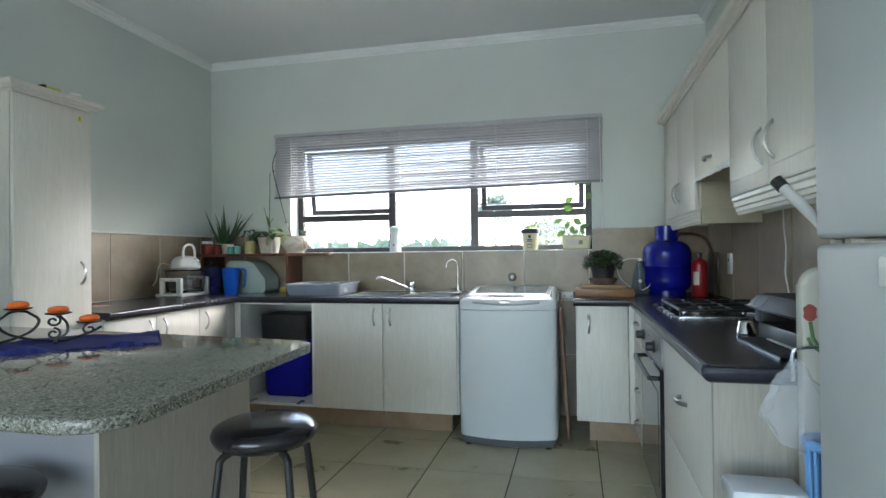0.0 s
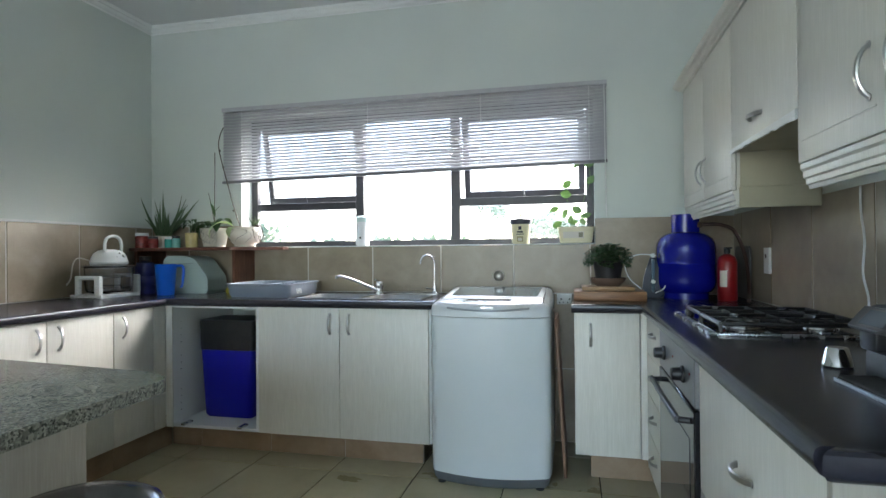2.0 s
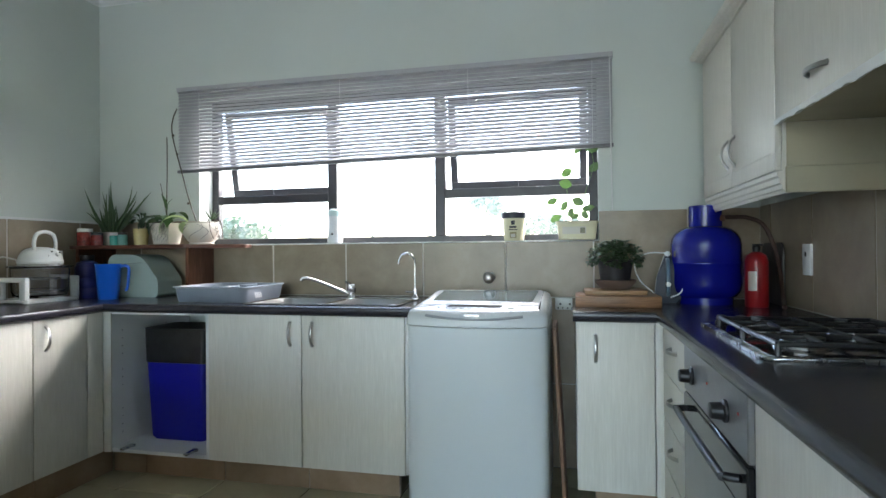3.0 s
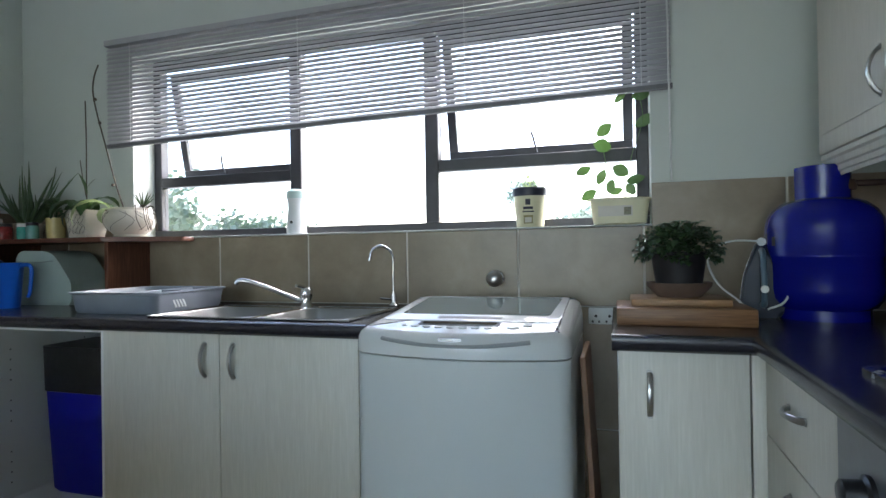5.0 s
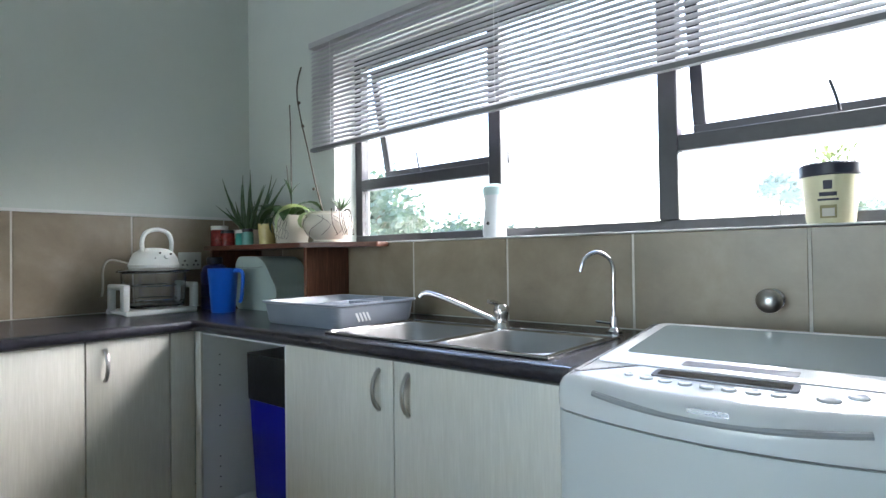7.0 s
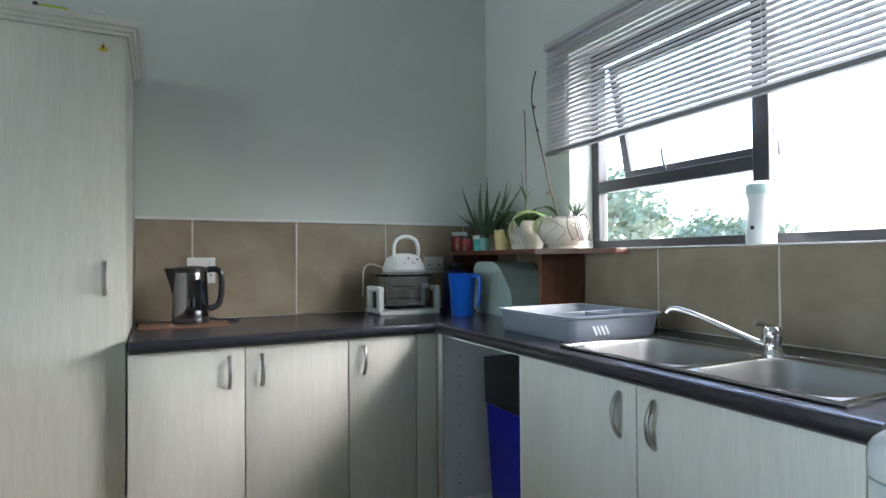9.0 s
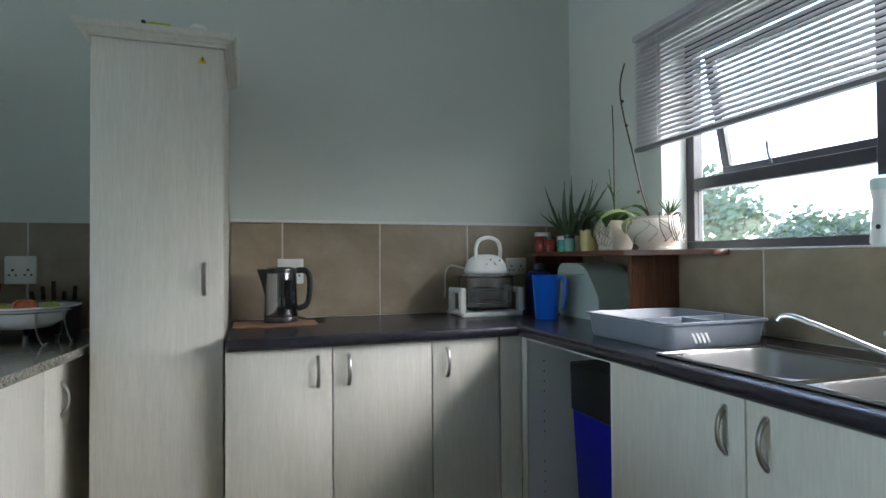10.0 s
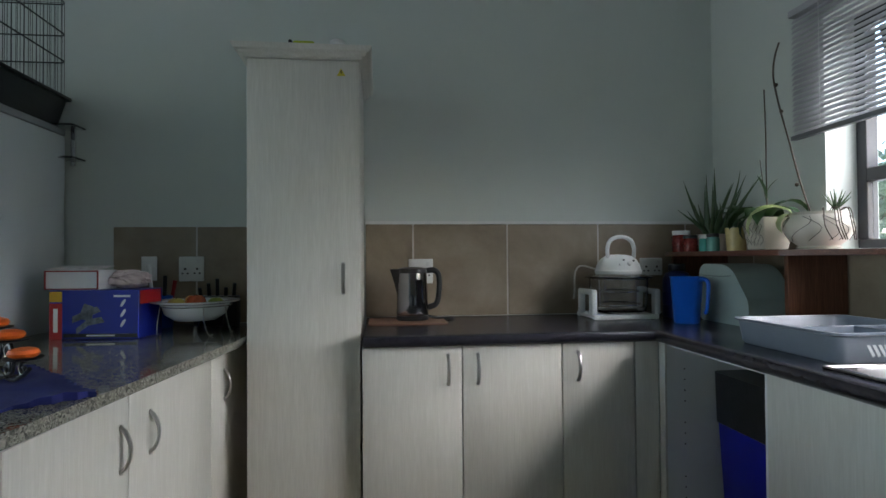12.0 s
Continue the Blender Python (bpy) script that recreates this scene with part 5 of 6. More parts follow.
part("cutlery_wall", box((rx0 + 0.25, (ry0 + ry1) / 2, ZT + 0.015), (rx1 - 0.03, (ry0 + ry1) / 2 + 0.006, ZT + 0.078), 0.002, 1), GREYRACK, dk)
for k in range(7):
    y = ry0 + 0.05 + k * 0.045
    part("plate_rib", box((rx0 + 0.03, y, ZT + 0.013), (rx0 + 0.24, y + 0.006, ZT + 0.05), 0.002, 1), GREYRACK, dk)
for k in range(4):
    b = box((-0.004, -0.0015, -0.02), (0.004, 0.0015, 0.02))
    bmesh.ops.transform(b, matrix=Matrix.Translation((rx1 - 0.0065, ry0 + 0.10 + 0.016 * k, ZT + 0.036)) @ Matrix.Rotation(radians(90), 4, "Z") @ Matrix.Rotation(radians(-28), 4, "Y"), verts=b.verts)
    part("slot", b, LIDGREY, dk)
yt = thing("corn_toy", "small yellow and green sponge beside the bread bin", "sponge", at=(-2.235, 3.80, ZT))
part("sponge", box((-0.03, -0.02, 0), (0.03, 0.02, 0.035), 0.008, 2), mottled("yellow_sponge", (0.5, 0.42, 0.06), 0.2, 60, 0.9), yt)

# ---- window sill things ----
SL = WZ0
sd = thing("soap_dispenser", "white and grey soap dispenser with a teal cap", "soap dispenser", at=(-1.428, 4.055, SL))
part("body", lathe([(0, 0), (0.042, 0), (0.045, 0.006), (0.042, 0.06), (0.036, 0.11), (0.037, 0.135), (0.042, 0.155), (0, 0.155)], n=28), LIDGREY, sd)
part("cap", lathe([(0.041, 0.1555), (0.044, 0.165), (0.042, 0.186), (0.026, 0.197), (0, 0.199)], n=28), mottled("teal_clear", (0.46, 0.60, 0.60), 0.05, 10, 0.15), sd)
part("emblem", lathe([(0, 0), (0.007, 0), (0.007, 0.001), (0, 0.001)], (0, -0.0425, 0.05), 12, m=Matrix.Rotation(radians(90), 4, "X")), BLACK, sd)
YEL = mottled("cream_yellow_plastic", (0.70, 0.66, 0.45), 0.05, 12, 0.4)
tb = thing("plastic_tub", "cream plastic tub planter with a dark rim", "tub", at=(-0.39, 4.045, SL))
part("body", lathe([(0, 0), (0.05, 0), (0.053, 0.004), (0.062, 0.115), (0.062, 0.128), (0, 0.128)], n=32), YEL, tb)
part("rim", lathe([(0.0635, 0.118), (0.068, 0.121), (0.068, 0.146), (0.064, 0.15), (0.058, 0.148), (0, 0.135)], n=32), mottled("dark_blue_rim", (0.02, 0.025, 0.045), 0.1, 10, 0.4), tb)
def curved_mark(r0, r1, z0, z1, a0, a1, n=8):
    """A label bent round a tapered tub."""
    b = bmesh.new()
    lo = [b.verts.new((r0 * math.cos(a0 + (a1 - a0) * k / n), r0 * math.sin(a0 + (a1 - a0) * k / n), z0)) for k in range(n + 1)]
    hi = [b.verts.new((r1 * math.cos(a0 + (a1 - a0) * k / n), r1 * math.sin(a0 + (a1 - a0) * k / n), z1)) for k in range(n + 1)]
    for k in range(n):
        b.faces.new((lo[k], lo[k + 1], hi[k + 1], hi[k]))
    return b


INK = material("dark_ink", (0.03, 0.03, 0.05), 0.5)
part("emblem", curved_mark(0.0604, 0.0617, 0.083, 0.105, radians(-99), radians(-81)), INK, tb)
part("lettering", curved_mark(0.0592, 0.0599, 0.066, 0.076, radians(-108), radians(-72)), INK, tb)
part("lettering", curved_mark(0.0584, 0.0588, 0.055, 0.060, radians(-112), radians(-68)), INK, tb)
part("label_panel", curved_mark(0.0557, 0.0577, 0.012, 0.044, radians(-108), radians(-72)), mottled("label_brown", (0.30, 0.26, 0.12), 0.1, 20, 0.5), tb)
part("label_panel", curved_mark(0.0564, 0.0579, 0.016, 0.036, radians(-103), radians(-77)), CREAM, tb)
b = bmesh.new()
for k in range(90):
    h, r = rng.uniform(0, 6.28), rng.uniform(0, 0.065)
    leaf(b, (r * math.cos(h), r * math.sin(h), 0.135 + rng.uniform(0, 0.055)), h + rng.uniform(-1, 1), rng.uniform(0.02, 0.035), 0.009, rng.uniform(0.3, 1.2), 0.8, seg=2)
tagged(part("sprout", b, LEAFL, tb), kind="stuff")
yp = thing("tub_planter", "yellow margarine tub planted with young seedlings", "planter", at=(-0.06, 4.05, SL))
part("body", tapered(0.092, 0.045, 0.105, 0.052, 0, 0.095, 0.02), YEL, yp)
part("rim", prism(round_poly([(-0.11, -0.056), (0.11, -0.056), (0.11, 0.056), (-0.11, 0.056)], 0.025), 0.088, 0.0955, 0.002, 1), YEL, yp)
part("soil", prism(round_poly([(-0.098, -0.045), (0.098, -0.045), (0.098, 0.045), (-0.098, 0.045)], 0.02), 0.0957, 0.099, 0.001, 1), SOIL, yp)
part("label", box((-0.075, -0.0525, 0.03), (0.045, -0.0505, 0.068)), CREAM, yp)
part("barcode", box((0.015, -0.0532, 0.034), (0.04, -0.0526, 0.062)), mottled("grey_print", (0.25, 0.24, 0.16), 0.3, 200, 0.5), yp)
b, lv = bmesh.new(), bmesh.new()


def broad_leaf(m, at, ang, length, width, tip_y):
    """An upright oval leaf that hangs about the pane."""
    p, d = Vector(at), Vector((math.cos(ang), tip_y, math.sin(ang))).normalized()
    s = Vector((-math.sin(ang), 0.15, math.cos(ang)))
    rows = []
    for k in range(7):
        t = k / 6
        w = width * 0.5 * math.sin(math.pi * (0.04 + 0.95 * t)) ** 0.75
        c = p + d * (t - 0.5) * length
        rows.append([m.verts.new(c + s * w + Vector((0, -0.15 * w, 0))), m.verts.new(c), m.verts.new(c - s * w + Vector((0, -0.15 * w, 0)))])
    for r, q in zip(rows, rows[1:]):
        m.faces.new((r[0], r[1], q[1], q[0]))
        m.faces.new((r[1], r[2], q[2], q[1]))


for pts in ([(0.02, 0, 0.097), (0.045, -0.005, 0.25), (0.085, -0.015, 0.38), (0.07, -0.012, 0.50)], [(-0.02, 0, 0.097), (-0.04, -0.005, 0.20), (-0.055, -0.012, 0.30), (-0.045, -0.012, 0.37)], [(-0.05, 0, 0.097), (-0.08, -0.01, 0.14), (-0.12, -0.014, 0.20)], [(0.04, 0, 0.097), (0.05, -0.008, 0.14), (0.06, -0.01, 0.18)]):
    tube(smooth_path(pts), 0.0014, 6, b)
for lx, lz, ang, ln, wd in ((0.083, 0.475, 0.1, 0.07, 0.045), (0.094, 0.38, 0.5, 0.08, 0.042), (0.008, 0.47, 0.7, 0.05, 0.028), (-0.05, 0.355, 0.6, 0.066, 0.046), (-0.058, 0.295, 2.9, 0.066, 0.05), (-0.126, 0.205, 0.4, 0.06, 0.036),
                            (-0.063, 0.18, 1.1, 0.06, 0.036), (0.005, 0.20, 2.6, 0.066, 0.048), (0.058, 0.165, 0.2, 0.068, 0.036), (-0.03, 0.145, 1.3, 0.055, 0.034), (-0.108, 0.115, 0.5, 0.066, 0.04), (0.04, 0.13, 2.2, 0.05, 0.035), (-0.01, 0.125, 0.3, 0.05, 0.03)):
    broad_leaf(lv, (lx, rng.uniform(-0.02, 0.0), lz), ang, ln, wd, rng.uniform(-0.4, 0.2))
part("stems", b, LEAFG, yp)
part("leaves", lv, LEAFG, yp)

# ---- worktop right of the washing machine ----
cb = thing("chopping_board", "thick warm wooden chopping board", "chopping board", at=(0.10, 3.61, ZT))
part("slab", box((-0.175, -0.12, 0), (0.175, 0.12, 0.048), 0.004, 2), BOARD, cb)
cb2 = thing("chopping_board", "smaller pale wooden chopping board", "chopping board", at=(0.10, 3.63, ZT + 0.0485))
part("slab", box((-0.135, -0.09, 0), (0.125, 0.09, 0.02), 0.004, 2), wood_foil("pale_board", (0.27, 0.15, 0.07), (0.40, 0.24, 0.12), 0.5, "x"), cb2)
hp = thing("herb_pot", "bushy green herb in a dark pot on a saucer", "plant", at=(0.10, 3.64, ZT + 0.069))
part("saucer", lathe([(0, 0), (0.06, 0), (0.088, 0.03), (0.09, 0.042), (0.084, 0.042), (0.07, 0.012), (0, 0.01)], n=32), TERRA, hp)
part("pot", lathe([(0, 0.0105), (0.06, 0.0105), (0.076, 0.125), (0.078, 0.13), (0.07, 0.13), (0, 0.12)], n=32), mottled("dark_pot", (0.014, 0.013, 0.015), 0.2, 20, 0.5), hp)
b = bmesh.new()
for k in range(760):
    h, e = rng.uniform(0, 6.28), rng.uniform(-0.6, 1.5)
    r = rng.uniform(0.55, 1.0) ** 0.6
    p = Vector((0.112 * r * math.cos(e) * math.cos(h), 0.10 * r * math.cos(e) * math.sin(h), 0.142 + 0.062 * r * math.sin(e) + 0.015 * math.sin(5 * h)))
    leaf(b, p, h + rng.uniform(-0.8, 0.8), rng.uniform(0.018, 0.036), rng.uniform(0.014, 0.024), rng.uniform(-0.5, 0.7), 0.8, seg=2)
tagged(part("foliage", b, LEAF, hp), kind="stuff")
ir = thing("steam_iron", "dark teal and white steam iron stood on its heel", "iron", at=(0.335, 3.74, ZT), rz=-6)
sole = round_poly([(-0.06, 0.0), (0.06, 0.0), (0.045, 0.12), (0.0, 0.255), (-0.045, 0.12)], [0.02, 0.02, 0.05, 0.015, 0.05])
UPM = Matrix(((1, 0, 0, 0), (0, 0, -1, 0), (0, 1, 0, 0), (0, 0, 0, 1)))
part("soleplate", prism(sole, -0.034, -0.028, 0.001, 1, m=UPM), STEEL, ir)
part("body", prism([(p[0] * 0.985, p[1] * 0.985 + 0.002) for p in sole], -0.0275, 0.03, 0.012, 3, m=UPM), mottled("dark_teal_plastic", (0.006, 0.014, 0.032), 0.1, 10, 0.5), ir)
part("handle", tube(smooth_path([(0, -0.03, 0.04), (0, -0.075, 0.05), (0, -0.082, 0.12), (0, -0.06, 0.185), (0, -0.03, 0.2)]), 0.0085, 12), mottled("pale_blue_plastic", (0.10, 0.16, 0.21), 0.05, 10, 0.3), ir)
part("dial", lathe([(0.011, 0), (0.010, 0.006), (0, 0.007)], (0, -0.0915, 0.09), 18, m=Matrix.Rotation(radians(90), 4, "X")), WHITE, ir)
part("tank_mark", lathe([(0.012, 0), (0.012, 0.003), (0, 0.004)], (0, -0.031, 0.225), 18, m=Matrix.Rotation(radians(90), 4, "X")), CARCASS, ir)
part("cord", tube(smooth_path([(0.01, -0.06, 0.03), (0.055, -0.07, 0.06), (0.075, -0.05, 0.15), (0.05, 0.02, 0.21), (-0.03, 0.06, 0.23), (-0.10, 0.08, 0.22), (-0.14, 0.03, 0.17), (-0.115, -0.03, 0.10), (-0.06, -0.07, 0.05), (-0.035, -0.09, 0.006)]), 0.0032, 8), CARCASS, ir)
gb = thing("gas_bottle", "deep blue steel gas bottle with a collar", "gas bottle", at=(0.50, 3.75, ZT))
part("foot_ring", lathe([(0.105, 0), (0.112, 0), (0.112, 0.03), (0.105, 0.03), (0.105, 0)], n=36), BLUEGAS, gb)
part("body", lathe([(0.0, 0.02), (0.09, 0.022), (0.125, 0.036), (0.142, 0.06), (0.147, 0.09), (0.147, 0.177), (0.1485, 0.179), (0.1485, 0.185), (0.147, 0.187), (0.147, 0.262), (0.143, 0.288), (0.13, 0.312), (0.105, 0.334), (0.07, 0.346), (0.03, 0.349), (0, 0.35)], n=48), BLUEGAS, gb)
b = bmesh.new()
for a0, a1 in ((0.3, 2.6), (3.1, 5.9)):
    n = 16
    rows = []
    for k in range(n + 1):
        a = a0 + (a1 - a0) * k / n
        rows.append([b.verts.new((r * math.cos(a), r * math.sin(a), z)) for r, z in ((0.066, 0.338), (0.070, 0.338), (0.070, 0.438), (0.064, 0.440))])
    for p, q in zip(rows, rows[1:]):
        for i in range(4):
            b.faces.new((p[i], q[i], q[(i + 1) % 4], p[(i + 1) % 4]))
    b.faces.new(rows[0])
    b.faces.new(rows[-1])
part("collar", b, BLUEGAS, gb)
part("valve", lathe([(0.02, 0.349), (0.02, 0.38), (0.012, 0.385), (0.012, 0.405), (0, 0.405)], n=16), mottled("brass", (0.45, 0.32, 0.12), 0.1, 20, 0.35, metal=1.0), gb)
part("label", curved_mark(0.1466, 0.1466, 0.205, 0.245, radians(-168), radians(-140)), WHITE, gb)
part("label_print", curved_mark(0.147, 0.147, 0.212, 0.238, radians(-164), radians(-158)), INK, gb)
part("regulator", lathe([(0.028, 0), (0.03, 0.01), (0.026, 0.028), (0, 0.03)], (0.05, -0.02, 0.368), 18), mottled("bronze_regulator", (0.10, 0.055, 0.035), 0.2, 20, 0.5), gb)
part("hose", tube(smooth_path([(0.02, -0.01, 0.385), (0.10, -0.03, 0.385), (0.17, -0.03, 0.38), (0.235, -0.03, 0.34), (0.275, -0.06, 0.2), (0.26, -0.16, 0.05), (0.22, -0.3, 0.012)]), 0.0095, 10), mottled("brown_hose", (0.06, 0.03, 0.022), 0.2, 20, 0.5), gb)
ex = thing("fire_extinguisher", "small red fire extinguisher with a pale label", "fire extinguisher", at=(0.665, 3.60, ZT))
part("body", lathe([(0, 0), (0.042, 0), (0.045, 0.006), (0.045, 0.19), (0.038, 0.215), (0.018, 0.23), (0, 0.232)], n=30), RED, ex)
part("valve", lathe([(0.014, 0.231), (0.016, 0.25), (0.01, 0.262), (0, 0.264)], n=16), BLACK, ex)
part("lever", box((-0.012, -0.05, 0.255), (0.012, 0.02, 0.264), 0.003, 1), BLACK, ex)
part("label", curved_mark(0.0456, 0.0456, 0.07, 0.15, radians(-150), radians(-105)), CREAM, ex)
ty = thing("baking_tray", "dark rounded tray propped against the wall", "tray", at=(0.785, 3.78, ZT), rz=-90)
part("plate", prism(round_poly([(-0.13, 0), (0.13, 0), (0.13, 0.27), (-0.13, 0.27)], 0.03), -0.004, 0.004, 0.002, 1, m=UPM), mottled("dark_tray", (0.05, 0.045, 0.045), 0.2, 15, 0.35), ty)
pl = thing("wooden_board", "long brown wooden board leaning beside the washing machine", "board", at=(-0.125, 3.45, 0))
b = box((-0.008, 0.0, 0.0), (0.008, 0.30, 0.80), 0.003, 1)
bmesh.ops.transform(b, matrix=Matrix.Rotation(radians(-3), 4, "Y"), verts=b.verts)
part("plank", b, wood_foil("brown_board", (0.18, 0.09, 0.05), (0.30, 0.17, 0.10), 0.5), pl)
wc = thing("white_cable", "thin white cable hanging down the tiles", "cable")
part("cord", tube(smooth_path([(0.792, 2.56, 1.33), (0.793, 2.56, 1.25), (0.793, 2.54, 1.16), (0.792, 2.55, 1.06), (0.793, 2.52, 0.98), (0.79, 2.53, ZT + 0.004)]), 0.0035, 8), CARCASS, wc)

# ---- printer ----
pr = thing("printer", "black multifunction printer with its paper tray out", "printer", at=(0.625, 1.63, ZT), rz=-88)
pr.scale = (1, 1, 0.92)
part("lower_case", box((-0.21, -0.14, 0), (0.21, 0.15, 0.06), 0.008, 2), BLACK, pr)
part("side", box((-0.21, -0.15, 0.0602), (-0.15, 0.15, 0.125), 0.008, 2), BLACK, pr)
part("side", box((0.15, -0.15, 0.0602), (0.21, 0.15, 0.125), 0.008, 2), BLACK, pr)
part("back", box((-0.1499, 0.02, 0.0602), (0.1499, 0.15, 0.125), 0.004, 1), BLACK, pr)
part("lid", box((-0.213, -0.13, 0.1255), (0.213, 0.155, 0.155), 0.01, 2), mottled("printer_lid", (0.014, 0.014, 0.016), 0.2, 20, 0.55), pr)
b = box((-0.205, -0.055, 0), (0.205, 0.0, 0.012), 0.003, 1)
bmesh.ops.transform(b, matrix=Matrix.Translation((0, -0.13, 0.147)) @ Matrix.Rotation(radians(52), 4, "X"), verts=b.verts)
cp = part("control_panel", b, BLACK, pr)
b = box((-0.17, -0.045, 0.0125), (-0.09, -0.01, 0.0135))
bmesh.ops.transform(b, matrix=Matrix.Translation((0, -0.13, 0.147)) @ Matrix.Rotation(radians(52), 4, "X"), verts=b.verts)
part("screen", b, material("lcd_grey", (0.10, 0.12, 0.14), 0.2), cp)
part("paper_tray", box((-0.16, -0.21, 0.004), (0.16, -0.142, 0.014), 0.003, 1), mottled("matt_black_plastic", (0.012, 0.012, 0.013), 0.2, 20, 0.7), pr)
part("paper", box((-0.105, -0.152, 0.0145), (0.105, 0.01, 0.017)), WHITE, pr)
part("tray_edge", box((-0.165, -0.214, 0.0), (0.165, -0.2105, 0.008), 0.001, 1), GREYRACK, pr)
pp = thing("paper_sheets", "white sheets of paper on the printer", "paper", at=(0.70, 1.60, ZT + 0.1432), rz=-80)
part("sheet", box((-0.12, -0.02, 0), (0.12, 0.07, 0.004), 0.001, 1), WHITE, pp)
eg = thing("steel_cup", "small shiny steel cup beside the printer", "cup", at=(0.47, 1.93, ZT))
part("cup", lathe([(0, 0), (0.027, 0), (0.03, 0.004), (0.021, 0.04), (0.019, 0.042), (0, 0.042)], n=24), CHROME, eg)

# ---- between worktop and fridge ----
ib = thing("ironing_board", "folded ironing board in a tulip-print cream cover", "ironing board", at=(0.475, 1.318, 0))
board = round_poly([(-0.06, 0.0), (0.30, 0.0), (0.30, 1.12), (-0.06, 1.12)], [0.03, 0.03, 0.04, 0.04])
part("cover", prism(board, -0.018, 0.018, 0.014, 3, m=UPM), mottled("cream_cover", (0.54, 0.53, 0.46), 0.04, 12, 0.8), ib)
for (x, z) in ((-0.045, 1.02), (0.0, 1.005), (-0.03, 0.66), (-0.005, 0.86)):
    fl_ = bmesh.new()
    prism([(x + 0.016 * math.cos(a) * (1.0 if k % 2 else 0.75), z + 0.02 * math.sin(a)) for k, a in enumerate([2 * math.pi * i / 12 for i in range(12)])], 0.0183, 0.0188, bm=fl_, m=UPM)
    part("tulip_print", fl_, mottled("faded_red_print", (0.32, 0.07, 0.06), 0.2, 40, 0.8), ib)
for (x0, z0, x1, z1) in ((-0.02, 0.93, -0.045, 1.00), (-0.02, 0.93, 0.0, 0.985), (-0.02, 0.93, -0.05, 0.965), (-0.02, 0.93, 0.03, 0.96), (-0.03, 0.57, -0.03, 0.64), (-0.03, 0.57, -0.052, 0.62)):
    part("leaf_print", tube([(x0, -0.0186, z0), ((x0 + x1) / 2 - 0.008, -0.0186, (z0 + z1) / 2), (x1, -0.0186, z1)], 0.004, 5), mottled("faded_green_print", (0.12, 0.22, 0.10), 0.2, 40, 0.8), ib)
part("hook", tube(smooth_path([(-0.035, -0.02, 0.945), (-0.07, -0.03, 0.942), (-0.085, -0.03, 0.93), (-0.085, -0.03, 0.87)]), 0.004, 8), CHROME, ib)
po = thing("broom_handle", "grey telescopic pole with a black end cap", "pole", at=(0.0, 0.0, 0))
tip = Vector((0.376, 1.33, 1.319))
far = Vector((0.46, 1.235, 1.18))
part("pole", tube([tip + (far - tip) * 0.12, far], 0.012, 12), mottled("pale_grey_pole", (0.5, 0.5, 0.48), 0.1, 40, 0.45), po)
part("end_cap", tube([tip, tip + (far - tip) * 0.14], 0.0145, 12), BLACK, po)
part("lower_pole", tube([far, Vector((0.50, 1.215, 0.0))], 0.012, 10), mottled("pale_grey_pole_low", (0.5, 0.5, 0.48), 0.1, 40, 0.45), po)


def crumpled(name, label, at, size, seed, mat):
    t = thing(name, label, "plastic bag", at=at)
    b = bmesh.new()
    bmesh.ops.create_icosphere(b, subdivisions=4, radius=1)
    for v in b.verts:
        n1 = noise.noise(v.co * 1.7 + Vector((seed, 0, 0))) * 0.35 + noise.noise(v.co * 4.5 + Vector((0, seed, 0))) * 0.16
        s = 1 + n1
        v.co = Vector((v.co.x * size[0] * s, v.co.y * size[1] * s, v.co.z * size[2] * s))
    low = min(v.co.z for v in b.verts)
    for v in b.verts:
        v.co.z -= low
    part("bag", b, mat, t)
    return t


FILM = material("clear_film", (0.72, 0.75, 0.79), 0.08, 0.0, Alpha=0.19)
bg = thing("plastic_bag", "crinkled clear plastic bag hanging from a hook", "plastic bag", at=(0.392, 1.255, 0.725))
bg.scale = (0.8, 0.85, 0.82)
b = bmesh.new()
bmesh.ops.create_icosphere(b, subdivisions=4, radius=1)
for v in b.verts:
    n1 = noise.noise(v.co * 2.2) * 0.35 + abs(noise.noise(v.co * 4.5)) * 0.4
    taper = 0.35 + 0.65 * min(1, (1 - v.co.z) / 1.3)
    v.co = Vector((v.co.x * 0.085 * taper * (1 + n1) - 0.015 * v.co.z, v.co.y * 0.04 * taper * (1 + n1), 0.125 + v.co.z * 0.12 * (1 + 0.2 * n1)))
part("film", b, FILM, bg)


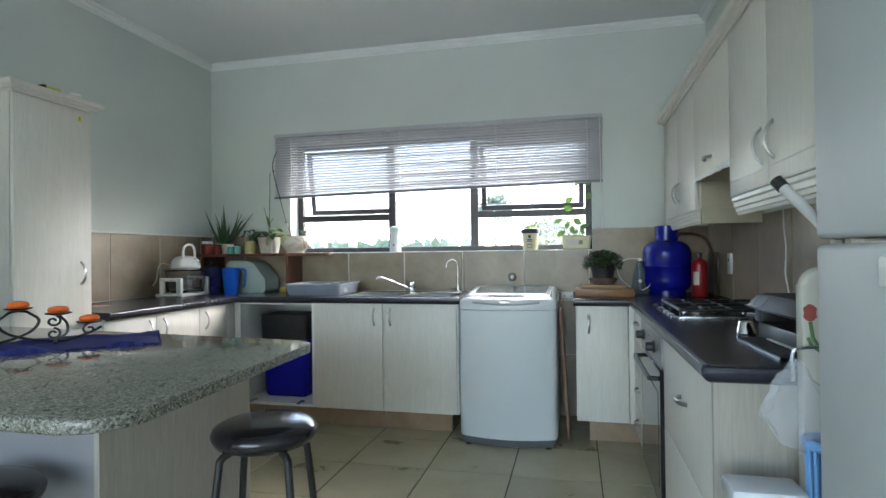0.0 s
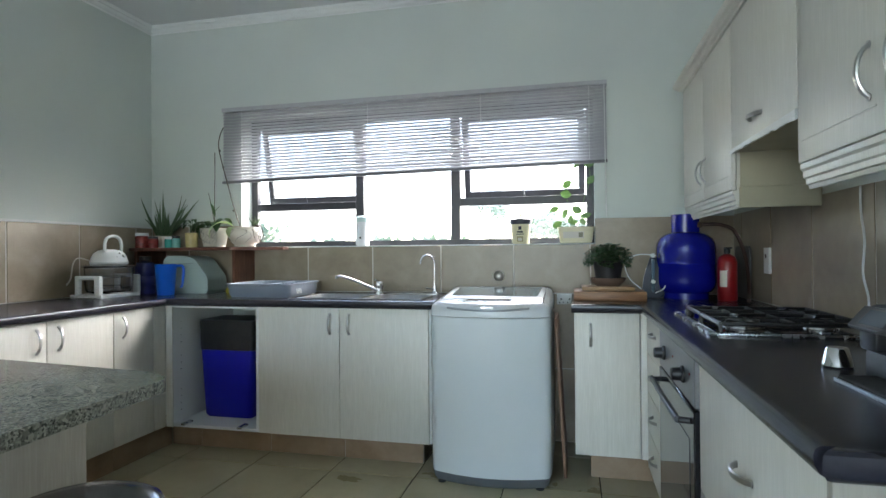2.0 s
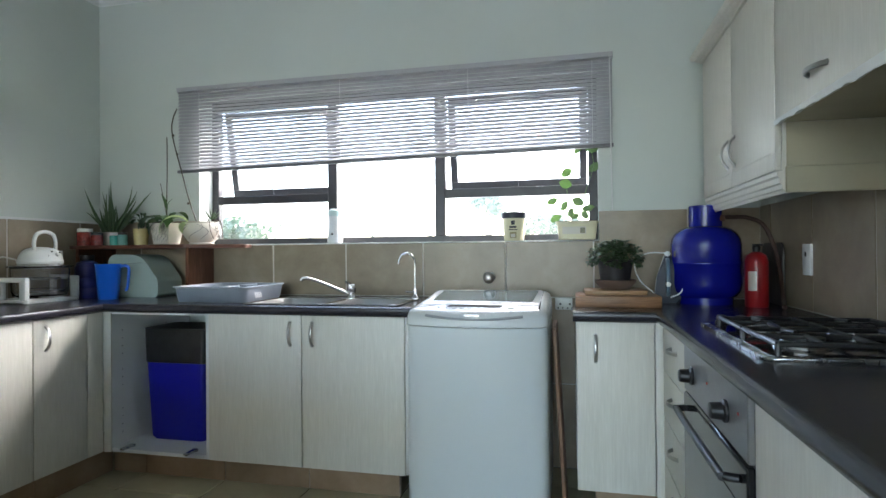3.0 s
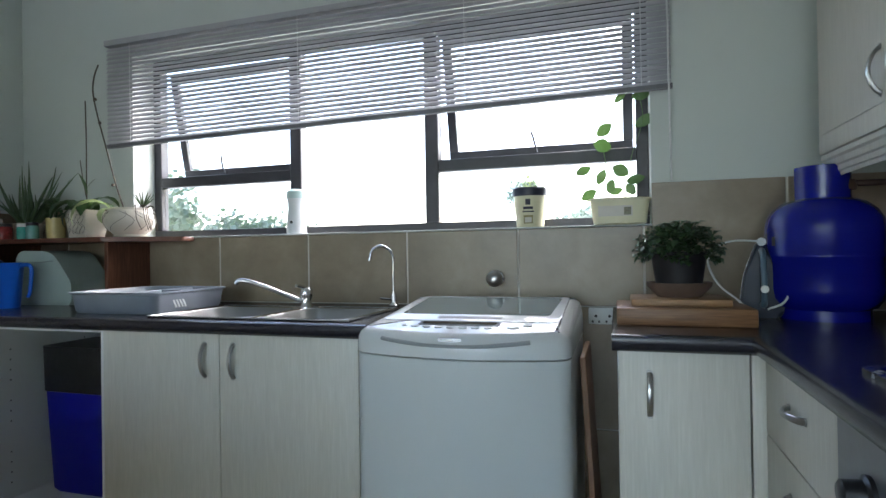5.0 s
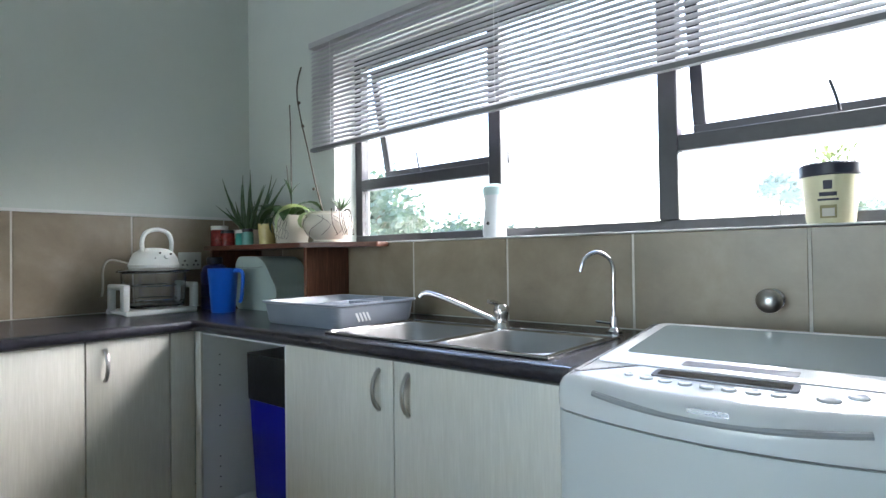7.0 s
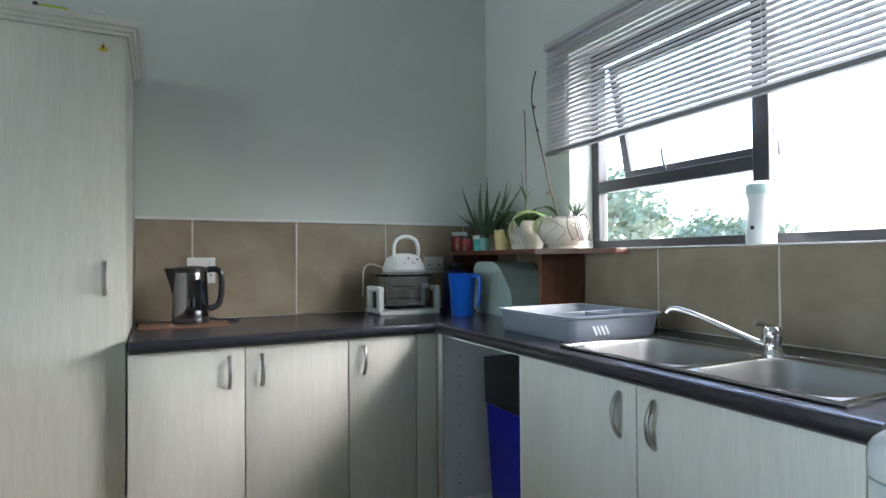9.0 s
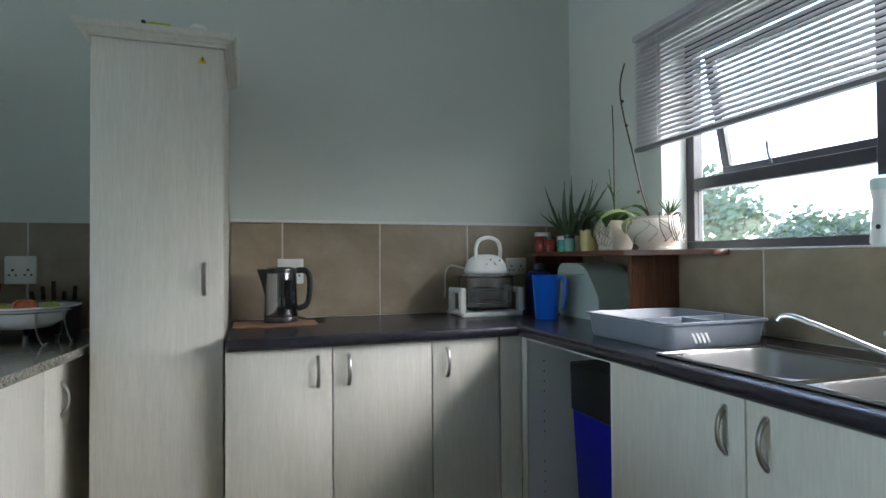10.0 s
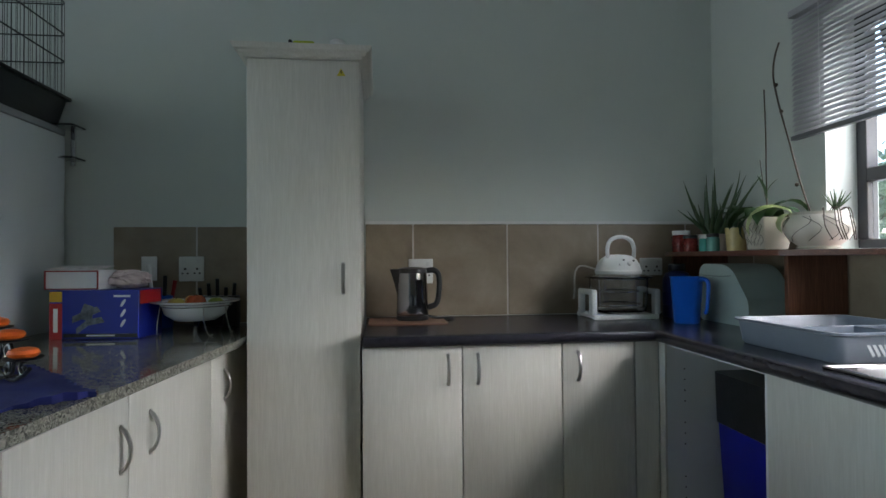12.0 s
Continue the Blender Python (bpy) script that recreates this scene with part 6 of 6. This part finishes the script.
def basket(label, at):
    k_ = thing("laundry_basket", label, "basket", at=at)
    m_ = mottled("light_blue_plastic", (0.16, 0.34, 0.62), 0.05, 10, 0.4)
    w0, d0, w1, d1, h = 0.15, 0.035, 0.175, 0.045, 0.75
    part("bottom", prism(round_poly([(-w0, -d0), (w0, -d0), (w0, d0), (-w0, d0)], 0.03), 0, 0.03, 0.004, 1), m_, k_)
    rim = [(p[0], p[1], h) for p in round_poly([(-w1, -d1), (w1, -d1), (w1, d1), (-w1, d1)], 0.04)]
    part("rim", tube(rim + rim[:1], 0.011, 8), m_, k_)
    for f in (0.33, 0.66):
        w, d = w0 + (w1 - w0) * f, d0 + (d1 - d0) * f
        r = [(p[0], p[1], h * f) for p in round_poly([(-w, -d), (w, -d), (w, d), (-w, d)], 0.04)]
        part("band", tube(r + r[:1], 0.006, 6), m_, k_)
    lo = round_poly([(-w0, -d0), (w0, -d0), (w0, d0), (-w0, d0)], 0.03, 5)
    hi = round_poly([(-w1, -d1), (w1, -d1), (w1, d1), (-w1, d1)], 0.04, 5)
    pts0, pts1 = [], []
    n = 44
    def along(poly, f):
        per = [(Vector(poly[(i + 1) % len(poly)]) - Vector(poly[i])).length for i in range(len(poly))]
        d_ = f * sum(per)
        for i, L_ in enumerate(per):
            if d_ <= L_:
                return Vector(poly[i]).lerp(Vector(poly[(i + 1) % len(poly)]), d_ / max(L_, 1e-6))
            d_ -= L_
        return Vector(poly[0])
    for i in range(n):
        a, c = along(lo, i / n), along(hi, ((i + 1.2) / n) % 1)
        part("slat", tube([(a.x, a.y, 0.025), (c.x, c.y, h - 0.005)], 0.0045, 5), m_, k_)


basket("light blue slatted plastic laundry basket", (0.575, 1.245, 0))
sb = thing("storage_box", "pale grey plastic storage box on the floor", "box", at=(0.32, 1.25, 0))
part("body", box((-0.07, -0.045, 0), (0.065, 0.045, 0.62), 0.01, 2), mottled("pale_grey_plastic", (0.52, 0.54, 0.56), 0.03, 8, 0.4), sb)
part("lid", box((-0.078, -0.052, 0.621), (0.07, 0.05, 0.655), 0.008, 2), mottled("pale_grey_lid", (0.56, 0.58, 0.60), 0.03, 8, 0.4), sb)

# ---- on the peninsula ----
ch = thing("candle_holder", "black wrought-iron scroll holder with orange candles", "candle holder", at=(-1.858, 1.385, ZG + 0.005), rz=47.5)
ch.scale = (1, 1, 0.88)
ORANGE = mottled("orange_wax", (0.72, 0.13, 0.015), 0.1, 20, 0.35)


def scroll(cx, cz, r, turns, start, sgn, n=26):
    return [(cx + r * (1 - 0.72 * k / n) * math.cos(start + sgn * turns * 2 * math.pi * k / n), 0, cz + r * (1 - 0.72 * k / n) * math.sin(start + sgn * turns * 2 * math.pi * k / n)) for k in range(n + 1)]


b = bmesh.new()
for sg in (-1, 1):
    tube(smooth_path([(sg * 0.03, 0, 0.118), (sg * 0.055, 0, 0.09), (sg * 0.04, 0, 0.055), (0, 0, 0.03), (-sg * 0.06, 0, 0.012), (-sg * 0.13, 0, 0.006), (-sg * 0.2, 0, 0.03), (-sg * 0.235, 0, 0.05)], 6), 0.0048, 8, b)
    tube(smooth_path([(0, 0, 0.128), (sg * 0.022, 0, 0.124), (sg * 0.03, 0, 0.118)]), 0.0048, 8, b)
    tube([(sg * 0.109 + p[0] - sg * 0.109, 0, p[2]) for p in scroll(sg * 0.095, 0.082, 0.022, 1.2, 1.2, -sg)], 0.0042, 8, b)
    tube(scroll(sg * 0.095, 0.034, 0.022, 1.2, 1.57, -sg), 0.0042, 8, b)
    tube(smooth_path([(sg * 0.095, 0, 0.012), (sg * 0.13, 0, 0.03), (sg * 0.133, 0, 0.07), (sg * 0.112, 0, 0.103)]), 0.0045, 8, b)
    tube(scroll(sg * 0.198, 0.042, 0.022, 1.1, 1.57, sg), 0.0042, 8, b)
    tube(smooth_path([(sg * 0.1, -0.05, 0.003), (sg * 0.1, 0, 0.012), (sg * 0.1, 0.05, 0.003)]), 0.0045, 8, b)
part("frame", b, IRONBLK, ch)
for x, z in ((0, 0.128), (0.109, 0.103), (-0.109, 0.103), (0.198, 0.064), (-0.198, 0.064)):
    c_ = part("cup", lathe([(0, 0), (0.012, 0), (0.038, 0.007), (0.04, 0.011), (0.03, 0.009), (0, 0.006)], (x, 0, z), 20), IRONBLK, ch)
    part("candle", lathe([(0, 0.009), (0.02, 0.009), (0.029, 0.014), (0.032, 0.022), (0.028, 0.031), (0.015, 0.036), (0, 0.037)], (x, 0, z), 24), ORANGE, c_)
cl = thing("table_runner", "crumpled royal blue cloth with a fringed edge", "cloth", at=(-1.715, 1.45, ZG), rz=42)
b = bmesh.new()
nx, ny = 72, 40
grid = []
for i in range(nx + 1):
    row = []
    for j in range(ny + 1):
        u, v = i / nx, j / ny
        x, y = (u - 0.5) * 0.52, (v - 0.5) * 0.30
        edge = 0.006 * math.sin(u * 75) * (1 if j in (0, ny) else 0)
        z = 0.006 + max(0, noise.noise(Vector((x * 7, y * 12, 0.4)))) * 0.022
        row.append(b.verts.new((x + (0.006 * math.sin(v * 45) if i in (0, nx) else 0), y + edge, z)))
    grid.append(row)
for i in range(nx):
    for j in range(ny):
        b.faces.new((grid[i][j], grid[i + 1][j], grid[i + 1][j + 1], grid[i][j + 1]))
rim_ = [grid[i][0] for i in range(nx + 1)] + [grid[nx][j] for j in range(1, ny + 1)] + [grid[i][ny] for i in range(nx - 1, -1, -1)] + [grid[0][j] for j in range(ny - 1, 0, -1)]
low_ = [b.verts.new((v.co.x, v.co.y, 0.0008)) for v in rim_]
for k in range(len(rim_)):
    q = (k + 1) % len(rim_)
    b.faces.new((rim_[k], rim_[q], low_[q], low_[k]))
part("cloth", b, mottled("royal_blue_cloth", (0.008, 0.013, 0.12), 0.15, 30, 0.85, 500, 0.5), cl)

bx = thing("tool_box", "blue cardboard tool box with a red end panel", "box", at=(-2.555, 1.285, ZG), rz=83)
bx.scale = (0.87, 1, 0.97)
part("carton", box((-0.19, 0.0, 0), (0.19, 0.17, 0.185), 0.0015, 1), mottled("blue_carton", (0.012, 0.025, 0.30), 0.06, 8, 0.35), bx)
part("red_panel", box((-0.19, -0.0012, 0.0), (-0.135, -0.0002, 0.135)), mottled("red_print", (0.45, 0.02, 0.02), 0.05, 8, 0.35), bx)
part("yellow_panel", box((-0.19, -0.0012, 0.14), (-0.135, -0.0002, 0.18)), mottled("yellow_print", (0.60, 0.38, 0.02), 0.05, 8, 0.35), bx)
part("side_panel", box((0.1902, 0.01, 0.13), (0.1912, 0.16, 0.182)), mottled("red_print_side", (0.45, 0.02, 0.02), 0.05, 8, 0.35), bx)
part("dark_strip", box((-0.13, -0.0012, 0.006), (0.185, -0.0002, 0.02)), BLACK, bx)
part("brand_bar", box((-0.172, -0.002, 0.025), (-0.153, -0.0013, 0.115)), WHITE, bx)
for k in range(3):
    b = bmesh.new()
    prism([(0.018 * math.cos(a) , 0.006 * math.sin(a)) for a in [2 * math.pi * i / 14 for i in range(14)]], 0.0003, 0.0012, bm=b, m=Matrix.Translation((0.125, -0.0003, 0.06 + 0.038 * k)) @ UPM @ Matrix.Rotation(radians(55), 4, "Z"))
    part("biscuit_mark", b, WHITE, bx)
b = bmesh.new()
for lo, hi, a in (((-0.07, -0.012), (0.06, 0.012), 20), ((-0.03, -0.025), (0.03, 0.035), -15), ((-0.08, -0.04), (0.0, -0.02), 35), ((0.0, -0.045), (0.07, -0.022), 10)):
    prism([(lo[0], lo[1]), (hi[0], lo[1]), (hi[0] - 0.01, hi[1]), (lo[0] + 0.01, hi[1])], 0.0003, 0.0013, bm=b, m=Matrix.Translation((-0.03, -0.0003, 0.095)) @ UPM @ Matrix.Rotation(radians(a), 4, "Z"))
part("tool_picture", b, mottled("grey_picture", (0.12, 0.14, 0.17), 0.5, 60, 0.4), bx)
part("caption_bar", box((0.085, -0.0014, 0.158), (0.155, -0.0003, 0.166)), WHITE, bx)
part("caption_bar", box((-0.03, -0.0020, 0.010), (0.09, -0.0013, 0.016)), WHITE, bx)
wx_ = thing("small_box", "opened white and red cardboard box", "box", at=(-2.565, 1.205, ZG + 0.1805), rz=83)
wx_.scale = (0.9, 1, 0.85)
part("carton", box((-0.12, 0.005, 0), (0.105, 0.12, 0.085), 0.002, 1), mottled("white_carton", (0.66, 0.66, 0.68), 0.04, 12, 0.5), wx_)
for lo, hi in (((-0.12, 0.0036, 0.001), (-0.113, 0.0048, 0.084)), ((0.098, 0.0036, 0.001), (0.105, 0.0048, 0.084)), ((-0.113, 0.0036, 0.001), (0.098, 0.0048, 0.006)), ((-0.113, 0.0036, 0.078), (0.098, 0.0048, 0.084))):
    part("red_edge", box(lo, hi), RED, wx_)
b = box((-0.12, 0, 0), (0.105, 0.10, 0.003), 0.001, 1)
bmesh.ops.transform(b, matrix=Matrix.Translation((0, 0.012, 0.0855)) @ Matrix.Rotation(radians(9), 4, "X"), verts=b.verts)
part("flap", b, mottled("box_flap", (0.55, 0.52, 0.52), 0.3, 30, 0.5), wx_)
crumpled("plastic_bag", "crumpled pinkish clear bag on the tool box", (-2.64, 1.375, ZG + 0.1805), (0.05, 0.075, 0.032), 3.0, mottled("cloudy_film", (0.55, 0.46, 0.45), 0.2, 30, 0.3))

fb = thing("fruit_bowl", "white oval bowl on a wire stand holding fruit", "bowl", at=(-2.70, 1.60, ZG))
part("bowl", lathe([(0, 0.05), (0.08, 0.05), (0.115, 0.075), (0.13, 0.115), (0.165, 0.122), (0.168, 0.128), (0.125, 0.126), (0.105, 0.08), (0.07, 0.06), (0, 0.058)], n=44), material("white_porcelain", (0.72, 0.74, 0.74), 0.15), fb)
rim = [(0.136 * math.cos(2 * math.pi * k / 40), 0.136 * math.sin(2 * math.pi * k / 40), 0.108) for k in range(41)]
part("stand_ring", tube(rim, 0.0028, 6), CHROME, fb)
for a in (0.5, 1.2, 2.6, 3.3, 4.7, 5.4):
    c, s = math.cos(a), math.sin(a)
    part("stand_leg", tube(smooth_path([(0.136 * c, 0.136 * s, 0.108), (0.145 * c, 0.145 * s, 0.05), (0.152 * math.cos(a + 0.1), 0.152 * math.sin(a + 0.1), 0.004), (0.15 * math.cos(a + 0.22), 0.15 * math.sin(a + 0.22), 0.004)]), 0.0026, 6), CHROME, fb)


def fruit(name, label, at, r, mat, sz=0.9):
    f = thing(name, label, "fruit", at=at)
    part("flesh", lathe([(0, -0.80 * r * sz), (0.35 * r, -0.88 * r * sz), (0.75 * r, -0.62 * r * sz), (r, 0), (0.86 * r, 0.55 * r * sz), (0.5 * r, 0.86 * r * sz), (0.2 * r, 0.84 * r * sz), (0, 0.72 * r * sz)], n=20), mat, f)
    part("stalk", tube([(0, 0, 0.7 * r * sz), (0.003, 0.002, 0.95 * r * sz)], 0.0018, 5), STEM, f)


APPLE = mottled("red_yellow_apple", (0.45, 0.10, 0.04), 0.5, 25, 0.25)
fruit("apple", "red and yellow apple in the bowl", (-2.69, 1.605, ZG + 0.118), 0.038, APPLE)
fruit("apple", "yellow green apple in the bowl", (-2.655, 1.54, ZG + 0.112), 0.034, mottled("yellow_apple", (0.42, 0.34, 0.06), 0.3, 20, 0.3))
fruit("apple", "small green apple in the bowl", (-2.69, 1.68, ZG + 0.112), 0.032, mottled("green_apple", (0.28, 0.32, 0.05), 0.3, 20, 0.3))
fruit("orange", "orange in the bowl", (-2.755, 1.575, ZG + 0.113), 0.036, mottled("orange_peel", (0.62, 0.25, 0.03), 0.1, 40, 0.4, 300, 0.4), 1.0)
ut = thing("utensil_holder", "blue cup holding kitchen utensils", "utensil holder", at=(-2.90, 1.40, ZG))
part("cup", lathe([(0, 0), (0.04, 0), (0.043, 0.004), (0.046, 0.135), (0.042, 0.135), (0.038, 0.008), (0, 0.008)], n=24), BLUEJUG, ut)
for k, (dx, dy, h, m_) in enumerate(((0.01, -0.02, 0.27, WHITE), (-0.015, 0.0, 0.22, BLACK), (0.0, 0.02, 0.20, RED))):
    u_ = part("handle", tube([(dx, dy, 0.01), (dx * 2, dy * 2.6, h)], 0.006, 8, end=0.009), m_, ut)
kb = thing("knife_rack", "black knife holder with black-handled knives", "knife holder", at=(-2.93, 1.62, ZG))
part("block", box((-0.04, -0.09, 0), (0.04, 0.09, 0.13), 0.006, 2), BLACK, kb)
for k in range(5):
    part("knife", tube([(0, -0.07 + 0.035 * k, 0.131), (0.012, -0.072 + 0.037 * k, 0.165 + 0.02 * (k % 3))], 0.008, 8), BLACK, kb)

# ---- on the fridge and the tall cabinet ----
def wire_cage():
    c = thing("wire_cage", "black wire pet cage with a deep plastic tray", "cage", at=(-2.67, 0.69, 1.736))
    w, d = 0.325, 0.27
    part("tray", tapered(0.30, 0.25, 0.33, 0.275, 0, 0.13, 0.02), BLACK, c)
    part("tray_rim", prism(round_poly([(-0.345, -0.29), (0.345, -0.29), (0.345, 0.29), (-0.345, 0.29)], 0.02), 0.1302, 0.142, 0.003, 1), BLACK, c)
    h = 0.56
    for z in (0.15, 0.30, 0.42, h):
        ring = [(p[0], p[1], z) for p in round_poly([(-w, -d), (w, -d), (w, d), (-w, d)], 0.03)]
        part("hoop", tube(ring + ring[:1], 0.003, 6), IRONBLK, c)
    n = 24
    for k in range(n + 1):
        x = -w + 0.02 + (2 * w - 0.04) * k / n
        for s in (-1, 1):
            part("wire", tube([(x, s * d, 0.142), (x, s * d, h)], 0.0011, 4), IRONBLK, c)
        part("wire", tube([(x, -d, h), (x, d, h)], 0.0014, 4), IRONBLK, c)
    for k in range(20):
        y = -d + 0.02 + (2 * d - 0.04) * k / 19
        for s in (-1, 1):
            part("wire", tube([(s * w, y, 0.142), (s * w, y, h)], 0.0011, 4), IRONBLK, c)


wire_cage()
gs = thing("glass_shelf", "small glass corner shelf on the wall", "shelf", at=(-3.008, 0.985, 1.60))
part("plate", box((0, -0.05, 0), (0.11, 0.05, 0.008), 0.002, 1), GLASS, gs)
part("plate", box((0, -0.05, 0.14), (0.11, 0.05, 0.148), 0.002, 1), GLASS, gs)
part("bracket", box((0, -0.01, -0.02), (0.012, 0.01, 0.165), 0.002, 1), CHROME, gs)
tm = thing("tape_measure", "lime green and black tape measure", "tape measure", at=(-2.47, 2.052, 1.9395))
part("case", box((-0.02, -0.035, 0), (0.02, 0.045, 0.028), 0.008, 2), mottled("lime_plastic", (0.42, 0.50, 0.02), 0.05, 12, 0.4), tm)
part("grip", box((-0.022, -0.05, 0), (0.022, -0.0352, 0.03), 0.005, 2), BLACK, tm)
dl = thing("door_knob", "white round knob lying on the cupboard", "knob", at=(-2.465, 2.18, 1.9395))
part("knob", lathe([(0, 0), (0.012, 0), (0.01, 0.016), (0.026, 0.02), (0.028, 0.03), (0.02, 0.036), (0, 0.037)], n=24), WHITE, dl)
hd_ = thing("handbag", "black bag with a curled strap on a low stool", "bag", at=(-1.93, 1.98, 0))
part("body", box((-0.09, -0.14, 0.0), (0.09, 0.17, 0.44), 0.05, 4), VINYL, hd_)
part("flap", tube(smooth_path([(0.04, -0.15, 0.43), (0.05, -0.08, 0.465), (0.04, -0.01, 0.45)]), 0.022, 10), VINYL, hd_)
part("strap", tube(smooth_path([(0.05, 0.10, 0.43), (0.05, 0.11, 0.475), (0.05, 0.135, 0.48), (0.05, 0.14, 0.465)]), 0.006, 8), BLACK, hd_)

# ---- outdoors ----
# ground colour raised far above grass so that it throws daylight onto the ceiling
GROUND_BOUNCE = mottled("pale_bounce_ground", (0.44, 0.43, 0.38), 0.2, 0.4, 0.9, 4, 0.5)
b = bmesh.new()
vs = [b.verts.new(c) for c in ((-800, -800, -0.35), (800, -800, -0.35), (800, 800, -0.35), (-800, 800, -0.35))]
b.faces.new(vs)
tagged(finish(b, "ground", GROUND_BOUNCE), "garden ground around the house, lightened to bounce daylight indoors", "ground", kind="structure")
TREEL = leaf_material("tree_leaf", (0.07, 0.10, 0.075), (0.11, 0.145, 0.12))
BARK = mottled("bark", (0.12, 0.09, 0.06), 0.3, 6, 0.9, 40, 0.8)


def tree(label, at, trunk, crown_z, radius, height, leaves, seed, size):
    t = thing("tree", label, "tree", "garden trees", at)
    r = random.Random(seed)
    b = tube(smooth_path([(0, 0, 0), (0.05, 0.03, trunk * 0.5), (0, 0.06, trunk), (0.02, 0.0, crown_z)]), 0.14 * radius / 1.8, 10, None, 0.03)
    tips = []
    for k in range(11):
        h, z = r.uniform(0, 6.28), r.uniform(trunk * 0.8, crown_z)
        e = Vector((radius * r.uniform(0.5, 0.9) * math.cos(h), radius * r.uniform(0.5, 0.9) * math.sin(h), crown_z + height * r.uniform(-0.35, 0.4)))
        tube(smooth_path([(0, 0.03, z), e * 0.5 + Vector((0, 0, z * 0.35)), e]), 0.05 * radius / 1.8, 7, b, 0.01)
        tips.append(e)
    part("trunk", b, BARK, t)
    c = bmesh.new()
    clumps = []
    for k in range(46):
        h, e, q = r.uniform(0, 6.28), r.uniform(-0.7, 1.5), r.uniform(0.45, 1.0)
        clumps.append(Vector((radius * q * math.cos(e) * math.cos(h), radius * q * math.cos(e) * math.sin(h), crown_z + height * 0.5 * q * math.sin(e))))
    for k in range(leaves):
        p = r.choice(clumps) + Vector((r.gauss(0, 1), r.gauss(0, 1), r.gauss(0, 0.7))) * radius * 0.13
        d = Vector((r.gauss(0, 1), r.gauss(0, 1), r.gauss(0, 0.6))).normalized()
        s = d.orthogonal().normalized() * size * 0.4
        q = p + d * size * r.uniform(0.7, 1.3)
        m_ = (p + q) / 2
        c.faces.new([c.verts.new(v) for v in (p, m_ + s, q, m_ - s)])
    tagged(part("crown", c, TREEL, t), kind="stuff")


tree("leafy green garden tree beyond the window", (-13.0, 13.2, -0.35), 1.2, 2.3, 2.5, 2.8, 5200, 3, 0.2)
tree("slender young tree in the garden", (-2.6, 18.0, -0.35), 1.9, 2.9, 0.6, 0.9, 800, 5, 0.14)
tree("low bushy tree at the garden's edge", (-17.5, 25.0, -0.35), 0.8, 1.7, 3.4, 2.6, 3200, 8, 0.30)
tree("small bushy tree behind the window sill", (-0.9, 22.0, -0.35), 0.9, 1.9, 1.5, 1.9, 1500, 11, 0.2)
b = bmesh.new()
r_ = random.Random(4)
for k in range(900):
    x = r_.uniform(-110, 70)
    h = 1.9 + 1.6 * noise.noise(Vector((x * 0.06, 0, 0))) + 1.2 * noise.noise(Vector((x * 0.3, 4, 0)))
    p = Vector((x, 75 + r_.uniform(-4, 4), r_.uniform(-0.3, max(0.6, h))))
    for j in range(4):
        d = Vector((r_.gauss(0, 1), r_.gauss(0, 0.6), r_.gauss(0, 0.8))).normalized()
        s = d.orthogonal().normalized() * 0.7
        q = p + d * 2.0
        m_ = (p + q) / 2
        b.faces.new([b.verts.new(v) for v in (p, m_ + s, q, m_ - s)])
tagged(finish(b, "far_woods", TREEL), "distant belt of trees on the horizon", "woods", kind="stuff")

# ---- single tiles of walls and floor ----
splash(wall_north, "x", YN, 0, 0, -0.432, 0.4535, [(-2.998, WX0, ZT, 1.33), (WX0, WX1, ZT, WZ0 - 0.0075), (WX1, XE, ZT, 1.33), (-0.79, -0.07, 0.435, ZT - 0.001), (-0.79, -0.07, 0.0, 0.434)])
splash(wall_west, "y", XW, 0, 0, 2.944, 0.4535, [(2.268, 4.0, ZT, 1.322)])
splash(wall_west, "y", XW, 0, 0, 1.51, 0.4535, [(1.155, 1.868, ZG, 1.31)])
splash(wall_east, "y", XE, 0, 0, 3.40, 0.4535, [(1.2, 4.0, ZT, 1.335)])
b = bmesh.new()
box((XW - 0.008, 2.268, 1.323), (XW + 0.004, 4.0, 1.335), bm=b)
tagged(finish(b, "tile_trim", CARCASS), "white trim strip above the wall tiles", "trim", kind="structure")
PIT = 0.4555
full = None
for i in range(-6, 6):
    for j in range(-15, 4):
        x0, y0 = -0.87 + i * PIT, 2.85 + j * PIT
        a0, a1 = max(XW, x0 + 0.003), min(XE, x0 + PIT - 0.003)
        c0, c1 = max(YS, y0 + 0.003), min(YN, y0 + PIT - 0.003)
        if a1 - a0 < 0.02 or c1 - c0 < 0.02:
            continue
        if a1 - a0 > PIT - 0.008 and c1 - c0 > PIT - 0.008:
            if full is None:
                t = finish(box((0.003, 0.003, -0.008), (PIT - 0.003, PIT - 0.003, 0), 0.002, 1), "tile", FTILE, floor)
                full = t.data
            else:
                t = new("tile", full)
                t.parent = floor
            t.location = (x0, y0, 0)
        else:
            part("tile", box((a0, c0, -0.008), (a1, c1, 0), 0.002, 1), FTILE, floor)
